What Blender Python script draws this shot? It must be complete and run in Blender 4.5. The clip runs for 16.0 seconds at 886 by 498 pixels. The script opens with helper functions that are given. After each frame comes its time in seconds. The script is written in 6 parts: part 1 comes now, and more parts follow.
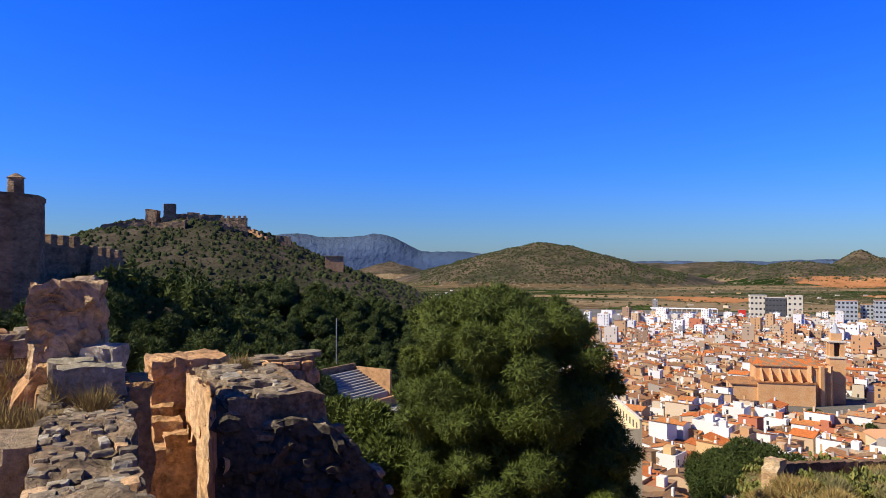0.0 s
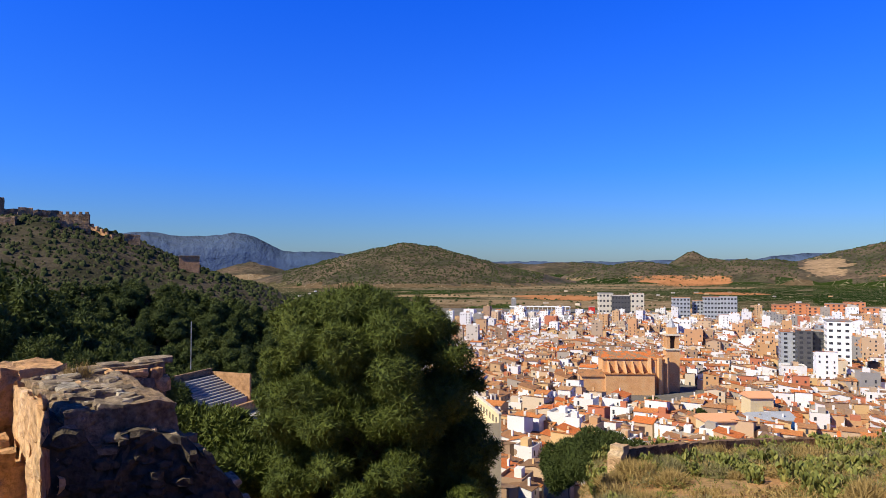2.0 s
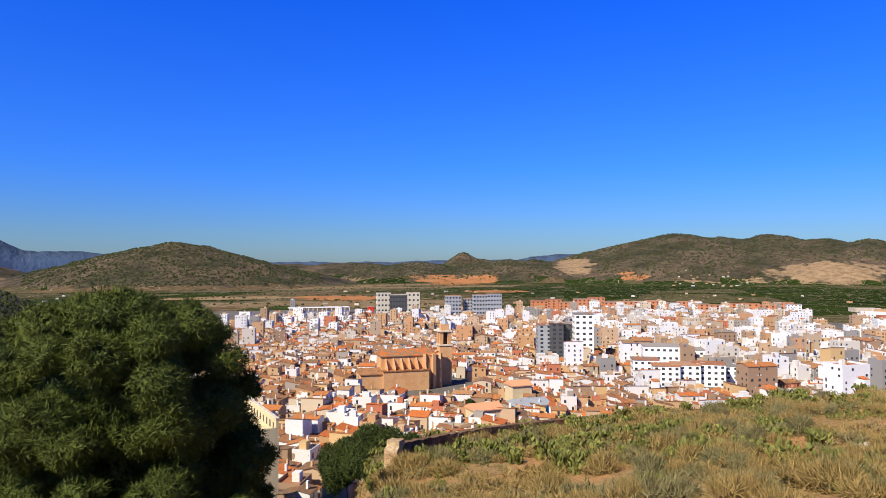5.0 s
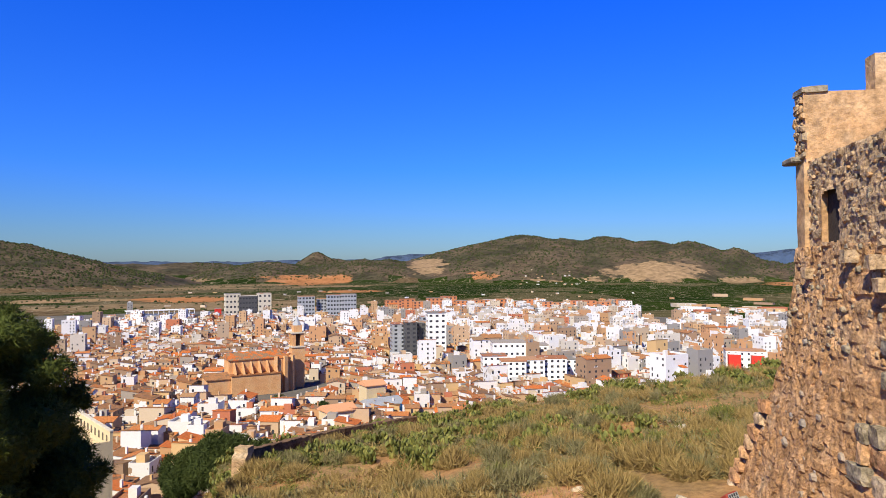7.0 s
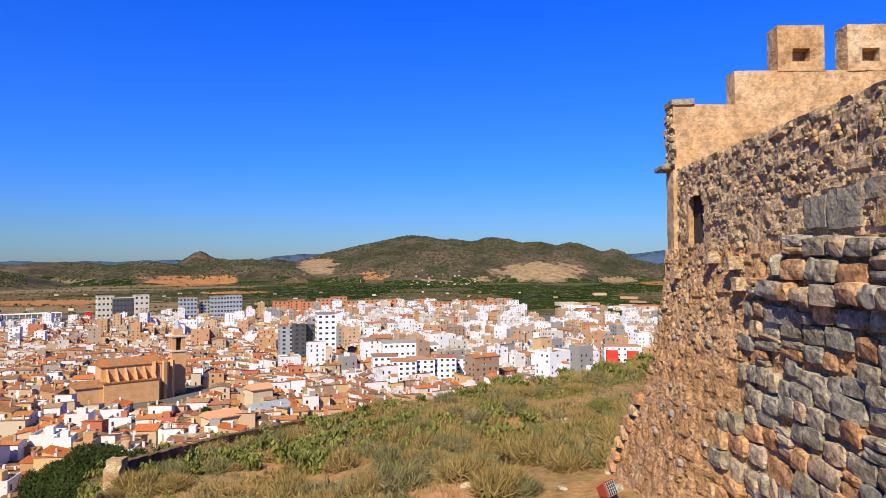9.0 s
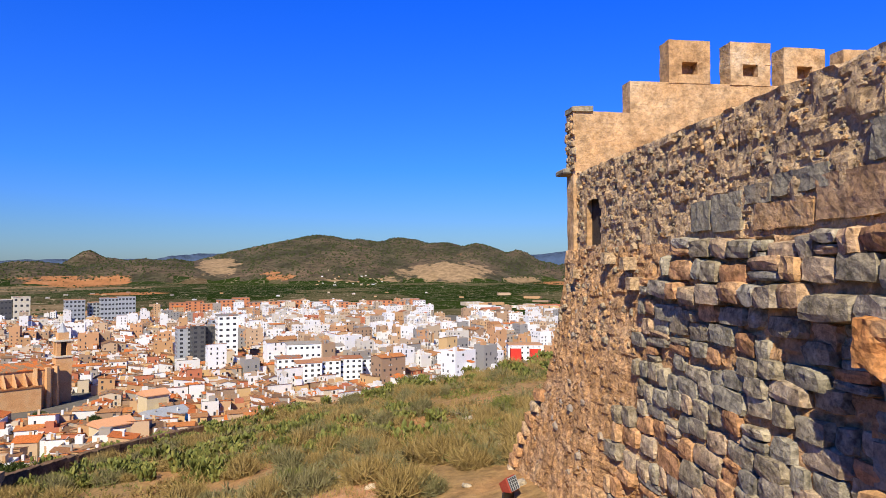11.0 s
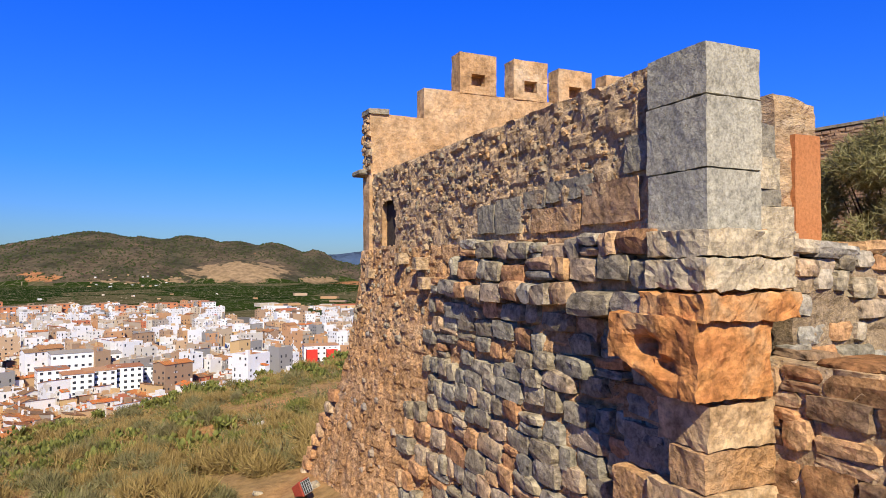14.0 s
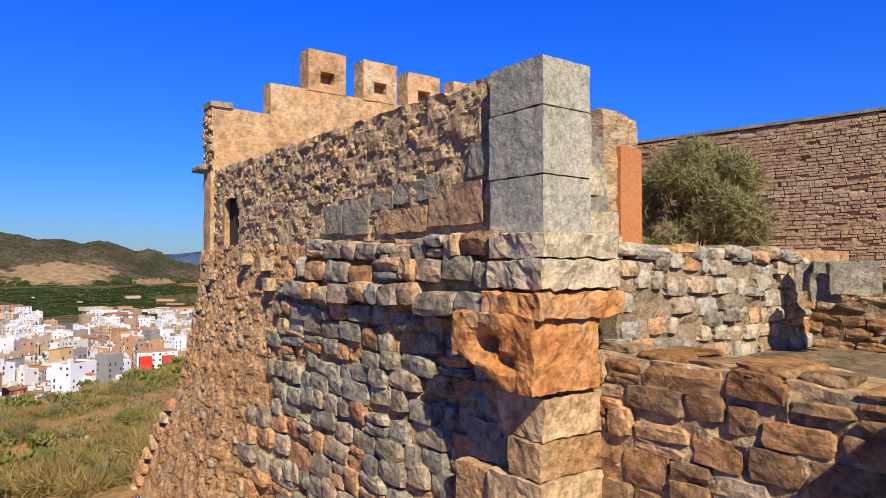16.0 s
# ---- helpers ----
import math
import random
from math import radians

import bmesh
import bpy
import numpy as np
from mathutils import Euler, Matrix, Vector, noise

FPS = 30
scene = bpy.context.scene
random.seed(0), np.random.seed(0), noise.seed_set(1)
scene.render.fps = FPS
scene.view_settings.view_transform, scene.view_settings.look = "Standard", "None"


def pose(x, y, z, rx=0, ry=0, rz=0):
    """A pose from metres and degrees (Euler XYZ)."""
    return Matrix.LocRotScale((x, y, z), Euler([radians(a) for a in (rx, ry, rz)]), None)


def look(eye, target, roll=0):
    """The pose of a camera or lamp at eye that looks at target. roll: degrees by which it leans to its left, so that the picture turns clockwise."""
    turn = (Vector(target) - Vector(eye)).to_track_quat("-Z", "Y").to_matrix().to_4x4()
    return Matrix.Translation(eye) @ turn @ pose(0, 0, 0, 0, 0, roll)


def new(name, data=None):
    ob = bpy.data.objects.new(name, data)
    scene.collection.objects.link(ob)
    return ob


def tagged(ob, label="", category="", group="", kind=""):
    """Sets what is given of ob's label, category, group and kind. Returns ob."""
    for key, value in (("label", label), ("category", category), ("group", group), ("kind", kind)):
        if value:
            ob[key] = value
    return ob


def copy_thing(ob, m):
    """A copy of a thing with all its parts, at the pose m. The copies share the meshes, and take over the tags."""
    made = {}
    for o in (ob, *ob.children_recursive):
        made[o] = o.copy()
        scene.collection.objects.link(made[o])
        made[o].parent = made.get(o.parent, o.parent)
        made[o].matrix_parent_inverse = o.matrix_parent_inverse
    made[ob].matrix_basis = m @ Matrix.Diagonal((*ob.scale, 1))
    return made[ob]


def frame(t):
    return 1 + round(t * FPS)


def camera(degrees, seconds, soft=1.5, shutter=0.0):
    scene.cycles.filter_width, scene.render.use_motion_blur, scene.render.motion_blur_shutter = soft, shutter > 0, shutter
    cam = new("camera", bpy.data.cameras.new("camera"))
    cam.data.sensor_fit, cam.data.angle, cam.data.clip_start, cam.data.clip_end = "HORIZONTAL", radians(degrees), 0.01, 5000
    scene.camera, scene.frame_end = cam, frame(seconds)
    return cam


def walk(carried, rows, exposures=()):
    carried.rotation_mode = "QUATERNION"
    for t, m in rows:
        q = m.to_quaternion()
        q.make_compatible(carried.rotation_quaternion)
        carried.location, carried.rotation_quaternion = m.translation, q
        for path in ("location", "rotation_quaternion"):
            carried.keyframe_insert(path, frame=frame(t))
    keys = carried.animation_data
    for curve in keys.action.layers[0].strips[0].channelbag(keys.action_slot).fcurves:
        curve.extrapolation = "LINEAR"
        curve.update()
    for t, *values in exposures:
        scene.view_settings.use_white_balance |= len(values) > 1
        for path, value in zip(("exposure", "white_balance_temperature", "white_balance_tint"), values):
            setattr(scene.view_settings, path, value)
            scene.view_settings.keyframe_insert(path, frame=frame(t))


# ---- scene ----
EXPOSE = 0.55
cam = camera(66.9, 16.0, soft=0.9)
EYE = 80.0  # height of the tripod head over the town plain


def ray(az, d, h=0.0):
    """A place d metres away, az degrees clockwise from north, h metres over the tripod head."""
    return Vector((math.sin(radians(az)) * d, math.cos(radians(az)) * d, EYE + h))


# seconds, heading, tilt up, lean: a slow turn on a tripod; the lens sits 13 cm before its axis
TURN = [
    (0, -0.0, 1.35, 0.09),
    (0.5, 2.64, 1.37, 0.09),
    (1, 5.64, 1.37, 0.13),
    (1.5, 8.37, 1.39, 0.09),
    (2, 11.51, 1.39, 0.06),
    (2.5, 14.34, 1.38, 0.07),
    (3, 17.69, 1.39, 0.04),
    (3.5, 20.75, 1.4, 0.09),
    (4, 24.09, 1.4, 0.07),
    (6.5, 39.21, 1.39, -0.25),
    (7, 42.53, 1.37, -0.16),
    (7.5, 44.93, 1.39, -0.19),
    (8, 47.28, 1.38, -0.16),
    (8.5, 49.59, 1.38, -0.13),
    (9, 51.82, 1.37, -0.12),
    (11.5, 62.25, 1.38, -0.0),
    (12, 65.05, 1.37, -0.01),
    (12.5, 67.6, 1.36, -0.0),
    (13, 70.57, 1.35, 0.04),
    (13.5, 73.5, 1.37, 0.08),
    (14, 76.93, 1.39, 0.08),
    (14.5, 80.13, 1.4, 0.06),
    (15, 83.6, 1.44, 0.06),
    (15.5, 86.63, 1.45, 0.07),
    (16, 89.72, 1.47, 0.12)]
walk(cam, [(t, look(ray(az, 0.128), ray(az, 0.128) + Vector((math.sin(radians(az)) * math.cos(radians(up)),
     math.cos(radians(az)) * math.cos(radians(up)), math.sin(radians(up)))) * 10, lean)) for t, az, up, lean in TURN],
     exposures=[(0, EXPOSE + 0.04), (4, EXPOSE - 0.02), (9, EXPOSE - 0.04), (16, EXPOSE - 0.1)])

# ---- light ----
SUN_AZ, SUN_EL = 252.5, 41.0
sun = new("sun", bpy.data.lights.new("sun", "SUN"))
sun.data.energy, sun.data.angle, sun.data.color = 5.0, radians(0.5), (1.0, 0.9, 0.7)
sun.matrix_world = look(ray(SUN_AZ, 100, 100 * math.tan(radians(SUN_EL))), ray(0, 0))
world = bpy.data.worlds.new("sky")
scene.world = world
world.use_nodes = True
wn = world.node_tree
sky = wn.nodes.new("ShaderNodeTexSky")
sky.sky_type, sky.sun_disc = "NISHITA", False
sky.sun_elevation, sky.sun_rotation = radians(SUN_EL), radians(SUN_AZ)
sky.altitude, sky.air_density, sky.dust_density, sky.ozone_density = 100, 1.0, 0.4, 4.0
tint = wn.nodes.new("ShaderNodeMix")
tint.data_type, tint.blend_type = "RGBA", "MULTIPLY"
tint.inputs[0].default_value = 1.0
tex = wn.nodes.new("ShaderNodeTexCoord")
sep = wn.nodes.new("ShaderNodeSeparateXYZ")
wn.links.new(tex.outputs["Generated"], sep.inputs[0])
deep = wn.nodes.new("ShaderNodeValToRGB")  # clear autumn sky: hazy at the horizon, deep blue above
el = deep.color_ramp.elements
el.remove(el[1])
el[0].position, el[0].color = 0.0, (0.5, 0.68, 0.95, 1)
for p, c in ((0.05, (0.42, 0.69, 1.18)), (0.14, (0.23, 0.69, 1.8)), (0.4, (0.065, 0.62, 2.45)), (0.62, (0.045, 0.23, 0.85)), (1.0, (0.03, 0.09, 0.34))):
    el.new(p).color = (*c, 1)
wn.links.new(sep.outputs[2], deep.inputs[0])
wn.links.new(deep.outputs[0], tint.inputs[7])
wn.links.new(sky.outputs[0], tint.inputs[6])
wn.links.new(tint.outputs[2], wn.nodes["Background"].inputs[0])
wn.nodes["Background"].inputs[1].default_value = 0.068


# ---- materials ----
def ramp(nt, source, cols, lo=0.0, hi=1.0):
    node = nt.nodes.new("ShaderNodeValToRGB")
    e = node.color_ramp.elements
    while len(e) < len(cols):
        e.new(0.5)
    for i, c in enumerate(cols):
        e[i].position = lo + (hi - lo) * i / max(1, len(cols) - 1)
        e[i].color = (*c, 1)
    nt.links.new(source, node.inputs[0])
    return node.outputs[0]


def noise_of(nt, where, scale, detail=4.0, rough=0.55):
    node = nt.nodes.new("ShaderNodeTexNoise")
    node.inputs["Scale"].default_value, node.inputs["Detail"].default_value = scale, detail
    node.inputs["Roughness"].default_value = rough
    nt.links.new(where, node.inputs["Vector"])
    return node.outputs["Fac"]


def maths(nt, op, a, b, c=None):
    node = nt.nodes.new("ShaderNodeMath")
    node.operation = op
    for i, v in enumerate((a, b, c)):
        if v is None:
            continue
        if isinstance(v, (int, float)):
            node.inputs[i].default_value = v
        else:
            nt.links.new(v, node.inputs[i])
    return node.outputs[0]


def blend(nt, fac, a, b, kind="MIX"):
    node = nt.nodes.new("ShaderNodeMix")
    node.data_type, node.blend_type = "RGBA", kind
    for slot, v in ((0, fac), (6, a), (7, b)):
        if isinstance(v, (int, float)):
            node.inputs[slot].default_value = v
        elif isinstance(v, tuple):
            node.inputs[slot].default_value = (*v, 1)
        else:
            nt.links.new(v, node.inputs[slot])
    return node.outputs[2]


def mat(name, cols, scale=1.0, fine=14.0, rough=0.9, bump=0.4, bsize=0.05, vary="", share=0.7, metal=0.0, grain=0.35, stretch=(1, 1, 1), leaf=0.0, mott=0.0):
    """A weathered surface: cols along a ramp, driven by a broad noise (or by each piece's own random number), fine grain and relief."""
    m = bpy.data.materials.new(name)
    m.use_nodes = True
    nt = m.node_tree
    bsdf = nt.nodes["Principled BSDF"]
    geo = nt.nodes.new("ShaderNodeNewGeometry")
    where = geo.outputs["Position"]
    if stretch != (1, 1, 1):
        vm = nt.nodes.new("ShaderNodeVectorMath")
        vm.operation = "MULTIPLY"
        vm.inputs[1].default_value = stretch
        nt.links.new(where, vm.inputs[0])
        where = vm.outputs[0]
    big = noise_of(nt, where, scale, 5)
    small = noise_of(nt, where, fine, 6, 0.65)
    drive = maths(nt, "MULTIPLY_ADD", big, 1.7, -0.35)
    if vary == "object":
        rnd = nt.nodes.new("ShaderNodeObjectInfo").outputs["Random"]
    elif vary == "island":
        rnd = geo.outputs["Random Per Island"]
    if vary:
        drive = maths(nt, "ADD", maths(nt, "MULTIPLY", rnd, share), maths(nt, "MULTIPLY", drive, 1 - share))
    colour = ramp(nt, drive, cols)
    if share > 0.8 and vary:
        colour.node.color_ramp.interpolation = "CONSTANT"
    shade = ramp(nt, small, [(1 - grain,) * 3, (1,) * 3, (1 + grain * 0.7,) * 3], 0.25, 0.75)
    colour = blend(nt, 1.0, colour, shade, "MULTIPLY")
    if mott:
        spots = noise_of(nt, where, fine * 0.33, 3, 0.7)
        colour = blend(nt, 1.0, colour, ramp(nt, spots, [(1 - mott,) * 3, (1,) * 3, (1 + 0.6 * mott,) * 3], 0.32, 0.68), "MULTIPLY")
    nt.links.new(colour, bsdf.inputs["Base Color"])
    bsdf.inputs["Roughness"].default_value, bsdf.inputs["Metallic"].default_value = rough, metal
    bsdf.inputs["Specular IOR Level"].default_value = 0.25 if rough < 0.9 else 0.08
    if leaf:
        thin = nt.nodes.new("ShaderNodeBsdfTranslucent")
        nt.links.new(colour, thin.inputs["Color"])
        both = nt.nodes.new("ShaderNodeMixShader")
        both.inputs[0].default_value = leaf
        nt.links.new(bsdf.outputs[0], both.inputs[1])
        nt.links.new(thin.outputs[0], both.inputs[2])
        nt.links.new(both.outputs[0], nt.nodes["Material Output"].inputs["Surface"])
    if bump:
        bn = nt.nodes.new("ShaderNodeBump")
        bn.inputs["Strength"].default_value, bn.inputs["Distance"].default_value = bump, bsize
        nt.links.new(small, bn.inputs["Height"])
        nt.links.new(bn.outputs[0], bsdf.inputs["Normal"])
    return m


M = {}
M["stone_grey"] = mat("grey_stone", [(0.16, 0.143, 0.109), (0.228, 0.205, 0.157), (0.308, 0.27, 0.199), (0.376, 0.27, 0.157)], 1.6, 26, 0.92, 0.8, 0.025, grain=0.5, mott=0.35)
M["quoin"] = mat("dressed_grey_stone", [(0.282, 0.268, 0.214), (0.353, 0.33, 0.261), (0.423, 0.389, 0.299), (0.464, 0.389, 0.265)], 1.3, 34, 0.92, 0.6, 0.014, grain=0.5, mott=0.35)
M["stone_cool"] = mat("blue_grey_stone", [(0.147, 0.136, 0.108), (0.252, 0.224, 0.168), (0.325, 0.288, 0.216), (0.262, 0.214, 0.143), (0.377, 0.318, 0.221), (0.42, 0.258, 0.121)], 1.6, 17, 0.93, 0.8, 0.035, "object", 0.7, grain=0.55, mott=0.55)
M["stone_mixed"] = mat("mixed_stone", [(0.16, 0.145, 0.12), (0.27, 0.24, 0.195), (0.35, 0.31, 0.24), (0.32, 0.26, 0.185), (0.5, 0.3, 0.145), (0.53, 0.37, 0.21)],
                       1.3, 17, 0.93, 0.8, 0.035, "object", 0.72, grain=0.55, mott=0.55)
M["stone_warm"] = mat("warm_stone", [(0.28, 0.15, 0.075), (0.43, 0.23, 0.11), (0.53, 0.32, 0.165), (0.38, 0.3, 0.21), (0.58, 0.39, 0.22)], 1.3, 17, 0.93, 0.8, 0.035, "object", 0.72, grain=0.55, mott=0.55)
M["stone_red"] = mat("reddish_stone", [(0.167, 0.084, 0.042), (0.289, 0.144, 0.065), (0.243, 0.167, 0.106), (0.357, 0.198, 0.091), (0.289, 0.129, 0.061)], 1.3, 15, 0.93, 0.8, 0.04, "object", 0.6, grain=0.55, mott=0.55)
M["stone_pale"] = mat("pale_stone", [(0.42, 0.29, 0.16), (0.48, 0.39, 0.27), (0.34, 0.32, 0.27), (0.52, 0.43, 0.31)], 1.3, 17, 0.93, 0.8, 0.03, "object", 0.6, grain=0.5, mott=0.45)
M["stone_orange"] = mat("orange_sandstone", [(0.16, 0.075, 0.04), (0.42, 0.17, 0.06), (0.54, 0.25, 0.09), (0.5, 0.31, 0.16), (0.42, 0.31, 0.2)], 1.7, 14, 0.93, 0.8, 0.035, grain=0.5, mott=0.4)
M["quoin_pale"] = mat("pale_corner_stone", [(0.298, 0.26, 0.192), (0.417, 0.348, 0.236), (0.497, 0.405, 0.271), (0.457, 0.299, 0.148)], 2.0, 22, 0.93, 0.8, 0.025, grain=0.45, mott=0.4)
M["facing_brown"] = mat("brown_facing_stone", [(0.3, 0.18, 0.1), (0.4, 0.25, 0.14), (0.36, 0.26, 0.17)], 2.0, 18, 0.93, 0.8, 0.025, grain=0.5, mott=0.4)
M["corner_tan"] = mat("tan_corner_stone", [(0.3, 0.19, 0.1), (0.46, 0.3, 0.16), (0.54, 0.38, 0.22), (0.5, 0.4, 0.28)], 2.2, 18, 0.93, 0.8, 0.025, grain=0.5, mott=0.4)
M["stone_dirty"] = mat("dirty_broken_stone", [(0.1, 0.078, 0.054), (0.18, 0.14, 0.095), (0.25, 0.2, 0.14), (0.31, 0.2, 0.115)], 1.6, 17, 0.95, 0.8, 0.035, "object", 0.5, grain=0.55, mott=0.5)
M["ruin_top"] = mat("weathered_wall_top", [(0.11, 0.085, 0.058), (0.19, 0.145, 0.095), (0.27, 0.19, 0.12), (0.22, 0.19, 0.15)], 1.8, 15, 0.95, 1.0, 0.06, grain=0.6, mott=0.5)
M["parapet_brown"] = mat("brown_parapet_stone", [(0.1, 0.062, 0.04), (0.17, 0.105, 0.065), (0.24, 0.15, 0.09)], 0.9, 9, 0.95, 1.0, 0.06, grain=0.5, mott=0.4)
# the front wall's deep shade is put into this stone colour
M["stone_shaded"] = mat("shaded_dark_stone", [(0.05, 0.045, 0.035), (0.09, 0.075, 0.055), (0.13, 0.105, 0.075)], 1.7, 14, 0.95, 0.9, 0.05, grain=0.5)
M["rubble"] = mat("rubble_masonry", [(0.236, 0.199, 0.154), (0.425, 0.308, 0.193), (0.566, 0.388, 0.22), (0.448, 0.376, 0.275)], 2.2, 13, 0.95, 1.0, 0.07, grain=0.5, mott=0.4)
M["rubble_warm"] = mat("earthen_rubble", [(0.28, 0.2, 0.12), (0.46, 0.26, 0.12), (0.52, 0.32, 0.17), (0.38, 0.3, 0.2)], 1.2, 11, 0.95, 1.0, 0.08, grain=0.5, mott=0.45)
M["rubble_bits"] = mat("rubble_stones", [(0.224, 0.187, 0.131), (0.314, 0.259, 0.179), (0.448, 0.319, 0.189), (0.47, 0.275, 0.126), (0.358, 0.297, 0.2)], 2, 24, 0.95, 0.9, 0.03, "island", 0.75, mott=0.4)
M["mortar"] = mat("lime_mortar", [(0.2, 0.15, 0.1), (0.31, 0.23, 0.145), (0.4, 0.31, 0.205)], 2.0, 25, 0.95, 0.9, 0.04, mott=0.4)
M["plaster"] = mat("ochre_render", [(0.34, 0.2, 0.1), (0.46, 0.28, 0.14), (0.52, 0.35, 0.2), (0.55, 0.43, 0.3)], 1.1, 9, 0.92, 0.9, 0.05, grain=0.4, mott=0.35)
M["plaster_orange"] = mat("orange_render", [(0.410, 0.160, 0.064), (0.459, 0.208, 0.088)], 1.0, 20, 0.92, 0.4, 0.02)
M["wall_far"] = mat("weathered_curtain_wall", [(0.26, 0.165, 0.1), (0.4, 0.25, 0.14), (0.48, 0.34, 0.2), (0.4, 0.34, 0.245)], 0.5, 9, 0.95, 1.0, 0.06, stretch=(1, 1, 2.4), mott=0.4)
# dark colour standing in for the shade inside openings
M["recess_shade"] = mat("painted_recess_shade", [(0.05, 0.04, 0.035), (0.08, 0.065, 0.05)], 3, 20)
M["hillside"] = mat("dry_hillside", [(0.15, 0.11, 0.045), (0.24, 0.17, 0.08), (0.32, 0.2, 0.09), (0.42, 0.2, 0.085), (0.28, 0.21, 0.12)], 0.16, 3.2, 0.95, 0.8, 0.12, grain=0.5)
M["rocky"] = mat("rocky_slope", [(0.022, 0.026, 0.013), (0.04, 0.038, 0.022), (0.07, 0.058, 0.04), (0.13, 0.105, 0.08)], 0.06, 0.5, 0.95, 1.0, 0.6, grain=0.6)
M["street"] = mat("town_ground", [(0.09, 0.085, 0.08), (0.14, 0.13, 0.115), (0.2, 0.18, 0.155)], 0.03, 0.6, 0.95, 0.2, 0.1)
M["scrub"] = mat("scrub_hill", [(0.03, 0.034, 0.017), (0.055, 0.05, 0.03), (0.1, 0.076, 0.05), (0.15, 0.1, 0.07)], 0.0045, 0.035, 0.95, 1.0, 6.0, grain=0.75, mott=0.4)
# rock of the far range with the blue of hazy air mixed in
M["far_haze_blue"] = mat("hazy_distant_range", [(0.05, 0.085, 0.16), (0.065, 0.1, 0.18), (0.08, 0.11, 0.18)], 0.003, 0.02, 0.95, 1.0, 20, grain=0.25)
M["bark"] = mat("pine_bark", [(0.07, 0.05, 0.035), (0.14, 0.1, 0.07)], 5, 30, 0.95, 0.8, 0.03)
M["needles"] = mat("pine_needles", [(0.035, 0.052, 0.009), (0.075, 0.1, 0.015), (0.13, 0.155, 0.024)], 0.5, 6, 0.75, 0, 0, "island", 0.4, leaf=0.12)
M["needles_far"] = mat("pine_crown", [(0.028, 0.044, 0.011), (0.05, 0.072, 0.016), (0.085, 0.105, 0.024)], 0.15, 2, 0.8, 0, 0, "object", 0.3, leaf=0.2)
M["olive"] = mat("olive_leaves", [(0.19, 0.175, 0.07), (0.3, 0.275, 0.12), (0.42, 0.38, 0.2)], 0.8, 9, 0.7, 0, 0, "island", 0.6, leaf=0.35)
M["cactus"] = mat("prickly_pear_pads", [(0.07, 0.09, 0.02), (0.14, 0.15, 0.035), (0.27, 0.24, 0.06)], 0.8, 9, 0.7, 0.3, 0.02, "island", 0.6)
M["dry"] = mat("dry_brush", [(0.17, 0.12, 0.045), (0.28, 0.2, 0.075), (0.38, 0.28, 0.12)], 0.7, 9, 0.9, 0, 0, "island", 0.6)
M["greybrush"] = mat("grey_brush", [(0.11, 0.11, 0.045), (0.19, 0.17, 0.08), (0.25, 0.21, 0.11)], 0.7, 9, 0.9, 0, 0, "island", 0.6)
WALLS = [(0.63, 0.63, 0.63), (0.52, 0.43, 0.32), (0.48, 0.31, 0.17), (0.68, 0.68, 0.68), (0.44, 0.26, 0.13), (0.3, 0.2, 0.13), (0.63, 0.62, 0.6), (0.55, 0.37, 0.18), (0.66, 0.65, 0.63), (0.32, 0.28, 0.24), (0.48, 0.34, 0.22), (0.66, 0.66, 0.67), (0.42, 0.15, 0.08), (0.56, 0.52, 0.46)]
M["house_wall"] = mat("painted_house_walls", WALLS, 0.25, 2.0, 0.85, 0.1, 0.02, "object", 0.96, grain=0.1)
M["house_walls"] = mat("painted_walls_many", WALLS, 0.25, 2.0, 0.85, 0.1, 0.02, "island", 0.96, grain=0.1)
M["white_walls"] = mat("white_painted_walls", [(0.66, 0.66, 0.67), (0.54, 0.5, 0.44), (0.7, 0.71, 0.73), (0.4, 0.31, 0.22), (0.68, 0.68, 0.69), (0.48, 0.27, 0.14), (0.26, 0.25, 0.24), (0.72, 0.73, 0.74), (0.36, 0.24, 0.15), (0.68, 0.67, 0.65)], 0.2, 2.0, 0.85, 0.1, 0.02, "island", 0.96, grain=0.12)
TILES = [(0.3, 0.12, 0.05), (0.34, 0.17, 0.08), (0.22, 0.13, 0.075), (0.44, 0.17, 0.06), (0.27, 0.17, 0.1), (0.5, 0.15, 0.045), (0.36, 0.21, 0.11), (0.4, 0.24, 0.13)]
M["roof_tile"] = mat("terracotta_tiles", TILES, 0.4, 1.6, 0.9, 1.0, 0.25, "object", 0.85, grain=0.45)
M["roof_tiles"] = mat("terracotta_tiles_many", TILES, 0.4, 1.6, 0.9, 1.0, 0.25, "island", 0.85, grain=0.45)
M["flat_roof"] = mat("flat_roofs", [(0.4, 0.2, 0.11), (0.5, 0.46, 0.42), (0.34, 0.15, 0.08), (0.22, 0.21, 0.2), (0.42, 0.24, 0.14), (0.32, 0.29, 0.26), (0.58, 0.56, 0.53)], 0.2, 2.0, 0.9, 0.2, 0.05, "island", 0.85)
M["flat_roof_one"] = mat("flat_roof_surface", [(0.4, 0.2, 0.11), (0.5, 0.46, 0.42), (0.34, 0.15, 0.08), (0.22, 0.21, 0.2), (0.42, 0.24, 0.14), (0.32, 0.29, 0.26), (0.58, 0.56, 0.53)], 0.2, 2.0, 0.9, 0.2, 0.05, "object", 0.85)
M["pane"] = mat("window_glass", [(0.03, 0.035, 0.045), (0.06, 0.06, 0.07)], 0.5, 3, 0.25, 0, 0)
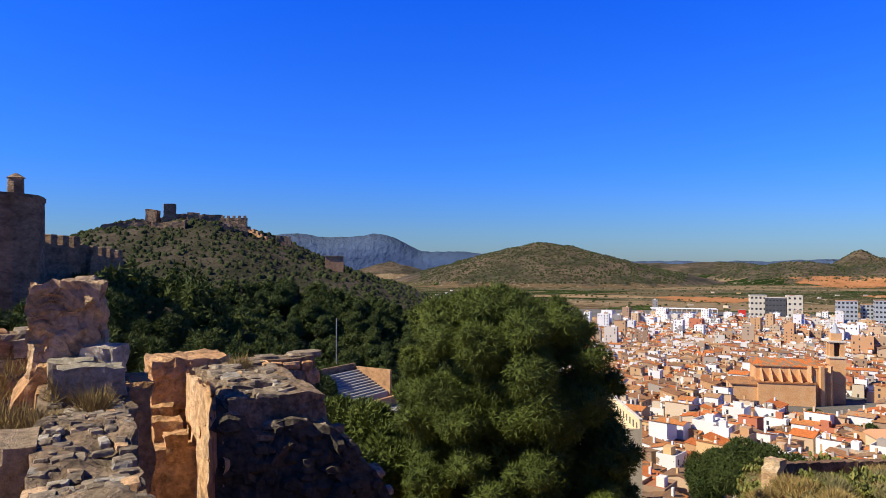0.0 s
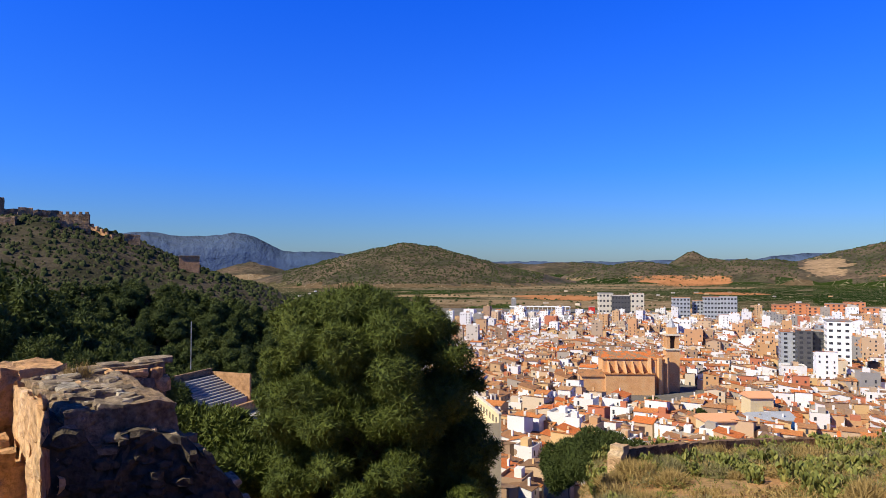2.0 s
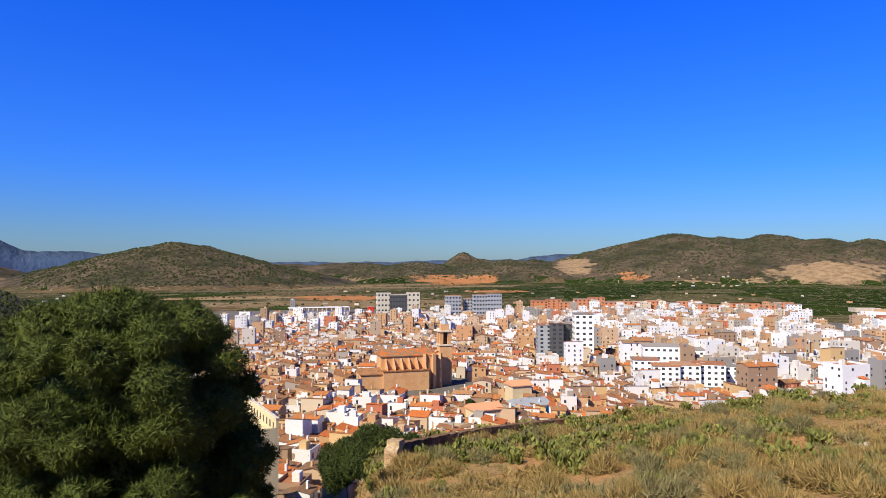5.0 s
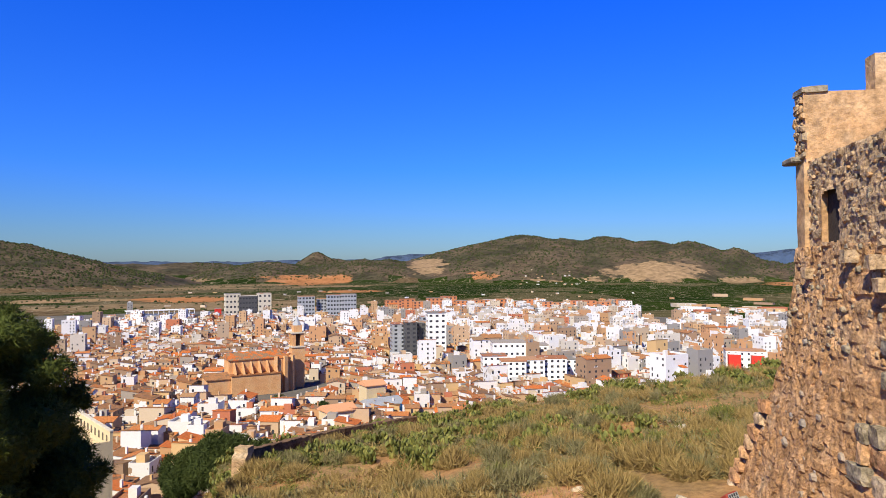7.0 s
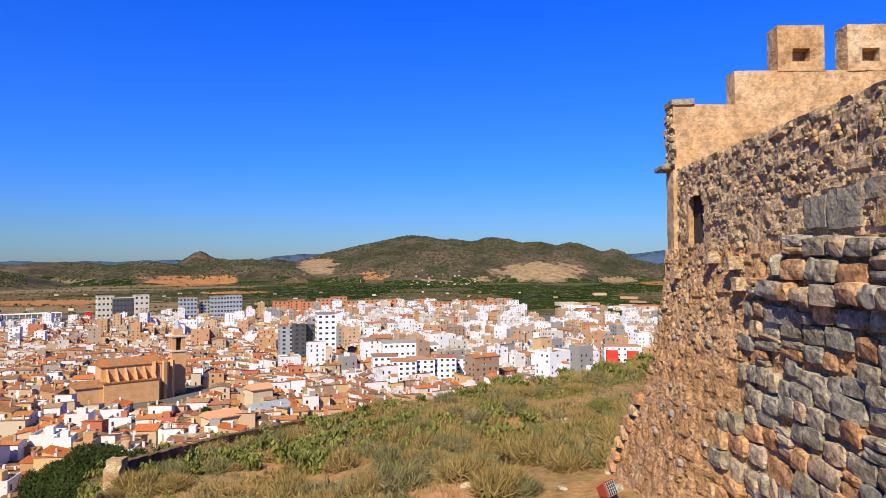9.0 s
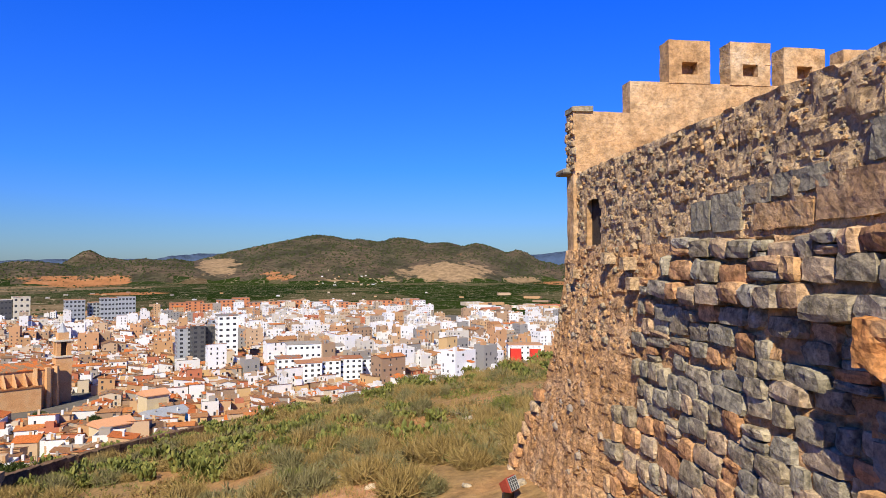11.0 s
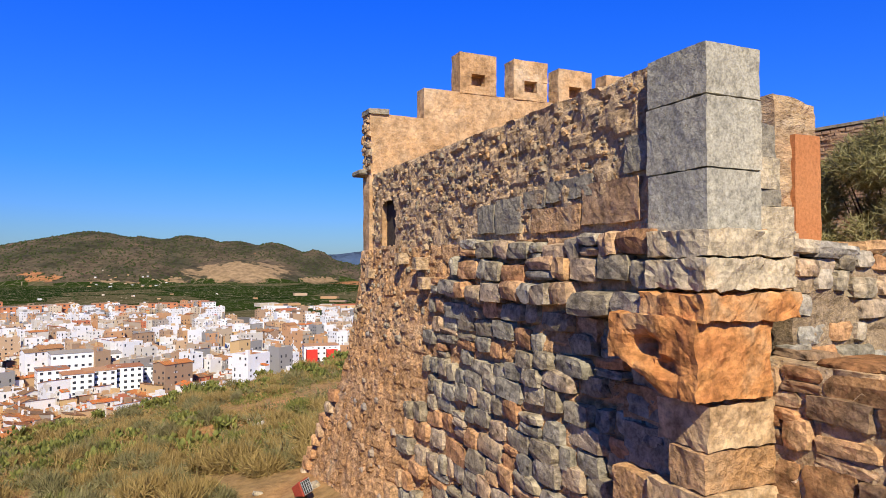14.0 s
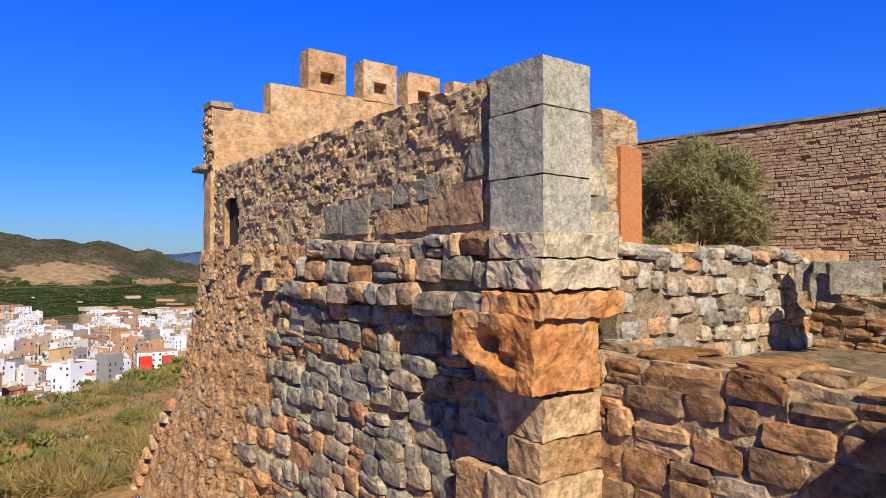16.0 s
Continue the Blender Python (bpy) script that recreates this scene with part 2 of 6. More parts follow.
M["brick_church"] = mat("church_brick", [(0.5, 0.25, 0.11), (0.6, 0.34, 0.16), (0.56, 0.38, 0.22)], 0.2, 2.5, 0.9, 0.4, 0.06)
M["orange_flats"] = mat("orange_brick_flats", [(0.55, 0.24, 0.11), (0.6, 0.31, 0.17), (0.52, 0.21, 0.1), (0.62, 0.42, 0.28)], 0.05, 1.5, 0.9, 0.1, 0.02, "island", 0.9, grain=0.1)
M["concrete"] = mat("pale_concrete", [(0.55, 0.5, 0.4), (0.62, 0.56, 0.45)], 0.1, 1.5, 0.85, 0.1, 0.02)
M["white"] = mat("white_paint", [(0.8, 0.8, 0.8), (0.77, 0.76, 0.74)], 0.3, 4, 0.8, 0.05, 0.01, grain=0.06)
M["grey_metal"] = mat("grey_cladding", [(0.28, 0.3, 0.33), (0.38, 0.4, 0.43)], 0.2, 3, 0.5, 0, 0)
M["red_paint"] = mat("red_panels", [(0.6, 0.03, 0.02), (0.65, 0.05, 0.03)], 0.5, 4, 0.6, 0, 0)
M["blue_tarp"] = mat("blue_tarpaulin", [(0.02, 0.15, 0.6), (0.04, 0.22, 0.7)], 0.5, 4, 0.5, 0.2, 0.05)
M["lamp_red"] = mat("rusty_red_housing", [(0.25, 0.04, 0.025), (0.32, 0.06, 0.035)], 3, 30, 0.6, 0.2, 0.01)
M["metal_dark"] = mat("dark_metal", [(0.04, 0.04, 0.045), (0.07, 0.07, 0.07)], 3, 30, 0.45, 0, 0, metal=0.6)
M["theatre"] = mat("pale_seating_stone", [(0.26, 0.245, 0.23), (0.36, 0.34, 0.32)], 0.3, 3, 0.9, 0.3, 0.05)
M["yellow_render"] = mat("cream_render", [(0.55, 0.45, 0.28), (0.62, 0.51, 0.33)], 0.1, 1.5, 0.9, 0.15, 0.03, grain=0.12)


def field_mat(name, cols, size, rows):
    """Plots of land: each cell of an uneven grid has its own crop, with planted rows."""
    m = bpy.data.materials.new(name)
    m.use_nodes = True
    nt = m.node_tree
    bsdf = nt.nodes["Principled BSDF"]
    where = nt.nodes.new("ShaderNodeNewGeometry").outputs["Position"]
    mp = nt.nodes.new("ShaderNodeMapping")
    mp.inputs["Rotation"].default_value = (0, 0, radians(30))
    mp.inputs["Scale"].default_value = (1 / size, 1.8 / size, 0)
    nt.links.new(where, mp.inputs["Vector"])
    vo = nt.nodes.new("ShaderNodeTexVoronoi")
    vo.distance = "CHEBYCHEV"
    vo.inputs["Scale"].default_value, vo.inputs["Randomness"].default_value = 1.0, 0.8
    nt.links.new(mp.outputs[0], vo.inputs["Vector"])
    sep = nt.nodes.new("ShaderNodeSeparateColor")
    nt.links.new(vo.outputs["Color"], sep.inputs[0])
    colour = ramp(nt, sep.outputs[0], cols)
    colour.node.color_ramp.interpolation = "CONSTANT"
    fine = noise_of(nt, where, 0.035, 6, 0.75)
    shade = ramp(nt, fine, [(0.45,) * 3, (1,) * 3, (1.35,) * 3], 0.3, 0.72)
    colour = blend(nt, 1.0, colour, shade, "MULTIPLY")
    edge = nt.nodes.new("ShaderNodeTexVoronoi")
    edge.feature = "DISTANCE_TO_EDGE"
    edge.inputs["Randomness"].default_value = 0.75
    nt.links.new(mp.outputs[0], edge.inputs["Vector"])
    track = ramp(nt, edge.outputs["Distance"], [(1,) * 3, (0,) * 3], 0.0, 0.018)
    colour = blend(nt, track, colour, (0.3, 0.25, 0.17))
    nt.links.new(colour, bsdf.inputs["Base Color"])
    bsdf.inputs["Roughness"].default_value = 0.95
    bsdf.inputs["Specular IOR Level"].default_value = 0.0
    bn = nt.nodes.new("ShaderNodeBump")
    bn.inputs["Strength"].default_value, bn.inputs["Distance"].default_value = 0.3, rows
    nt.links.new(fine, bn.inputs["Height"])
    nt.links.new(bn.outputs[0], bsdf.inputs["Normal"])
    return m


M["groves"] = field_mat("orange_groves", [(0.016, 0.03, 0.008), (0.026, 0.042, 0.01), (0.034, 0.05, 0.013), (0.02, 0.034, 0.008), (0.09, 0.08, 0.04), (0.024, 0.04, 0.01), (0.05, 0.055, 0.022)], 430, 3)
M["fields"] = field_mat("farm_plots", [(0.018, 0.03, 0.009), (0.12, 0.085, 0.048), (0.04, 0.05, 0.02), (0.2, 0.145, 0.085), (0.02, 0.034, 0.01), (0.075, 0.066, 0.034), (0.028, 0.042, 0.014), (0.1, 0.085, 0.05), (0.02, 0.03, 0.01)], 480, 2)


def bare_soil(m, attribute, cols, scale):
    """Mix bare earth into a ground material where the sheet's attribute says so, with a ragged edge."""
    nt = m.node_tree
    bsdf = nt.nodes["Principled BSDF"]
    was = bsdf.inputs["Base Color"].links[0].from_socket
    here = nt.nodes.new("ShaderNodeAttribute")
    here.attribute_name = attribute
    where = nt.nodes.new("ShaderNodeNewGeometry").outputs["Position"]
    rag = noise_of(nt, where, scale, 6, 0.7)
    edge = maths(nt, "ADD", here.outputs["Fac"], maths(nt, "MULTIPLY_ADD", rag, 2.4, -1.25))
    fac = ramp(nt, edge, [(0, 0, 0), (1, 1, 1)], 0.42, 0.58)
    earth = ramp(nt, noise_of(nt, where, scale * 3, 5, 0.6), cols, 0.25, 0.75)
    nt.links.new(blend(nt, fac, was, earth), bsdf.inputs["Base Color"])


for key in ("scrub", "groves", "fields"):
    bare_soil(M[key], "quarried", [(0.12, 0.085, 0.05), (0.27, 0.185, 0.105), (0.38, 0.27, 0.16)], 0.012)
    bare_soil(M[key], "ploughed", [(0.2, 0.1, 0.045), (0.36, 0.16, 0.07), (0.4, 0.22, 0.11)], 0.008)
bare_soil(M["hillside"], "trodden", [(0.38, 0.18, 0.08), (0.48, 0.25, 0.12), (0.46, 0.29, 0.17)], 0.5)


# ---- building helpers ----
def part(name, bm, material, parent=None, label="", smooth=False):
    """Link a bmesh as one mesh object, under its thing."""
    me = bpy.data.meshes.new(name)
    bm.to_mesh(me)
    bm.free()
    me.materials.append(material)
    if smooth:
        me.shade_smooth()
    ob = new(name, me)
    ob.parent = parent
    return tagged(ob, label)


def sheet(name, verts, faces, mats, index=None, parent=None, smooth=False):
    me = bpy.data.meshes.new(name)
    me.from_pydata(verts, [], faces)
    for m in mats:
        me.materials.append(m)
    if index is not None:
        me.polygons.foreach_set("material_index", np.asarray(index, dtype=np.int32))
    if smooth:
        me.shade_smooth()
    me.update()
    ob = new(name, me)
    ob.parent = parent
    return ob


def thing(name, place, turn, label, category, group="", kind=""):
    ob = new(name)
    ob.matrix_world = Matrix.Translation(place) @ Matrix.Rotation(radians(turn), 4, "Z")
    ob.empty_display_size = 0.1
    return tagged(ob, label, category, group, kind)


def add_box(bm, x0, x1, y0, y1, z0, z1, bevel=0.0):
    got = bmesh.ops.create_cube(bm, size=1.0, matrix=Matrix.LocRotScale(((x0 + x1) / 2, (y0 + y1) / 2, (z0 + z1) / 2), None, (x1 - x0, y1 - y0, z1 - z0)))
    if bevel:
        edges = {e for v in got["verts"] for e in v.link_edges}
        bmesh.ops.bevel(bm, geom=list(edges), offset=bevel, segments=1, affect="EDGES")


def box(x0, x1, y0, y1, z0, z1, bevel=0.0):
    bm = bmesh.new()
    add_box(bm, x0, x1, y0, y1, z0, z1, bevel)
    return bm


def smooth01(a, b, v):
    s = np.clip((v - a) / (b - a), 0, 1)
    return s * s * (3 - 2 * s)


def bearing(v):
    return math.degrees(math.atan2(v[0], v[1]))


# ---- ground ----
HILLS = [  # heading, distance, height over the eye, half width, half depth, sharpness
    (8.4, 2400, 80, 520, 560, 1.0), (12.5, 2500, 25, 420, 420, 0.9), (4.5, 2450, 18, 300, 400, 0.9),
    (49.3, 3250, 141, 760, 800, 0.9), (52.5, 3300, 128, 600, 700, 0.85), (56.2, 3300, 134, 560, 700, 0.9), (59.5, 3250, 112, 500, 600, 0.85), (62.6, 3200, 104, 380, 600, 0.9), (66.0, 3150, 76, 230, 420, 1.05), (64.5, 3200, 58, 420, 500, 0.8),
    (45, 3500, 60, 500, 500, 1.0), (72, 3600, 20, 500, 500, 1.0), (28, 2900, 16, 330, 400, 0.7), (36, 2900, 22, 420, 400, 0.6), (40, 3000, 18, 300, 400, 0.7),
    (31.9, 4300, 95, 260, 300, 1.3), (33.5, 4350, 48, 330, 300, 0.9), (38, 4400, 40, 400, 300, 0.8), (17, 3600, 14, 500, 300, 0.8), (22, 4000, 22, 700, 300, 0.8), (11, 4200, 30, 700, 300, 0.8), (-4.5, 3300, 14, 260, 300, 1.0),
    (60.2, 2750, 24, 300, 260, 0.9),
]


FAR = 1.36  # the hills stand past the groves
HILLS = [(a, d * min(FAR, 4650 / d), h * min(FAR, 4650 / d), wx * min(FAR, 4650 / d), wy * (1.15 if a < 20 else 1.3), sharp) for a, d, h, wx, wy, sharp in HILLS]


def plain(d):
    return -64 - 0.03 * np.clip(d - 200, 0, 450) - 0.009 * np.clip(d - 650, 0, 900) - 0.0005 * np.clip(d - 1550, 0, 4000)


def ground_level(x, y):
    """Height of the ground over the eye, for arrays of places."""
    d = np.hypot(x, y)
    az = np.degrees(np.arctan2(x, y))
    base = plain(d)
    out = base.copy()
    # own hill
    edge = 47 + 55 * (1 - smooth01(0, 13, az)) + 60 * smooth01(85, 120, np.abs(az))
    own = -4.3 + 0.03 * np.clip(x, -60, 80) - 0.206 * np.clip(y, -60, 400)
    own = own - (4.5 + 3 * smooth01(16, 30, d)) * smooth01(9, 24, d) * (1 - smooth01(19, 26, az)) * (1 - smooth01(60, 110, np.abs(az)))
    own = own - 0.62 * np.clip(d - edge, 0, 900)
    out = np.maximum(out, own)
    # castle hill with its spur
    cx, cy = math.sin(radians(-20)) * 350, math.cos(radians(-20)) * 350
    dx, dy = x - cx, y - cy
    r = np.hypot(dx * (1 - 0.2 * (dx < 0) + 0.8 * smooth01(100, 190, dx)), dy)
    out = np.maximum(out, 21 - 0.37 * np.clip(r - 27, 0, 900) - 4 * smooth01(18, 30, r))
    ridge = -5.5 - 0.3 * np.abs(y - 95 + 0.3 * (x + 50)) - 0.8 * np.clip(x + 38, 0, 900)
    out = np.maximum(out, ridge)
    for a, dd, h, wx, wy, sharp in HILLS:
        hx, hy = math.sin(radians(a)) * dd, math.cos(radians(a)) * dd
        ux, uy = math.cos(radians(a)), -math.sin(radians(a))
        s = (x - hx) * ux + (y - hy) * uy
        t = (x - hx) * uy * -1 + (y - hy) * ux
        q = np.sqrt((s / wx) ** 2 + (t / wy) ** 2 + 0.01) - 0.1
        foot = float(plain(np.array(dd)))
        k = np.clip(1 - q, 0, 1) ** sharp
        out = np.maximum(out, base + (h - foot) * k)
    return out


azs = np.concatenate([np.arange(-60, 130, 0.42), np.arange(130, 300, 5.0)])
rads = np.geomspace(2.0, 4900, 360)
RA, AZ = np.meshgrid(rads, azs, indexing="ij")
GX, GY = RA * np.sin(np.radians(AZ)), RA * np.cos(np.radians(AZ))
GZ = ground_level(GX, GY)
rough_z = np.array([noise.fractal(Vector((x * 0.012, y * 0.012, 0.3)), 0.9, 2.1, 6) for x, y in zip(GX.ravel(), GY.ravel())]).reshape(GX.shape)
near_z = np.array([noise.fractal(Vector((x * 0.35, y * 0.35, 4.3)), 0.9, 2.1, 4) for x, y in zip(GX.ravel(), GY.ravel())]).reshape(GX.shape)
lift = np.clip(GZ - plain(RA), 0, 200)
GZ = GZ + rough_z * np.clip(lift * 0.11, 0, 9) * smooth01(60, 400, RA) + near_z * 0.16 * smooth01(4, 10, RA) * (1 - smooth01(90, 250, RA))
n_r, n_a = GX.shape
FINE = int((azs < 129.9).sum())


def surface(x, y):
    """Height of the finished ground sheet over the eye, for arrays of places before the camera."""
    d, a = np.hypot(x, y), np.degrees(np.arctan2(x, y))
    fi = np.clip(np.log(d / rads[0]) / np.log(rads[1] / rads[0]), 0, n_r - 1.001)
    fj = np.clip((a - azs[0]) / 0.42, 0, FINE - 1.001)
    i, j = fi.astype(int), fj.astype(int)
    u = (d - rads[i]) / (rads[i + 1] - rads[i])
    w = fj - j
    return (GZ[i, j] * (1 - w) + GZ[i, j + 1] * w) * (1 - u) + (GZ[i + 1, j] * (1 - w) + GZ[i + 1, j + 1] * w) * u


def ground_at(x, y):
    return EYE + float(surface(np.array([float(x)]), np.array([float(y)]))[0])


gv = [(0, 0, EYE - 4.3)] + list(zip(GX.ravel().tolist(), GY.ravel().tolist(), (GZ + EYE).ravel().tolist()))
gf, gm = [], []
for j in range(n_a):
    gf.append((0, 1 + (j + 1) % n_a, 1 + j))
    gm.append(0)
for i in range(n_r - 1):
    for j in range(n_a):
        k = (j + 1) % n_a
        gf.append((1 + i * n_a + j, 1 + i * n_a + k, 1 + (i + 1) * n_a + k, 1 + (i + 1) * n_a + j))
        d, az, up = RA[i, j], AZ[i, j], lift[i, j]
        if d < 46 or (d < 130 and (az > 90 or az < -40)):
            s = 0
        elif d < 620 and up > 4:
            s = 1
        elif d < (1300 if az < 58 else 1080) and 9 < az < 80:
            s = 2
        elif up > 5 and d > 1000:
            s = 3
        elif az > 40 or (-2 < az < 17 and noise.noise(Vector((GX[i, j] * 0.002, GY[i, j] * 0.002, 7))) > 0.25):
            s = 4
        else:
            s = 5
        gm.append(s)
ground = sheet("ground", gv, gf, [M[k] for k in ("hillside", "rocky", "street", "scrub", "groves", "fields")], gm, smooth=True)


def patch(az, el, wide, tall, near, far):
    """How far each place of the sheet lies within a bare patch: 1 in its middle, 0 outside."""
    rise = np.degrees(np.arctan2(GZ, RA))
    k = np.clip(1.5 - 1.1 * np.sqrt(((AZ - az) / wide) ** 2 + ((rise - el) / tall) ** 2), 0, 1)
    return k * (RA > near) * (RA < far)


def lay_mask(name, mask):
    at = ground.data.attributes.new(name, "FLOAT", "POINT")
    at.data.foreach_set("value", np.concatenate([[0.0], mask.ravel()]).astype(np.float32))


lay_mask("quarried", np.maximum.reduce([patch(60.2, -0.6, 4.2, 0.95, 2300, 4800), patch(41.3, -0.1, 1.7, 0.8, 2300, 4800), patch(66.5, -1.2, 1.6, 0.35, 2300, 4800), patch(54.5, -1.25, 5.5, 0.16, 2000, 4600), patch(12.0, -2.6, 6, 0.14, 1200, 3800)]))
lay_mask("ploughed", np.maximum.reduce([patch(31.2, -1.2, 4.2, 0.5, 1500, 4800), patch(46.0, -0.95, 1.5, 0.42, 1500, 4800), patch(22.0, -2.7, 5, 0.22, 1200, 2600), patch(70.5, -1.5, 3, 0.16, 1500, 4800), patch(35, -2.2, 3, 0.12, 1500, 3000)]))
lay_mask("trodden", np.maximum(np.clip(1.5 - np.abs(AZ - 52.5 - 0.25 * (RA - 16)) / 4.5, 0, 1) * (RA > 11) * (RA < 20), 0.7 * np.clip(1.4 - np.abs(AZ - 63) / 4, 0, 1) * (RA > 22) * (RA < 33)))
ground.data.update()
tagged(ground, "dry castle hillside falling to town, farm plots and scrub hills", "ground", kind="structure")

# distant ranges, past the plain, with aerial haze painted in as blue
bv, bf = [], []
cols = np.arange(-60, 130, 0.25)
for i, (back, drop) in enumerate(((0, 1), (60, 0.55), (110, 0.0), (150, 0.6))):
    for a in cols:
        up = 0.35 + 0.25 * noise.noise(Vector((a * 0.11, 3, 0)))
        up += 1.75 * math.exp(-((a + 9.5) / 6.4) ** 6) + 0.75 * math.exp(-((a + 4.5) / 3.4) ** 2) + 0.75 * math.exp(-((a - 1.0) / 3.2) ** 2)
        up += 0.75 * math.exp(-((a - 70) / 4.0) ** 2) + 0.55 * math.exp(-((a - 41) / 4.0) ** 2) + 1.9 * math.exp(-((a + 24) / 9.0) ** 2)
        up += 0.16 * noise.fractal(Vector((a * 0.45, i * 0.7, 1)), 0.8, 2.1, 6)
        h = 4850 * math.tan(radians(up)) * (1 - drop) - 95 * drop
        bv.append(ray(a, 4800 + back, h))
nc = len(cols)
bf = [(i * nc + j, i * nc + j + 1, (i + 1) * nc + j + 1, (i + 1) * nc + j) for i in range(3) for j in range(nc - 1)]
tagged(sheet("backdrop", [tuple(v) for v in bv], bf, [M["far_haze_blue"]], smooth=True), "distant mountain range on the horizon, blue haze in its colour", "mountains", kind="structure")

# ---- masonry helpers ----
def stone_mesh(name, seed, material, rough=0.1):
    """A worn, pillowed block, unit size, 108 triangles."""
    rng = random.Random(seed)
    bm = bmesh.new()
    bmesh.ops.create_cube(bm, size=2.0)
    bmesh.ops.subdivide_edges(bm, edges=bm.edges[:], cuts=2, use_grid_fill=True)
    power = rng.uniform(5.5, 10)
    off = Vector((seed * 1.7, seed * 0.9, 0))
    for v in bm.verts:
        p = v.co.copy()
        p /= sum(abs(c) ** power for c in p) ** (1 / power)
        p += noise.noise_vector(v.co * 0.8 + off) * rough * 1.9 + noise.noise_vector(v.co * 2.7 + off) * rough * 1.3
        v.co = p * 0.5
    me = bpy.data.meshes.new(name)
    bm.to_mesh(me)
    bm.free()
    me.materials.append(material)
    return me


STONES = {key: [stone_mesh("stone", i * 7 + len(key), M[key]) for i in range(12)] for key in ("stone_mixed", "stone_warm", "stone_pale", "stone_red", "stone_cool", "stone_dirty")}


def lay_stone(parent, key, x, y, z, sx, sy, sz, rng, tilt=2.5):
    ob = new("stone", rng.choice(STONES[key]))
    ob.parent = parent
    ob.matrix_basis = pose(x, y, z, rng.uniform(-tilt, tilt), rng.uniform(-tilt, tilt), rng.uniform(-tilt, tilt)) @ Matrix.Diagonal((sx, sy, sz, 1))
    return ob


def rough_slab(name, parent, material, x0, x1, z0, z1, depth, step=0.08, amp=0.04, face=None, hole=None, end=None, seed=0, label="", top=None):
    """A wall body with an uneven front: a fine grid whose front is pushed about, closed behind. face(x, z): how far the front stands out;
    end(z): where it ends; top(x): its height there; hole(x, z): true where an opening goes through."""
    nx, nz = max(2, int((x1 - x0) / step)), max(2, int((z1 - z0) / step))
    vs, fs = [], []
    for j in range(nz + 1):
        for i in range(nx + 1):
            z = z0 + (z1 - z0) * j / nz
            xe = end(z) if end else x1
            x = x0 + (xe - x0) * i / nx
            zz = z0 + ((top(x) if top else z1) - z0) * j / nz
            p = Vector((x * 3.1, zz * 3.1, seed))
            push = amp * (noise.fractal(p, 0.7, 2.2, 4) + 0.9 * noise.cell(Vector((x * 5 + 0.7 * noise.noise(p * 2), zz * 6, seed))) - 0.3)
            vs.append((x + 0.4 * amp * noise.noise(p * 1.7), (face(x, zz) if face else 0.0) + push, zz + 0.5 * amp * noise.noise(p * 1.3 + Vector((5, 1, 2))) * (j > 0)))
    w = nx + 1
    for j in range(nz):
        for i in range(nx):
            if hole and hole((vs[j * w + i][0] + vs[j * w + i + 1][0]) / 2, (vs[j * w + i][2] + vs[(j + 1) * w + i][2]) / 2):
                continue
            fs.append((j * w + i + 1, j * w + i, (j + 1) * w + i, (j + 1) * w + i + 1))
    n0 = len(vs)
    rim = [i for i in range(w)] + [j * w + nx for j in range(1, nz + 1)] + [nz * w + i for i in range(nx - 1, -1, -1)] + [j * w for j in range(nz - 1, 0, -1)]
    for k in rim:
        vs.append((vs[k][0], -depth, vs[k][2]))
    for a in range(len(rim)):
        b = (a + 1) % len(rim)
        fs.append((rim[a], rim[b], n0 + b, n0 + a))
    fs.append(tuple(n0 + a for a in range(len(rim))))
    ob = sheet(name, vs, fs, [material], parent=parent)
    return tagged(ob, label)


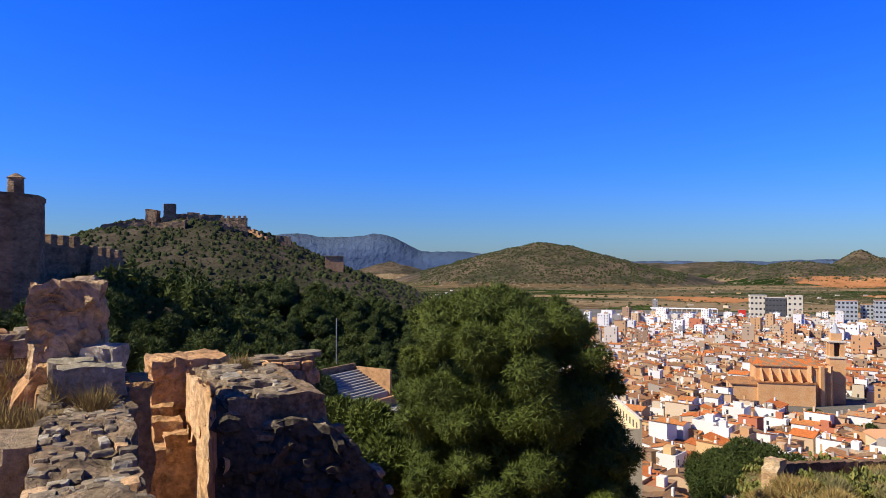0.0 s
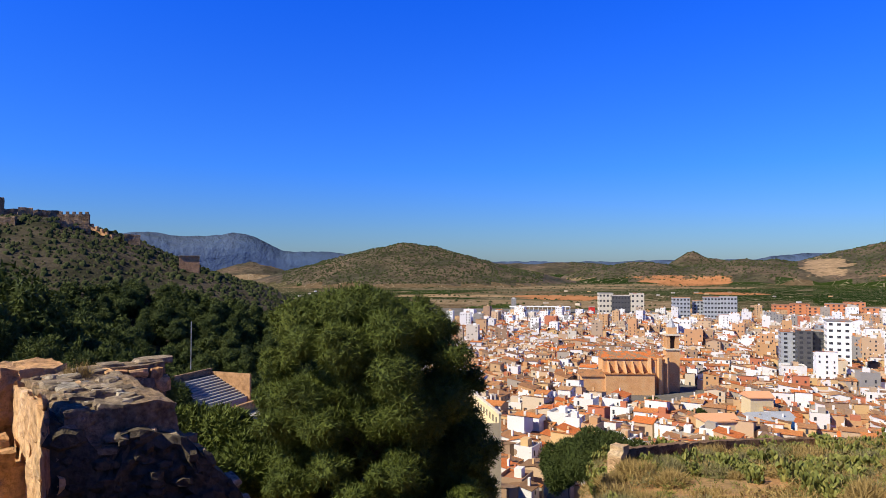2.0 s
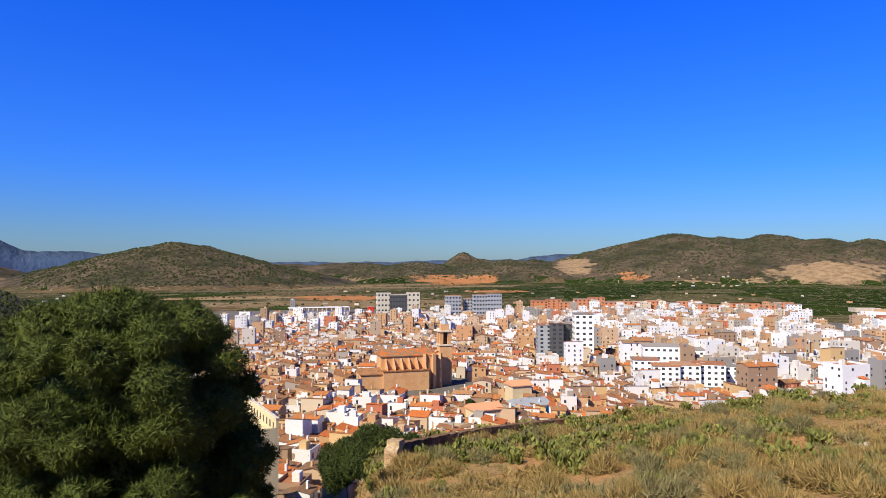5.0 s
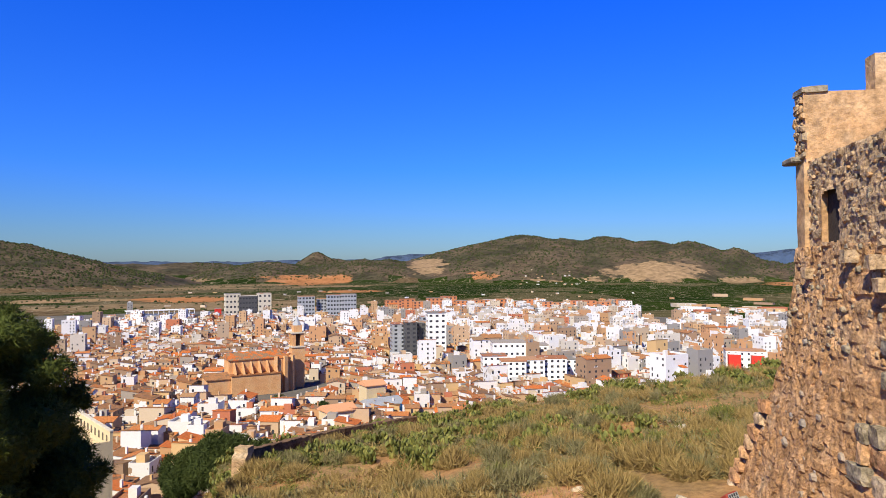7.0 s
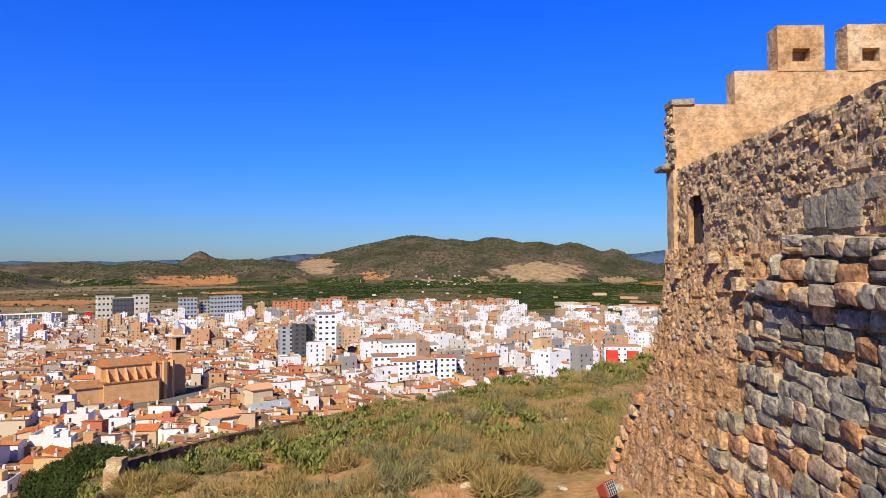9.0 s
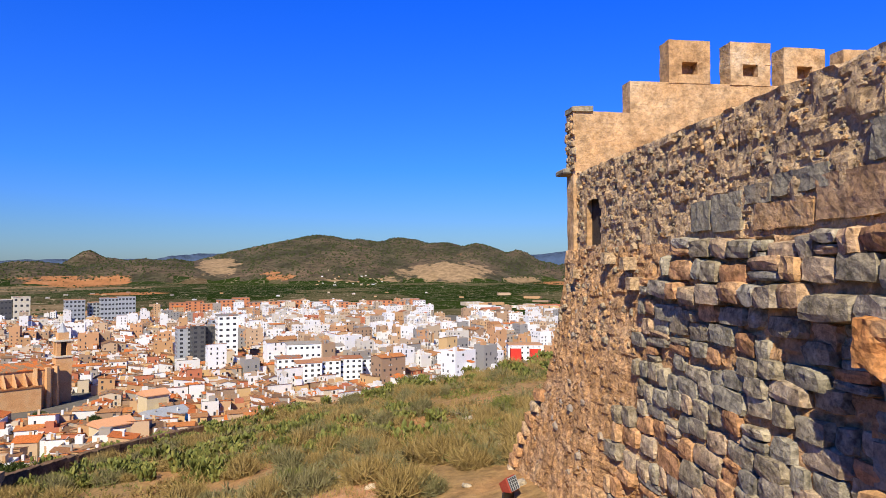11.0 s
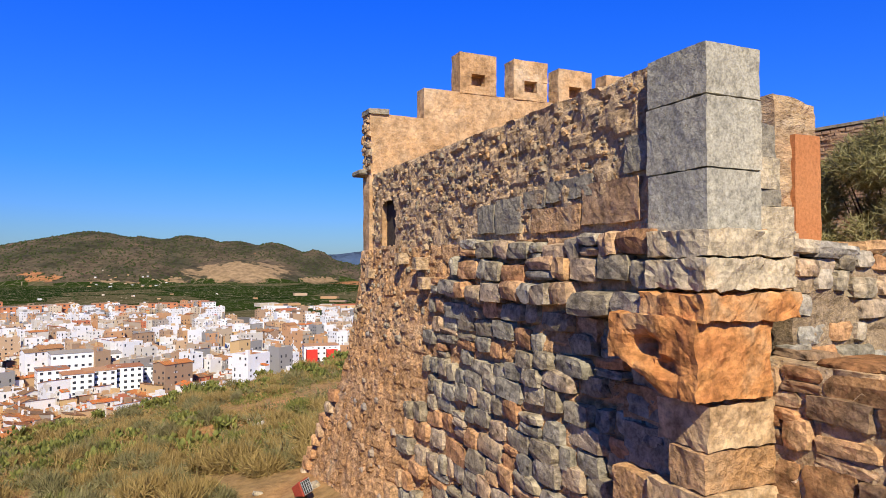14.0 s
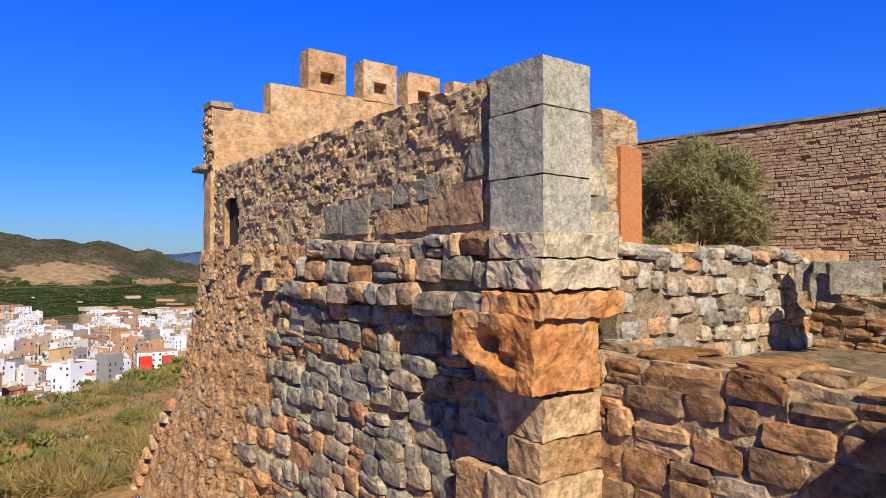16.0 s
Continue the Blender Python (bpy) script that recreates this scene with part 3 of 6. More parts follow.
# ---- town ----
def house_shape(w, d, h, style, rng):
    """Lists of (kind, vertices, faces) for one house standing on z = 0 and reaching 3 m under it."""
    out = []
    a, b = w / 2, d / 2
    if style == "gable":
        r = h + b * rng.uniform(0.2, 0.36)
        vs = [(-a, -b, -3), (a, -b, -3), (a, b, -3), (-a, b, -3), (-a, -b, h), (a, -b, h), (a, b, h), (-a, b, h), (-a, 0, r), (a, 0, r)]
        out.append(("wall", vs, [(0, 1, 5, 4), (1, 2, 6, 9, 5), (2, 3, 7, 6), (3, 0, 4, 8, 7)]))
        o, t = 0.35, 0.18
        k = (r - h) / b * o
        vs = []
        for dz in (0.02, t):
            vs += [(-a - o, -b - o, h - k + dz), (a + o, -b - o, h - k + dz), (a + o, 0, r + dz), (-a - o, 0, r + dz), (a + o, b + o, h - k + dz), (-a - o, b + o, h - k + dz)]
        out.append(("roof", vs, [(6, 7, 8, 9), (9, 8, 10, 11), (0, 3, 2, 1), (3, 5, 4, 2), (0, 1, 7, 6), (4, 5, 11, 10), (1, 2, 8, 7), (2, 4, 10, 8), (3, 0, 6, 9), (5, 3, 9, 11)]))
    elif style == "shed":
        r = h + d * rng.uniform(0.12, 0.25)
        vs = [(-a, -b, -3), (a, -b, -3), (a, b, -3), (-a, b, -3), (-a, -b, h), (a, -b, h), (a, b, r), (-a, b, r)]
        out.append(("wall", vs, [(0, 1, 5, 4), (1, 2, 6, 5), (2, 3, 7, 6), (3, 0, 4, 7)]))
        o = 0.3
        k = (r - h) / d * o
        vs = [(sx * (a + o), sy * (b + o), (h - k if sy < 0 else r + k) + dz) for dz in (0.02, 0.2) for sx, sy in ((-1, -1), (1, -1), (1, 1), (-1, 1))]
        out.append(("roof", vs, [(3, 2, 1, 0), (4, 5, 6, 7), (0, 1, 5, 4), (1, 2, 6, 5), (2, 3, 7, 6), (3, 0, 4, 7)]))
    else:
        p, t = h + 0.9, 0.25
        vs = [(sx * a, sy * b, z) for z in (-3, p) for sx, sy in ((-1, -1), (1, -1), (1, 1), (-1, 1))] + [(sx * (a - t), sy * (b - t), z) for z in (p, h) for sx, sy in ((-1, -1), (1, -1), (1, 1), (-1, 1))]
        fs = []
        for i in range(4):
            j = (i + 1) % 4
            fs += [(i, j, 4 + j, 4 + i), (4 + i, 4 + j, 8 + j, 8 + i), (8 + i, 8 + j, 12 + j, 12 + i)]
        out.append(("wall", vs, fs))
        out.append(("flat", [(sx * (a - t), sy * (b - t), h) for sx, sy in ((-1, -1), (1, -1), (1, 1), (-1, 1))], [(0, 1, 2, 3)]))
        hw, hx, hy = rng.uniform(1.2, 1.9), rng.uniform(-0.4, 0.4) * a, rng.uniform(-0.4, 0.4) * b
        vs = [(hx + sx * hw, hy + sy * hw * 0.8, z) for z in (h, h + 2.5) for sx, sy in ((-1, -1), (1, -1), (1, 1), (-1, 1))]
        out.append(("wall", vs, [(0, 1, 5, 4), (1, 2, 6, 5), (2, 3, 7, 6), (3, 0, 4, 7), (4, 5, 6, 7)]))
    if rng.random() < 0.6:  # a lower wing and a chimney
        q, e, g = rng.choice((-1, 1)), a * rng.uniform(0.35, 0.7), h * rng.uniform(0.5, 0.8)
        y0, y1 = (b, b + 3.5) if q > 0 else (-b - 3.5, -b)
        x0 = rng.uniform(-a, a - e)
        vs = [(x, y, z) for z in (-3, g) for x, y in ((x0, y0), (x0 + e, y0), (x0 + e, y1), (x0, y1))]
        out.append(("wall", vs, [(0, 1, 5, 4), (1, 2, 6, 5), (2, 3, 7, 6), (3, 0, 4, 7)]))
        dz = 0.9 * q
        vs = [(x, y, g + z + (0.5 * dz * (-1 if y == y1 else 1))) for z in (0.5, 0.7) for x, y in ((x0 - 0.2, y0), (x0 + e + 0.2, y0), (x0 + e + 0.2, y1), (x0 - 0.2, y1))]
        out.append(("roof" if rng.random() < 0.6 else "flat", vs, [(3, 2, 1, 0), (4, 5, 6, 7), (0, 1, 5, 4), (1, 2, 6, 5), (2, 3, 7, 6), (3, 0, 4, 7)]))
    cx, cy = rng.uniform(-0.7, 0.7) * a, rng.uniform(-0.6, 0.6) * b
    vs = [(cx + sx * 0.4, cy + sy * 0.3, z) for z in (h, h + 2.6) for sx, sy in ((-1, -1), (1, -1), (1, 1), (-1, 1))]
    out.append(("wall", vs, [(0, 1, 5, 4), (1, 2, 6, 5), (2, 3, 7, 6), (3, 0, 4, 7), (4, 5, 6, 7)]))
    return out


def window_places(w, d, h, rng, floors, gap=2.8, skip=0.15):
    """Middle and side of every window of a house: x, y, z, half width, half height, turned."""
    got = []
    for f in range(floors):
        z = (f + 0.55) * h / floors
        for side in range(4):
            run = w if side % 2 == 0 else d
            n = max(1, int(run / gap))
            for i in range(n):
                if rng.random() < skip:
                    continue
                s = (i + 0.5) / n * run - run / 2
                hw, hh = rng.choice(((0.4, 0.6), (0.45, 0.9), (0.6, 0.6), (0.5, 0.7)))
                got.append(((s, -d / 2), (w / 2, s), (-s, d / 2), (-w / 2, -s))[side] + (z, hw, hh, side))
    return got


def window_box(x, y, z, hw, hh, side, t=0.05):
    n = ((0, -1), (1, 0), (0, 1), (-1, 0))[side]
    u = (-n[1], n[0])
    vs = [(x + u[0] * s * hw + n[0] * q, y + u[1] * s * hw + n[1] * q, z + e * hh) for q in (-0.05, t) for s, e in ((-1, -1), (1, -1), (1, 1), (-1, 1))]
    return vs, [(4, 5, 6, 7), (0, 1, 5, 4), (1, 2, 6, 5), (2, 3, 7, 6), (3, 0, 4, 7)]


class Batch:
    """Gathers many small shapes into one mesh."""
    def __init__(self):
        self.v, self.f, self.m = [], [], []

    def add(self, vs, fs, m, place=None, turn=0.0):
        c, s = math.cos(turn), math.sin(turn)
        n = len(self.v)
        px, py, pz = place if place is not None else (0, 0, 0)
        self.v += [(px + x * c - y * s, py + x * s + y * c, pz + z) for x, y, z in vs]
        self.f += [tuple(n + i for i in f) for f in fs]
        self.m += [m] * len(fs)

    def done(self, name, mats, label, category, group=""):
        return tagged(sheet(name, self.v, self.f, mats, self.m), label, category, group, "stuff")


FREE = [(28, 385, 42), (28.5, 342, 22), (58.5, 900, 60), (63, 760, 40), (56, 700, 30), (26.6, 1180, 75), (33, 1120, 70), (40.5, 520, 38), (49.5, 415, 34), (15, 142, 38), (66.7, 535, 36), (66.6, 478, 34), (66.6, 425, 22), (53.8, 1050, 45), (19.7, 1180, 90), (61, 800, 45)]
LABELS = {"gable": "old town house with tiled gable roof and painted walls", "shed": "small town house under a sloping tiled roof", "flat": "plain town house with a flat roof terrace"}
pane_me = bpy.data.meshes.new("window")
_v, _f = window_box(0, 0, 0, 0.5, 0.5, 0)
pane_me.from_pydata(_v, [], _f)
pane_me.materials.append(M["pane"])
rng = random.Random(5)
spots = []
cell = 7.2
for i in range(-26, 184):
    for j in range(-7, 178):
        x, y = i * cell, j * cell
        turn = 1.05 + 0.4 * noise.noise(Vector((x * 0.004, y * 0.004, 9)))
        x += 6 * noise.noise(Vector((x * 0.01, y * 0.01, 1))) + rng.uniform(-1.5, 1.5)
        y += 6 * noise.noise(Vector((x * 0.01, y * 0.01, 5))) + rng.uniform(-1.5, 1.5)
        d, az = math.hypot(x, y), math.degrees(math.atan2(x, y))
        if not 10.5 < az < 79 or d < 165 or d > (1260 if az < 58 else 1000) or (az > 44 and d < 300) or (az < 17 and d > 820 + 50 * (az - 10)):
            continue
        if (i % 9 == 0 or j % 7 == 0 or rng.random() < 0.05) and rng.random() < 0.85:
            continue
        if any((x - math.sin(radians(a)) * q) ** 2 + (y - math.cos(radians(a)) * q) ** 2 < r * r for a, q, r in FREE):
            continue
        if d > 780 and rng.random() < 0.3 + 0.5 * smooth01(850, 1200, d) + 0.25 * smooth01(57, 62, az):
            continue
        spots.append((d, az, x, y, turn))
spots.sort()
many, named = Batch(), 0
for d, az, x, y, turn in spots:
    modern = smooth01(36, 50, az) * smooth01(300, 520, d) + 0.25 * smooth01(500, 900, d)
    new_part = rng.random() < modern
    if new_part and rng.random() < 0.4:
        continue
    style = "flat" if new_part and rng.random() < 0.8 else rng.choice(("gable", "gable", "shed", "shed", "shed", "flat"))
    w, dep = (rng.uniform(8, 16), rng.uniform(8, 12)) if new_part else (rng.uniform(5, 10.5), rng.uniform(5.5, 9.5))
    floors = rng.choice((2, 2, 3, 3, 4, 5, 7)) if new_part else rng.choice((1, 1, 2, 2, 2, 3))
    h = floors * rng.uniform(2.7, 3.2)
    turn2 = turn + rng.choice((0, math.pi / 2)) + rng.uniform(-0.06, 0.06)
    z = EYE + float(plain(np.array(d))) - 0.5
    shapes = house_shape(w, dep, h, style, rng)
    wins = window_places(w, dep, h, rng, floors, 3.2, 0.45)
    if named < 235 and az > 13:
        named += 1
        ob = thing("house", (x, y, z), math.degrees(turn2), LABELS[style], "house", "houses of the old town")
        for kind, vs, fs in shapes:
            name = {"wall": "wall", "roof": "roof", "flat": "roof"}[kind]
            sheet(name, vs, fs, [M[{"wall": "house_wall", "roof": "roof_tile", "flat": "flat_roof_one"}[kind]]], parent=ob)
        for wx, wy, wz, hw, hh, side in wins[:6]:
            pane = new("window", pane_me)
            pane.parent = ob
            pane.matrix_basis = pose(wx, wy, wz, 0, 0, side * 90) @ Matrix.Diagonal((hw * 2, 1, hh * 2, 1))
    else:
        for kind, vs, fs in shapes:
            many.add(vs, fs, {"wall": 1 if new_part and rng.random() < 0.6 else 0, "roof": 2, "flat": 3}[kind], (x, y, z), turn2)
        for win in wins:
            vs, fs = window_box(*win)
            many.add(vs, fs, 4, (x, y, z), turn2)
many.done("distant_houses", [M["house_walls"], M["white_walls"], M["roof_tiles"], M["flat_roof"], M["pane"]], "crowded white and ochre houses with tiled roofs across the town", "houses")


def block(name, az, d, w, dep, h, material, label, turn=None, floors=0, gap=3.2, base=None, win=(0.7, 0.75), roof="flat_roof_one", category="building"):
    """A landmark building: body, roof and its windows in rows."""
    p = ray(az, d)
    z = EYE + float(plain(np.array(float(d)))) if base is None else EYE + base
    ob = thing(name, (p.x, p.y, z), -az + 8 if turn is None else turn, label, category)
    bm = box(-w / 2, w / 2, -dep / 2, dep / 2, -3, h)
    part("wall", bm, material, ob)
    bm = box(-w / 2 - 0.3, w / 2 + 0.3, -dep / 2 - 0.3, dep / 2 + 0.3, h + 0.004, h + 0.7)
    part("roof", bm, M[roof], ob)
    if floors:
        for f in range(floors):
            for side in range(4):
                run = w if side % 2 == 0 else dep
                n = max(1, int(run / gap))
                for i in range(n):
                    s = (i + 0.5) / n * run - run / 2
                    q = ((s, -dep / 2), (w / 2, s), (-s, dep / 2), (-w / 2, -s))[side]
                    pane = new("window", pane_me)
                    pane.parent = ob
                    pane.matrix_basis = pose(q[0], q[1], (f + 0.55) * h / floors, 0, 0, side * 90) @ Matrix.Diagonal((win[0] * 2, 1, win[1] * 2, 1))
    return ob


# ---- bastion: x runs along its long face, y points out of that face, z = 0 is eye level ----
BAST = ray(98.08, 7.0)
bastion = thing("bastion", BAST, 37.25, "ruined stone bastion of mixed grey and orange masonry with merlons", "bastion")


def loop(x, z):
    return 8.95 < x < 9.85 and 0.42 < z < 1.3 + 0.16 * math.sqrt(max(0, 1 - ((x - 9.4) / 0.45) ** 2))


def rough_block(name, parent, material, x0, x1, y0, y1, z0, z1, step=0.1, amp=0.04, seed=0, label="", grain=2.4, shape=None):
    """A solid block or wall with worn, uneven faces; shape(x, y, z) may bend it first."""
    vs, fs, seen = [], [], {}
    size = (x1 - x0, y1 - y0, z1 - z0)
    low = (x0, y0, z0)
    for axis in range(3):
        u, w = (axis + 1) % 3, (axis + 2) % 3
        nu, nw = max(1, round(size[u] / step)), max(1, round(size[w] / step))
        for side in (0, 1):
            n = []
            for i in range(nu + 1):
                for j in range(nw + 1):
                    p = [0, 0, 0]
                    p[axis] = low[axis] + size[axis] * side
                    p[u] = low[u] + size[u] * i / nu
                    p[w] = low[w] + size[w] * j / nw
                    key = tuple(round(c, 5) for c in p)
                    if key in seen:
                        n.append(seen[key])
                        continue
                    seen[key] = len(vs)
                    n.append(len(vs))
                    p = Vector(p)
                    if shape:
                        p = Vector(shape(*p))
                    q = p * grain + Vector((seed, seed * 0.7, -seed))
                    d = noise.noise_vector(q) + 0.6 * noise.noise_vector(q * 2.3) + 0.35 * noise.noise_vector(q * 5.1)
                    vs.append(tuple(p + d * amp))
            for i in range(nu):
                for j in range(nw):
                    a, b = i * (nw + 1) + j, (i + 1) * (nw + 1) + j
                    q = (n[a], n[b], n[b + 1], n[a + 1])
                    fs.append(q if side else q[::-1])
    return tagged(sheet(name, vs, fs, [material], parent=parent), label)


def rubble_bits(name, parent, spread, count, size, seed, material=None):
    """Small stones bedded in a face, in one mesh: spread(rng) gives place and size factor."""
    rng = random.Random(seed)
    vs, fs = [], []
    for _ in range(count):
        x, y, z, k = spread(rng)
        s = size * k * rng.choice((0.5, 0.7, 0.9, 1.2, 1.7)) * rng.uniform(0.8, 1.2)
        a, b, c = s * rng.uniform(0.8, 1.7), s * rng.uniform(0.3, 0.6), s * rng.uniform(0.6, 1.0)
        n = len(vs)
        t = rng.uniform(-0.3, 0.3)
        for dx, dy, dz in ((-1, 0, -0.6), (-0.5, 0.1, -1), (0.6, 0, -0.9), (1, 0.1, 0), (0.7, 0, 0.8), (-0.3, 0.1, 1), (-0.9, 0, 0.4)):
            dx, dz = dx + rng.uniform(-0.2, 0.2), dz + rng.uniform(-0.2, 0.2)
            vs.append((x + a * (dx * math.cos(t) - dz * math.sin(t)), y - 0.4 * b, z + c * (dz * math.cos(t) + dx * math.sin(t))))
        for i in range(7):
            v = vs[n + i]
            vs.append((x + (v[0] - x) * 0.62, y + b * rng.uniform(0.6, 1.0), z + (v[2] - z) * 0.62))
        fs += [(n + (i + 1) % 7, n + i, n + 7 + i, n + 7 + (i + 1) % 7) for i in range(7)] + [tuple(n + 13 - i for i in range(7))]
    return tagged(sheet(name, vs, fs, [material or M["rubble_bits"]], parent=parent), kind="stuff")


def courses(parent, key, rows, rng, y_of, ends, long=(0.3, 0.62), depth=0.3, skip=0.0, tilt=3, slope=0.0):
    """Lay uneven stones course by course: rows of (z0, z1, stand-out); ends(z): from x to x."""
    pick = (lambda: key) if isinstance(key, str) else (lambda: rng.choice(key))
    for z0, z1, out in rows:
        x, xe = ends((z0 + z1) / 2)
        while x < xe - 0.1:
            w = min(rng.uniform(*long) * rng.choice((0.6, 0.8, 1, 1, 1.25)), xe - x)
            wave = 0.045 * math.sin(x * 1.7 + z0 * 5) + 0.03 * math.sin(x * 4.1 + z0 * 11) + slope * x
            h = (z1 - z0)
            parts = [(0.0, 1.0)]
            if rng.random() < 0.16 and h > 0.2:
                c = rng.uniform(0.4, 0.6)
                parts = [(0.0, c), (c, 1.0)]
            for p0, p1 in parts:
                if rng.random() < skip:
                    continue
                hh = h * (p1 - p0)
                o = out + rng.uniform(-0.03, 0.03)
                lay_stone(parent, pick(), x + w / 2, y_of(x + w / 2, z0) + o - depth / 2, z0 + h * (p0 + p1) / 2 + wave, w * rng.uniform(0.93, 1.0), depth, hh * rng.uniform(0.9, 1.02), rng, tilt)
            x += w


# ---- the bastion's faces ----
rough_slab("upper_wall", bastion, M["rubble"], 0.7, 10.9, 0.3, 2.17, 1.5, 0.045, 0.034, lambda x, z: -0.1, loop, seed=3, label="grey rubble wall face with patches of mortar")


def lower_face(x, z):
    return 0.02 - 0.26 * smooth01(2.9, 1.3, x) * smooth01(-0.5, -0.65, z) - 0.07 * smooth01(7.6, 6.4, x) + 0.05 * smooth01(0.4, -0.3, z) + 0.14 * np.clip(-z - 0.3, 0, 9) * smooth01(5.5, 9, x) + 0.03 * np.clip(-z, 0, 9)


def wall_end(z):
    return 10.95 + 2.0 * float(smooth01(-2.0, -6.0, z))


rough_slab("lower_wall", bastion, M["rubble_warm"], 0.0, 13.0, -6.5, 0.36, 0.8, 0.045, 0.034, lower_face, None, wall_end, seed=8, label="sloping rubble footing in orange mortar")
# solid dark block behind the jambs, painted as the loophole's inner shade
part("loophole_recess", box(8.75, 10.6, -1.45, -0.25, 0.3, 1.7), M["recess_shade"], bastion)
bm = bmesh.new()
add_box(bm, 8.7, 8.95, -0.24, -0.12, 0.3, 1.55)
add_box(bm, 9.85, 10.1, -0.24, -0.12, 0.3, 1.55)
add_box(bm, 8.7, 10.1, -0.24, -0.12, 0.25, 0.42)
part("loophole_jamb", bm, M["plaster"], bastion, "ochre rendered jambs of the loophole")
def upper_spot(r):
    while True:
        x, z = r.uniform(0.95, 10.8), r.uniform(0.45, 2.1)
        if not (8.8 < x < 10.0 and 0.35 < z < 1.6):
            return x, -0.1, z, 1.0 if x > 4 else 0.8


rubble_bits("upper_rubble", bastion, upper_spot, 520, 0.04, 4)
rubble_bits("corner_rubble", bastion, lambda r: (lambda x, z: (x, float(lower_face(x, z)), z, 1.0))(r.uniform(6.6, 10.9), r.uniform(-1.6, 0.35)), 130, 0.055, 5)


def footing_spot(r):
    z = r.uniform(-6, -1.0)
    x = r.uniform(6.8, wall_end(z))
    return x, float(lower_face(x, z)), z, 1.0


rubble_bits("footing_rubble", bastion, footing_spot, 110, 0.055, 6, mat("orange_rubble_stones", [(0.3, 0.2, 0.12), (0.4, 0.25, 0.14), (0.36, 0.28, 0.2), (0.24, 0.22, 0.2)], 2, 24, 0.95, 0.7, 0.02, "island", 0.75))
rng = random.Random(11)
for z0, z1, w, dpt in ((1.66, 2.17, 0.82, 0.72), (0.95, 1.65, 0.84, 0.74), (0.34, 0.94, 0.82, 0.72)):
    rough_block("corner_block", bastion, M["quoin"], 0, w, -dpt, 0.0, z0 + 0.008, z1, 0.05, 0.008, z0, "dressed grey corner block", 5)
# big flat blocks in the upper face
for x0, x1, z0, z1, key in ((3.6, 4.35, 0.47, 1.0, "stone_grey"), (4.4, 4.95, 0.5, 0.95, "stone_grey"), (1.05, 2.1, 0.5, 1.0, "facing_brown"), (2.15, 3.3, 0.45, 0.78, "rubble_warm"), (1.9, 2.9, 0.85, 1.12, "stone_grey"),
                           (0.9, 1.3, 1.05, 1.45, "stone_grey"), (2.95, 3.5, 0.8, 1.05, "stone_grey")):
    rough_block("facing_block", bastion, M[key], x0, x1, -0.25, -0.07, z0, z1, 0.07, 0.022, x0, "", 4)
for z0, z1, y, x1 in ((0.08, 0.36, 0.12, 5.3), (-0.24, 0.09, 0.15, 5.6), (-0.54, -0.25, 0.24, 6.4)):
    courses(bastion, ["stone_cool", "stone_mixed", "stone_warm"], [(z0, z1, y)], rng, lambda x, z: 0.0, lambda z: (0.62, x1), (0.35, 0.75), 0.4)
    rough_block("corner_stone", bastion, M["quoin_pale"] if z0 > -0.3 else M["stone_orange"], -0.1 - y * 0.4, 0.66, -1.02, y + 0.03, z0 + 0.015, z1 - 0.02, 0.06, 0.034, z0 + 2, "weathered corner stone", 5)
grey_rows, z = [], -0.56
while z > -2.35:
    h = rng.uniform(0.24, 0.34)
    grey_rows.append((z - h, z, 0.09))
    z -= h
courses(bastion, ["stone_cool", "stone_cool", "stone_cool", "stone_cool", "stone_warm"], grey_rows, rng, lambda x, z: float(lower_face(x, z)), lambda z: (0.7, 6.5 + 0.3 * math.sin(z * 9)), (0.36, 0.72), 0.32, 0.03)
warm_rows = []
while z > -4.4:
    h = rng.uniform(0.26, 0.36)
    warm_rows.append((z - h, z, 0.1))
    z -= h
courses(bastion, ["stone_warm", "stone_mixed", "stone_warm", "stone_cool"], warm_rows, rng, lambda x, z: float(lower_face(x, z)), lambda z: (1.0, 7.3 + 0.3 * math.sin(z * 7)), (0.38, 0.72), 0.34, 0.04)


def lump(x, y, z):
    hollow = 0.34 * math.exp(-((x - 0.52) / 0.17) ** 2 - ((z + 0.8) / 0.11) ** 2) + 0.2 * math.exp(-((x - 0.28) / 0.1) ** 2 - ((z + 0.98) / 0.08) ** 2)
    under = 0.14 * float(smooth01(-1.05, -1.3, z)) * float(smooth01(0.0, 0.6, x))
    out = 0.12 * float(smooth01(0.1, 0.4, x))
    return x, y - (under + hollow - out if y > 0 else 0), z + 0.3 * float(smooth01(-0.9, -1.3, z)) * float(smooth01(0.2, 1.0, x))


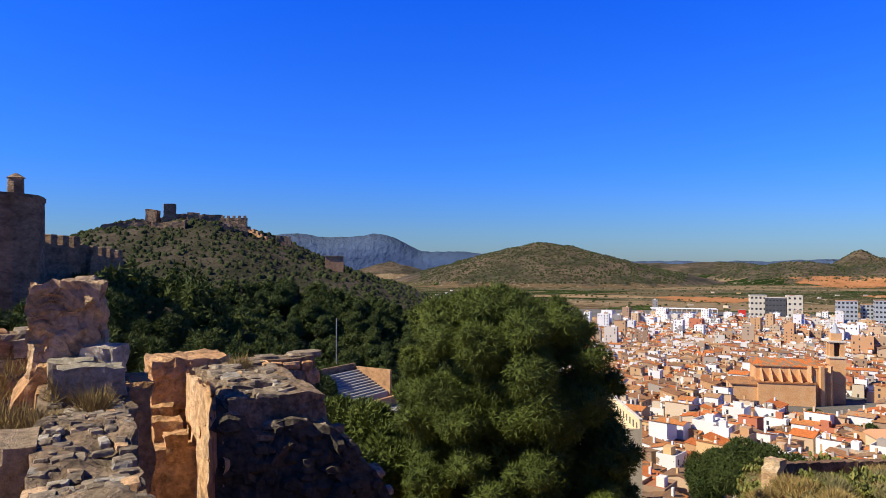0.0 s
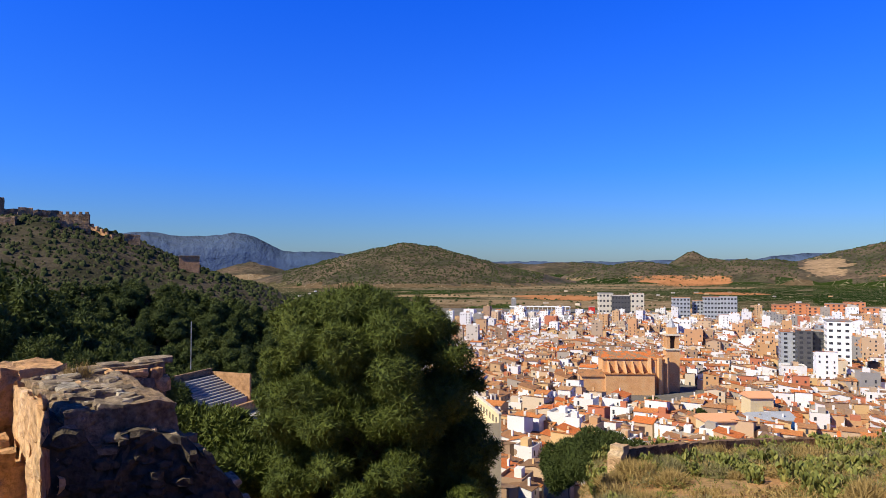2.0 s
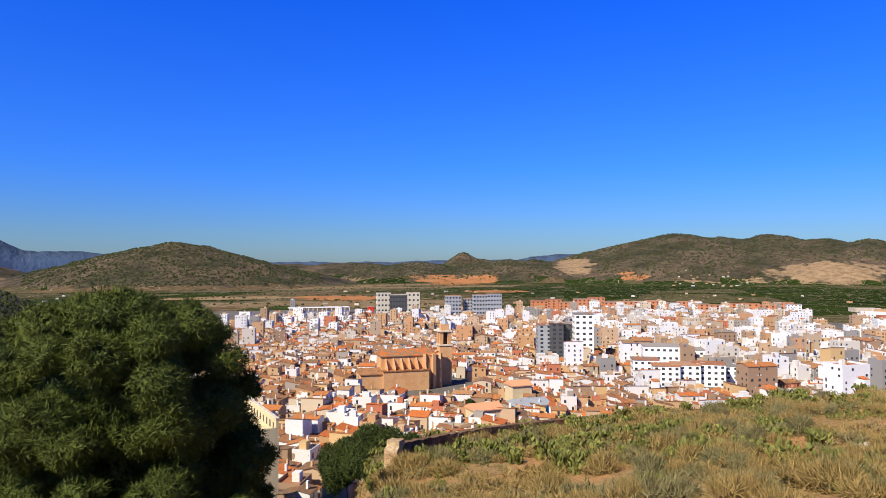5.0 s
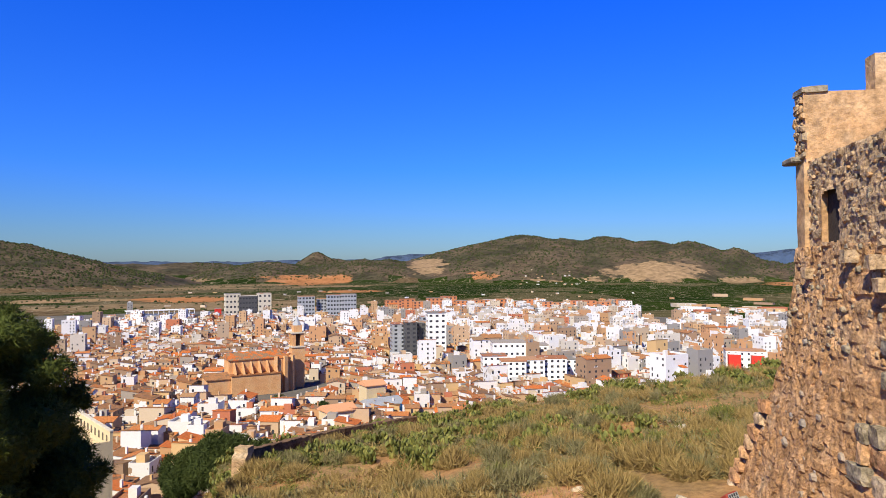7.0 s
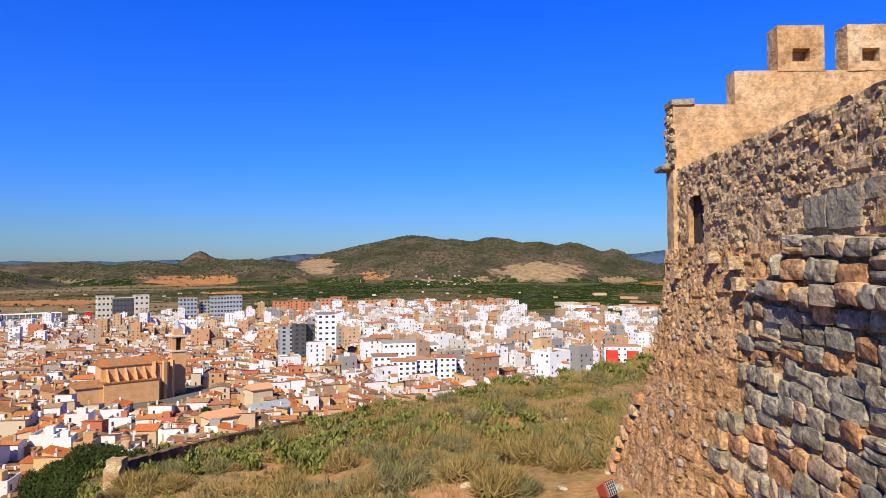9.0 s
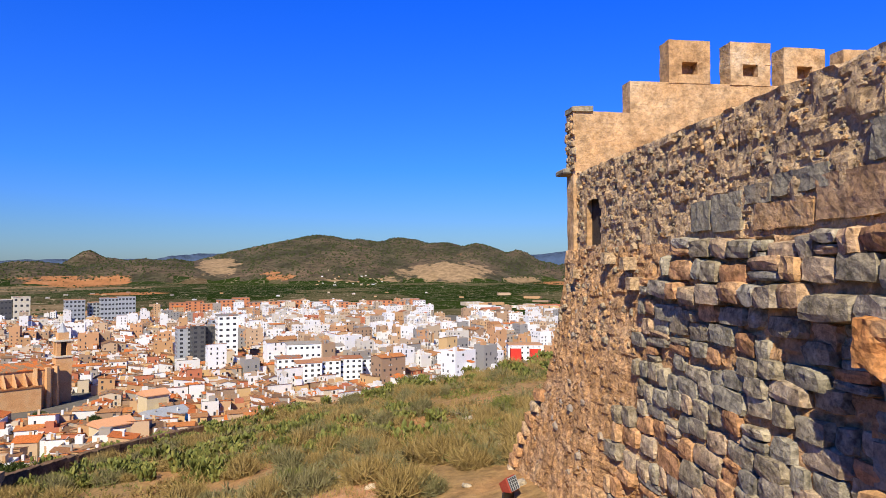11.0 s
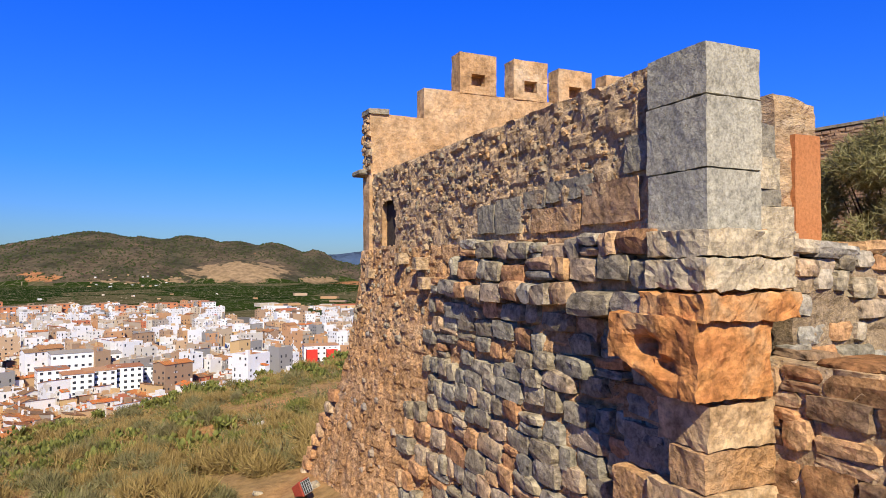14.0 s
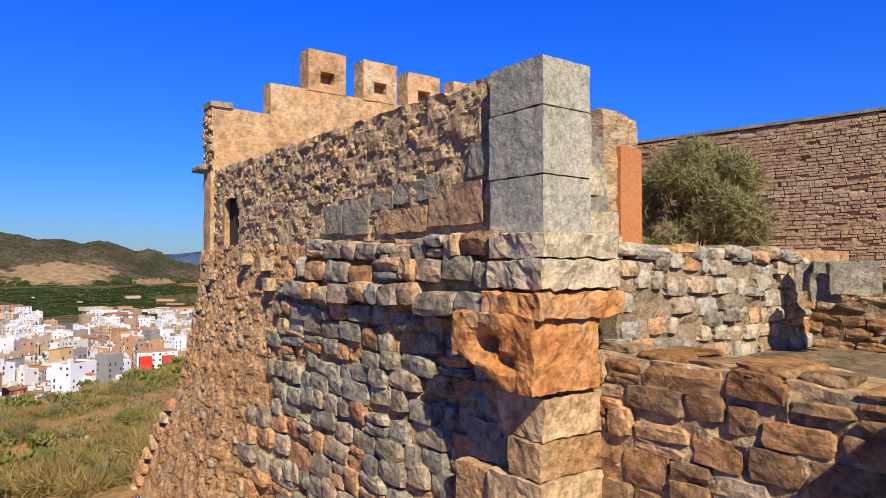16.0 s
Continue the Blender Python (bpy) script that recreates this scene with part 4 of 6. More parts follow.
rough_block("overhanging_block", bastion, M["stone_orange"], -0.12, 0.98, -0.7, 0.28, -1.26, -0.5, 0.05, 0.032, 2.2, "large orange sandstone block jutting from the corner", 3.4, lump)
for x0, x1, y0, y1, z0, z1, key in ((-0.06, 0.62, -0.9, 0.06, -1.75, -1.33, "corner_tan"), (0.6, 1.4, -0.5, -0.14, -1.72, -1.34, "rubble_warm"), (-0.04, 0.42, -0.9, 0.1, -2.15, -1.77, "rubble_warm"),
                                   (0.5, 1.35, -0.5, -0.1, -2.2, -1.75, "stone_grey"), (-0.08, 0.7, -0.9, 0.14, -2.62, -2.17, "corner_tan"), (-0.08, 0.6, -0.9, 0.2, -3.1, -2.64, "corner_tan"), (0.66, 1.3, -0.4, 0.1, -2.7, -2.22, "rubble_warm"), (-0.08, 1.0, -0.9, 0.3, -3.6, -3.12, "rubble_warm")):
    rough_block("corner_stone", bastion, M[key], x0, x1, y0, y1, z0, z1, 0.07, 0.024, x0 + z0, "weathered corner stone", 5)
# dark putlog holes and corbels on the far half, each with its stone
for x, z in ((9.9, -0.2), (7.9, 0.12), (6.95, 0.02), (6.7, -0.35)):
    rough_block("corbel", bastion, M["rubble"], x - 0.12, x + 0.12, -0.2, 0.24, z - 0.1, z + 0.12, 0.08, 0.025, x)
# jutting stones at the foot of the far edge
for k in range(9):
    z = -3.2 - 0.32 * k
    x = wall_end(z) - 0.1
    lay_stone(bastion, "stone_warm", x, float(lower_face(x, z)) - 0.1, z, rng.uniform(0.3, 0.5), 0.5, rng.uniform(0.25, 0.36), rng, 12)
# return flank with the stepped parapet and merlons (x 10.9 .. 11.4, running away along -y)
rough_block("flank_wall", bastion, M["plaster"], 10.5, 11.0, -8.5, -0.02, -6, 3.65, 0.16, 0.02, 5, "ochre rendered parapet", 2.5)
rough_block("flank_wall", bastion, M["plaster"], 10.52, 10.98, -8.5, -1.43, 3.6, 4.42, 0.14, 0.02, 6, "ochre rendered parapet", 2.5)
rubble_bits("parapet_rubble", bastion, lambda r: (10.95 - r.uniform(0, 0.5), 0.0, 2.2 + 1.4 * r.random(), 1.0), 70, 0.07, 9)
part("drip_stone", box(10.6, 11.25, -0.3, 0.2, 2.17, 2.3, 0.03), M["stone_grey"], bastion, "projecting grey drip stone")
rough_block("parapet_cap", bastion, M["stone_grey"], 10.45, 11.05, -0.5, 0.02, 3.64, 3.76, 0.1, 0.02, 3)
for s0, s1, top in ((2.41, 3.47, 5.45), (3.99, 5.04, 5.46), (5.4, 6.5, 5.38), (7.0, 8.1, 5.4)):
    mer = tagged(new("merlon"), "ochre rendered merlon with a gun slot")
    mer.parent = bastion
    mid, z0, z1 = -(s0 + s1) / 2, 4.62, 4.92
    for a, b, c, e in ((-s1, -s0, 4.4, z0), (-s1, -s0, z1, top), (-s1, mid - 0.2, z0 - 0.01, z1 + 0.01), (mid + 0.2, -s0, z0 - 0.01, z1 + 0.01)):
        rough_block("merlon_masonry", mer, M["plaster"], 10.5, 11.0, a, b, c, e, 0.12, 0.014, s0 + c, "", 3)
    rough_block("slot_back", mer, M["facing_brown"], 10.78, 10.9, mid - 0.24, mid + 0.24, z0 - 0.04, z1 + 0.04, 0.1, 0.008, s0, "", 3)
# filling behind the faces
part("core", box(0.75, 10.6, -9.0, -0.75, -6.4, 0.3), M["rubble_warm"], bastion)
# stepped stones at the right of the corner
for x0, y0, y1, z0, z1, key in ((0.05, -1.0, -0.72, 1.1, 1.45, "stone_grey"), (0.04, -1.02, -0.72, 0.78, 1.1, "quoin_pale"), (0.05, -1.05, -0.72, 0.6, 0.78, "stone_grey"), (0.02, -1.22, -0.72, 0.34, 0.6, "quoin_pale"), (0.03, -1.3, -0.72, 0.08, 0.34, "quoin_pale"), (0.02, -1.4, -0.9, -0.24, 0.07, "rubble_warm")):
    rough_block("corner_stone", bastion, M[key], x0, x0 + 0.7, y0, y1, z0, z1, 0.09, 0.025, y0 + z0, "", 3)

# ---- flank low wall, terrace wall, curtain wall at the right ----
flank = thing("low_flank_wall", BAST, 127.25, "low broken wall of pale squared stones", "wall")
# here x runs along -y of the bastion turned round, y points out to the yard
rough_slab("wall_face", flank, M["mortar"], -5.85, -1.2, -2.6, 0.06, 0.8, 0.07, 0.03, lambda x, z: -0.02, seed=14)
rng = random.Random(21)
rows, z = [], 0.1
while z > -1.9:
    h = rng.uniform(0.18, 0.27)
    rows.append((z - h, z, 0.03))
    z -= h
courses(flank, ["stone_pale", "stone_pale", "stone_warm", "stone_cool"], rows, rng, lambda x, z: 0.0, lambda z: (-5.75, -1.15), (0.25, 0.6), 0.3, 0.16)
for k in range(12):
    lay_stone(flank, rng.choice(("stone_pale", "stone_mixed")), -5.3 + 0.36 * k + rng.uniform(-0.1, 0.1), -0.2, 0.14 + 0.03 * (k % 3), rng.uniform(0.3, 0.55), 0.5, rng.uniform(0.1, 0.2), rng)


def ruin_wall(name, right, left, z1, z0, thick, key, label, course=(0.22, 0.34), long=(0.3, 0.6), proud=0.06, body="mortar", seed=1, skip=0.05, top=True, step=0.09, amp=0.035, slope=0.0):
    """A wall from its right end to its left end (heading, distance), seen from the eye; heights over the eye."""
    a, b = ray(*right), ray(*left)
    run = (b - a).length
    ob = thing(name, a, math.degrees(math.atan2(b.y - a.y, b.x - a.x)), label, "wall")
    rng = random.Random(seed)

    def tops(x):
        return z1 + slope * x + 0.05 * noise.noise(Vector((x * 1.3, seed, 0)))
    rough_slab("wall_face", ob, M[body], 0, run, z0, z1, thick, step, amp, lambda x, z: 0.0, seed=seed, top=tops)
    if key:
        z = z1 - 0.02
        rows = []
        while z > z0 + 0.2:
            h = rng.uniform(*course)
            rows.append((z - h, z, proud))
            z -= h
        courses(ob, key, rows, rng, lambda x, z: 0.0, lambda z: (rng.uniform(-0.1, 0.1), run), long, 0.28, skip, 3.5, slope)
    if top:
        x = 0.1
        while x < run:
            w = rng.uniform(0.3, 0.65)
            lay_stone(ob, (key if isinstance(key, str) else rng.choice(key)) if key else "stone_mixed", x, -thick / 2 + rng.uniform(-0.1, 0.1), tops(x) + 0.0, w, thick * rng.uniform(0.6, 1.0), rng.uniform(0.08, 0.16), rng, 5)
            x += w * 1.1
    return ob, run


ruin_wall("terrace_wall", (124, 6.35), (101.8, 7.7), -1.02, -3.6, 1.1, ["stone_red", "stone_red", "stone_red", "stone_warm"], "rough terrace wall of large reddish stones", (0.26, 0.44), (0.4, 0.9), 0.05, "rubble", 31, 0.12, slope=0.03)
ruin_wall("back_wall", (132, 11.2), (117.3, 11.9), 0.0, -2.6, 0.8, ["stone_red", "stone_warm"], "low wall of thin brownish stones", (0.09, 0.16), (0.25, 0.6), 0.04, "mortar", 33, 0.1)
curtain = thing("curtain_wall", ray(135, 17.5), math.degrees(math.atan2(ray(104.8, 20).y - ray(135, 17.5).y, ray(104.8, 20).x - ray(135, 17.5).x)), "long weathered curtain wall of small reddish stones", "wall")
run = (ray(104.8, 20) - ray(135, 17.5)).length
rough_slab("wall_face", curtain, M["wall_far"], 0, run, -1.0, 3.45, 0.8, 0.09, 0.035, seed=17)
rng = random.Random(71)
thin = Batch()
z = -0.4
while z < 3.4:
    h = rng.uniform(0.06, 0.11)
    x = 0.0
    while x < run:
        w = rng.uniform(0.14, 0.42)
        if rng.random() > 0.12 + 0.25 * noise.noise(Vector((x * 0.4, z * 0.7, 3))):
            o = 0.018 + rng.uniform(0.0, 0.012)
            e = z + 0.03 * math.sin(x * 0.9) + rng.uniform(-0.01, 0.01)
            vs = [(x + (0.012 if q else 0), y, e + r) for q, y in ((0, -0.06), (1, o)) for r in (0.006, h - 0.012)] + [(x + w - (0.02 if q else 0.008), y, e + r) for q, y in ((0, -0.06), (1, o)) for r in (0.006, h - 0.012)]
            thin.add(vs, [(2, 3, 7, 6), (0, 1, 3, 2), (5, 4, 6, 7), (1, 5, 7, 3), (4, 0, 2, 6)], 0)
        x += w
    z += h
thin_stones = sheet("wall_stones", thin.v, thin.f, [mat("reddish_stones", [(0.3, 0.2, 0.13), (0.38, 0.25, 0.155), (0.44, 0.32, 0.205), (0.4, 0.33, 0.24)], 0.6, 20, 0.95, 0.9, 0.03, "island", 0.35, mott=0.4)], parent=curtain)
tagged(thin_stones, kind="stuff")
part("wall_cap", box(0, run, -0.8, 0.05, 3.47, 3.54), M["stone_grey"], curtain)
pier = thing("gate_pier", ray(105.8, 12.3), 127.25, "stone pier with an orange rendered side", "pier")
rough_slab("pier_face", pier, M["wall_far"], 0.0, 0.9, -1.5, 2.62, 0.7, 0.09, 0.03, seed=19, top=lambda x: 2.55 + 0.14 * x)
rough_block("rendered_pier", pier, M["plaster_orange"], -0.02, 0.55, -0.3, 0.06, -1.0, 2.05, 0.15, 0.008, 4, "smooth orange render")
yard = thing("upper_yard", BAST, 37.25, "raised dry earth yard behind the low walls", "terrace")
rough_block("earth", yard, M["hillside"], 0.45, 14.0, -6.6, -1.4, -4.0, -0.12, 0.5, 0.05, 3, "", 0.8)
rough_block("earth", yard, M["hillside"], -9.0, 14.0, -22.0, -6.62, -4.0, -0.1, 0.6, 0.05, 4, "", 0.8)
rough_block("lower_earth", yard, M["ruin_top"], -6.0, -0.02, -6.0, -1.05, -4.0, -1.2, 0.3, 0.05, 5, "", 0.8)
for az, d, s in ((118.2, 10.9, 0.42), (119.6, 10.8, 0.5), (121.2, 10.6, 0.45), (122.4, 12.5, 0.55), (115.6, 11.3, 0.38), (119.0, 10.3, 0.36), (120.5, 10.2, 0.45)):
    p = ray(az, d, -0.08 if s > 0.4 else -0.2)
    ob = rough_block("fallen_block", None, M["stone_grey"], -s * 0.5, s * 0.5, -s * 0.34, s * 0.34, -0.26, s * 0.3, 0.07, 0.025, az, "squared grey block lying on the low wall", 3)
    tagged(ob, category="stone", group="fallen blocks")
    ob.matrix_world = Matrix.Translation(p) @ Matrix.Rotation(radians(-az + 8), 4, "Z")

# ---- ruined walls at the left ----
near_wall = thing("ruined_wall", ray(-27.2, 5.3), 27.9 + 90, "ruined rubble wall with broken top and loose stones", "wall")
rough_block("wall_body", near_wall, M["ruin_top"], -3.6, 2.6, -0.3, 0.3, -5.0, -1.25, 0.05, 0.06, 3, "", 2.2, lambda x, y, z: (x, y * (1 + 0.25 * (x > 1.5)), z + 0.06 * math.sin(x * 3)))
rng = random.Random(41)
for k in range(210):
    x, y = rng.uniform(-3.4, 2.5), rng.uniform(-0.28, 0.28)
    lay_stone(near_wall, rng.choice(("stone_dirty", "stone_dirty", "stone_dirty", "stone_mixed")), x, y, -1.25 + 0.06 * math.sin(x * 3), rng.uniform(0.05, 0.2), rng.uniform(0.04, 0.14), rng.uniform(0.03, 0.07), rng, 8)
rough_block("cap_stone", near_wall, M["stone_grey"], 1.9, 2.35, -0.32, 0.26, -1.24, -0.98, 0.08, 0.04, 6, "pale broken cap stone", 3)
rough_block("cap_stone", near_wall, M["stone_grey"], 2.38, 2.7, -0.05, 0.34, -1.24, -0.96, 0.08, 0.04, 8, "grey broken cap stone", 3)
pillar = thing("ruined_pillar", ray(-28.6, 8.35), 28.6, "stump of a rubble pillar in eroded orange stone", "pillar")
rough_block("pillar_body", pillar, M["rubble"], -0.36, 0.34, -0.32, 0.32, -2.6, -0.2, 0.05, 0.09, 5, "", 3.2)
rough_block("pillar_foot", pillar, M["rubble_warm"], -0.5, 0.42, -0.45, 0.4, -2.6, -1.0, 0.08, 0.07, 6, "", 2.2, lambda x, y, z: (x * (1 - 0.35 * float(smooth01(-1.4, -1.0, z))), y, z))
rubble_bits("pillar_stones", pillar, lambda r: (r.uniform(-0.3, 0.3), -0.3, r.uniform(-1.2, -0.3), 1.0), 40, 0.07, 22)
ob = rough_block("boulder", None, M["stone_pale"], -0.16, 0.17, -0.16, 0.16, -0.16, 0.15, 0.06, 0.045, 4, "pale boulder resting on the broken wall", 4)
tagged(ob, category="stone")
ob.matrix_world = Matrix.Translation(ray(-26.3, 8.0, -1.0))
rough_block("ledge_stone", near_wall, M["rubble_warm"], 2.3, 3.3, -0.6, 0.42, -3.0, -1.22, 0.09, 0.05, 12, "", 2.5)

room = thing("ruined_room", ray(-20.3, 10.6), math.degrees(math.atan2(5.9 - 9.94, -1.5 + 3.68)), "roofless ruined room with thick rubble walls", "ruin")
# x runs along the lit face towards the eye, y to the right behind it
rough_block("side_wall", room, M["ruin_top"], -0.1, 2.72, 0.03, 1.15, -6.0, -1.5, 0.07, 0.06, 7, "thick rubble wall, its face in orange render", 2.2)
rubble_bits("face_stones", room, lambda r: (r.uniform(0, 2.7), -0.02, r.uniform(-2.8, -1.55), 1.0), 160, 0.08, 15, M["plaster"])
for k in range(70):
    lay_stone(room, rng.choice(("stone_dirty", "stone_dirty", "stone_mixed")), rng.uniform(0.1, 2.7), rng.uniform(0.1, 1.05), -1.5 - 0.02 * k / 70, rng.uniform(0.1, 0.34), rng.uniform(0.1, 0.3), rng.uniform(0.06, 0.13), rng, 12)
rough_block("rendered_face", room, M["plaster"], -0.05, 2.66, -0.05, 0.06, -4.0, -1.58, 0.06, 0.03, 17, "eroded orange render on the room wall", 3.5)
rough_block("end_block", room, M["rubble_warm"], -1.3, -0.25, -0.5, 0.6, -3.2, -1.42, 0.08, 0.06, 9, "stub of rubble wall", 4)
for x, y, s in ((-0.3, -0.45, 0.5), (0.3, -0.35, 0.38), (-0.9, -0.8, 0.55), (0.8, -0.3, 0.25), (-0.2, -0.9, 0.3)):
    rough_block("fallen_stone", room, M["rubble_warm"], x - s / 2, x + s / 2, y - s / 2, y + s / 2, -2.6, -2.42 + s * 0.75, 0.09, 0.05, x + y, "", 3)
floor_z = part("room_floor", box(-3.5, 0.9, -3.2, 0.1, -5.9, -2.42), M["rubble_warm"], room)
ruin_wall("ruined_back_wall", (-10.6, 12.0), (-17.6, 11.6), -1.58, -5.5, 0.6, ["stone_dirty", "stone_dirty", "stone_warm"], "ruined back wall of dark coursed rubble", seed=44, slope=-0.03, body="ruin_top")
end_a, end_b = ray(-1.2, 8.3), ray(-18.2, 7.85)
front = thing("ruined_front_wall", end_a, math.degrees(math.atan2(end_b.y - end_a.y, end_b.x - end_a.x)), "broken rubble wall falling away in steps", "wall")
front_run = (end_b - end_a).length


def front_top(x):
    s = 1 - x / front_run
    return float(np.interp(s, [0, 0.18, 0.26, 0.4, 0.55, 0.75, 1.0], [-1.5, -1.92, -1.76, -1.76, -1.95, -2.5, -3.5])) + 0.05 * noise.noise(Vector((x * 4, 1, 2)))


# face towards the eye: near-black colour stands in for its shade
rough_slab("wall_face", front, M["stone_shaded"], 0, front_run, -7.0, -1.5, 0.5, 0.08, 0.06, lambda x, z: 0.0, seed=51, top=front_top)
rubble_bits("wall_stones", front, lambda r: (lambda x: (x, 0.0, r.uniform(-5, front_top(x)), 1.0))(r.uniform(0.1, front_run)), 200, 0.07, 52, M["stone_shaded"])
for k in range(130):
    x = rng.uniform(0.0, front_run)
    back = rng.uniform(0.0, 0.7)
    lay_stone(front, rng.choice(("stone_dirty", "stone_dirty", "stone_mixed")), x, -0.12 - back, front_top(x) - 0.03 - 0.4 * back, rng.uniform(0.1, 0.32), rng.uniform(0.1, 0.3), rng.uniform(0.05, 0.12), rng, 14)
ruin_wall("ruined_side_wall", (-30.4, 12.5), (-44, 12.5), -1.08, -4.5, 0.7, ["stone_dirty", "stone_red"], "dark ruined wall of reddish stone", body="ruin_top", seed=46)
ruin_wall("brick_wall", (-30.3, 5.3), (-48, 5.6), -1.2, -4.5, 0.6, ["stone_red"], "shaded wall of large red stones", (0.3, 0.42), (0.45, 0.8), seed=47, top=False)
tuft_lobes = [(tuple(ray(a, d, h)), (r, r, r * 0.6)) for a, d, h, r in ((-28.9, 7.3, -1.15, 0.16), (-27.6, 7.5, -1.12, 0.2), (-31.6, 6.6, -1.3, 0.26), (-33.0, 6.9, -1.3, 0.3), (-30.3, 6.4, -1.28, 0.14), (-26.9, 6.9, -1.2, 0.14), (-16.6, 10.4, -1.45, 0.2), (-32.4, 9.5, -1.3, 0.4))]
# the rampart walk under the tripod and an added shade wall beside it
ramp_walk = thing("rampart_walk", ray(0, 0, -1.6), 0, "stone rampart walk under the tripod, out of view", "rampart")
rough_block("walk_body", ramp_walk, M["rubble_warm"], -1.4, 1.4, -6.0, 1.0, -3.6, 0.0, 0.25, 0.03, 5, "", 1.5)
# out of view, added so that its shadow falls on the terrace wall
side = thing("rampart_side_wall", ray(137, 4.4, 0.3), -46, "unseen rough wall added to shade the terrace wall", "wall")
rough_block("wall_body", side, M["rubble_warm"], -0.25, 4.5, -0.55, 0.0, -4.5, 0.0, 0.2, 0.04, 6, "", 1.5)

# ---- plants ----
def tufts(lobes, count, blade, width, seed, spread=0.5, blades=5, hollow=0.55, up=0.25, facing=0.35, lie=0.0):
    """Triangles of foliage over a crown of lobes (centre, radii): needle or leaf tufts, denser at the outside, with gaps between lobes."""
    rs = np.random.RandomState(seed)
    area = np.array([r[0] * r[1] + r[1] * r[2] + r[0] * r[2] for _, r in lobes])
    pick = rs.choice(len(lobes), count, p=area / area.sum())
    cen = np.array([c for c, _ in lobes])[pick]
    rad = np.array([r for _, r in lobes])[pick]
    way = rs.normal(size=(count, 3))
    way /= np.linalg.norm(way, axis=1)[:, None]
    deep = hollow + (1 - hollow) * rs.rand(count) ** 0.45 + rs.normal(size=count) * 0.04
    base = cen + way * rad * deep[:, None]
    base = np.repeat(base, blades, axis=0)
    out = np.repeat(way, blades, axis=0) * 0.45 + rs.normal(size=(count * blades, 3)) * spread * 1.6
    radial = np.repeat(way, blades, axis=0)
    out -= lie * radial * np.sum(out * radial, axis=1)[:, None]
    out[:, 2] += up
    out /= np.linalg.norm(out, axis=1)[:, None]
    side = np.cross(out, np.repeat(way, blades, axis=0) + rs.normal(size=out.shape) * facing)
    side /= np.linalg.norm(side, axis=1)[:, None]
    size = blade * (0.6 + 0.8 * rs.rand(len(out)))[:, None]
    v = np.stack([base + side * width, base - side * width, base + out * size], axis=1).reshape(-1, 3)
    f = np.arange(len(v)).reshape(-1, 3)
    return v, f


def clumps(name, parent, material, lobes, seed, scale=0.7, rough=0.4):
    """Dense knots of foliage inside the tufts: one uneven lump for each lobe."""
    vs, fs = [], []
    bm = bmesh.new()
    bmesh.ops.create_icosphere(bm, subdivisions=2, radius=1.0)
    ball = [v.co.copy() for v in bm.verts]
    tris = [tuple(v.index for v in f.verts) for f in bm.faces]
    bm.free()
    for k, (c, r) in enumerate(lobes):
        n = len(vs)
        for p in ball:
            q = 1 + rough * noise.noise(p * 1.8 + Vector((k * 3.1, seed, 0))) + rough * 0.7 * noise.noise(p * 4.5 + Vector((k, seed * 2, 3)))
            vs.append((c[0] + p.x * r[0] * scale * q, c[1] + p.y * r[1] * scale * q, c[2] + p.z * r[2] * scale * q))
        fs += [tuple(n + i for i in t) for t in tris]
    return sheet(name, vs, fs, [material], parent=parent)


def foliage(name, parent, material, *args, **kw):
    v, f = tufts(*args, **kw)
    return sheet(name, v.tolist(), f.tolist(), [material], parent=parent)


def limb(bm, a, b, r0, r1, seg=7):
    a, b = Vector(a), Vector(b)
    q = (b - a).to_track_quat("Z", "Y")
    rings = []
    for p, r in ((a, r0), ((a + b) / 2 + Vector((0.05, -0.04, 0)) * (b - a).length, (r0 + r1) / 2), (b, r1)):
        rings.append([bm.verts.new(p + q @ Vector((math.cos(t) * r, math.sin(t) * r, 0))) for t in np.linspace(0, 2 * math.pi, seg, endpoint=False)])
    for u, w in zip(rings, rings[1:]):
        for i in range(seg):
            bm.faces.new((u[i], u[(i + 1) % seg], w[(i + 1) % seg], w[i]))


# the big pine below the walls
p = ray(6.0, 25.5)
foot = ground_at(p.x, p.y) - EYE
pine = thing("pine_tree", (p.x, p.y, EYE + foot), -6, "large green pine with dense rounded crown", "tree")
rng = random.Random(3)
lobes, core = [], []
top = -0.95 - foot


def crown_at(z):
    """Middle and half width of the pine's crown, z under the eye."""
    return (float(np.interp(-z, [0.9, 1.1, 2.0, 2.9, 4.0, 5.0, 6.3, 8.8, 11], [0, -0.2, -0.75, -0.35, -0.25, -0.15, 0.0, 0.3, 0.3])),
            float(np.interp(-z, [0.9, 1.1, 2.0, 2.9, 4.0, 5.0, 6.3, 8.8, 11], [0.5, 1.35, 2.45, 3.6, 3.85, 3.9, 4.05, 4.2, 3.6])))


z = -1.5
while z > foot + 0.4:
    mid, wide = crown_at(z)
    n = max(3, int(2 * math.pi * wide / 2.2))
    off = rng.uniform(0, 6.28)
    for k in range(n):
        t = off + 2 * math.pi * (k + rng.uniform(-0.3, 0.3)) / n
        r = rng.uniform(0.55, 1.15)
        reach = max(0.1, wide - 0.85 * r + rng.choice((-1.5, -0.7, -0.1, 0.1, 0.2)))
        lobes.append(((mid + reach * math.cos(t), reach * math.sin(t), z - foot + rng.uniform(-0.4, 0.4)), (r, r, r * rng.uniform(0.7, 0.95))))
    core.append(((mid, 0, z - foot), (wide * 0.5, wide * 0.5, 0.7)))
    z -= 1.05
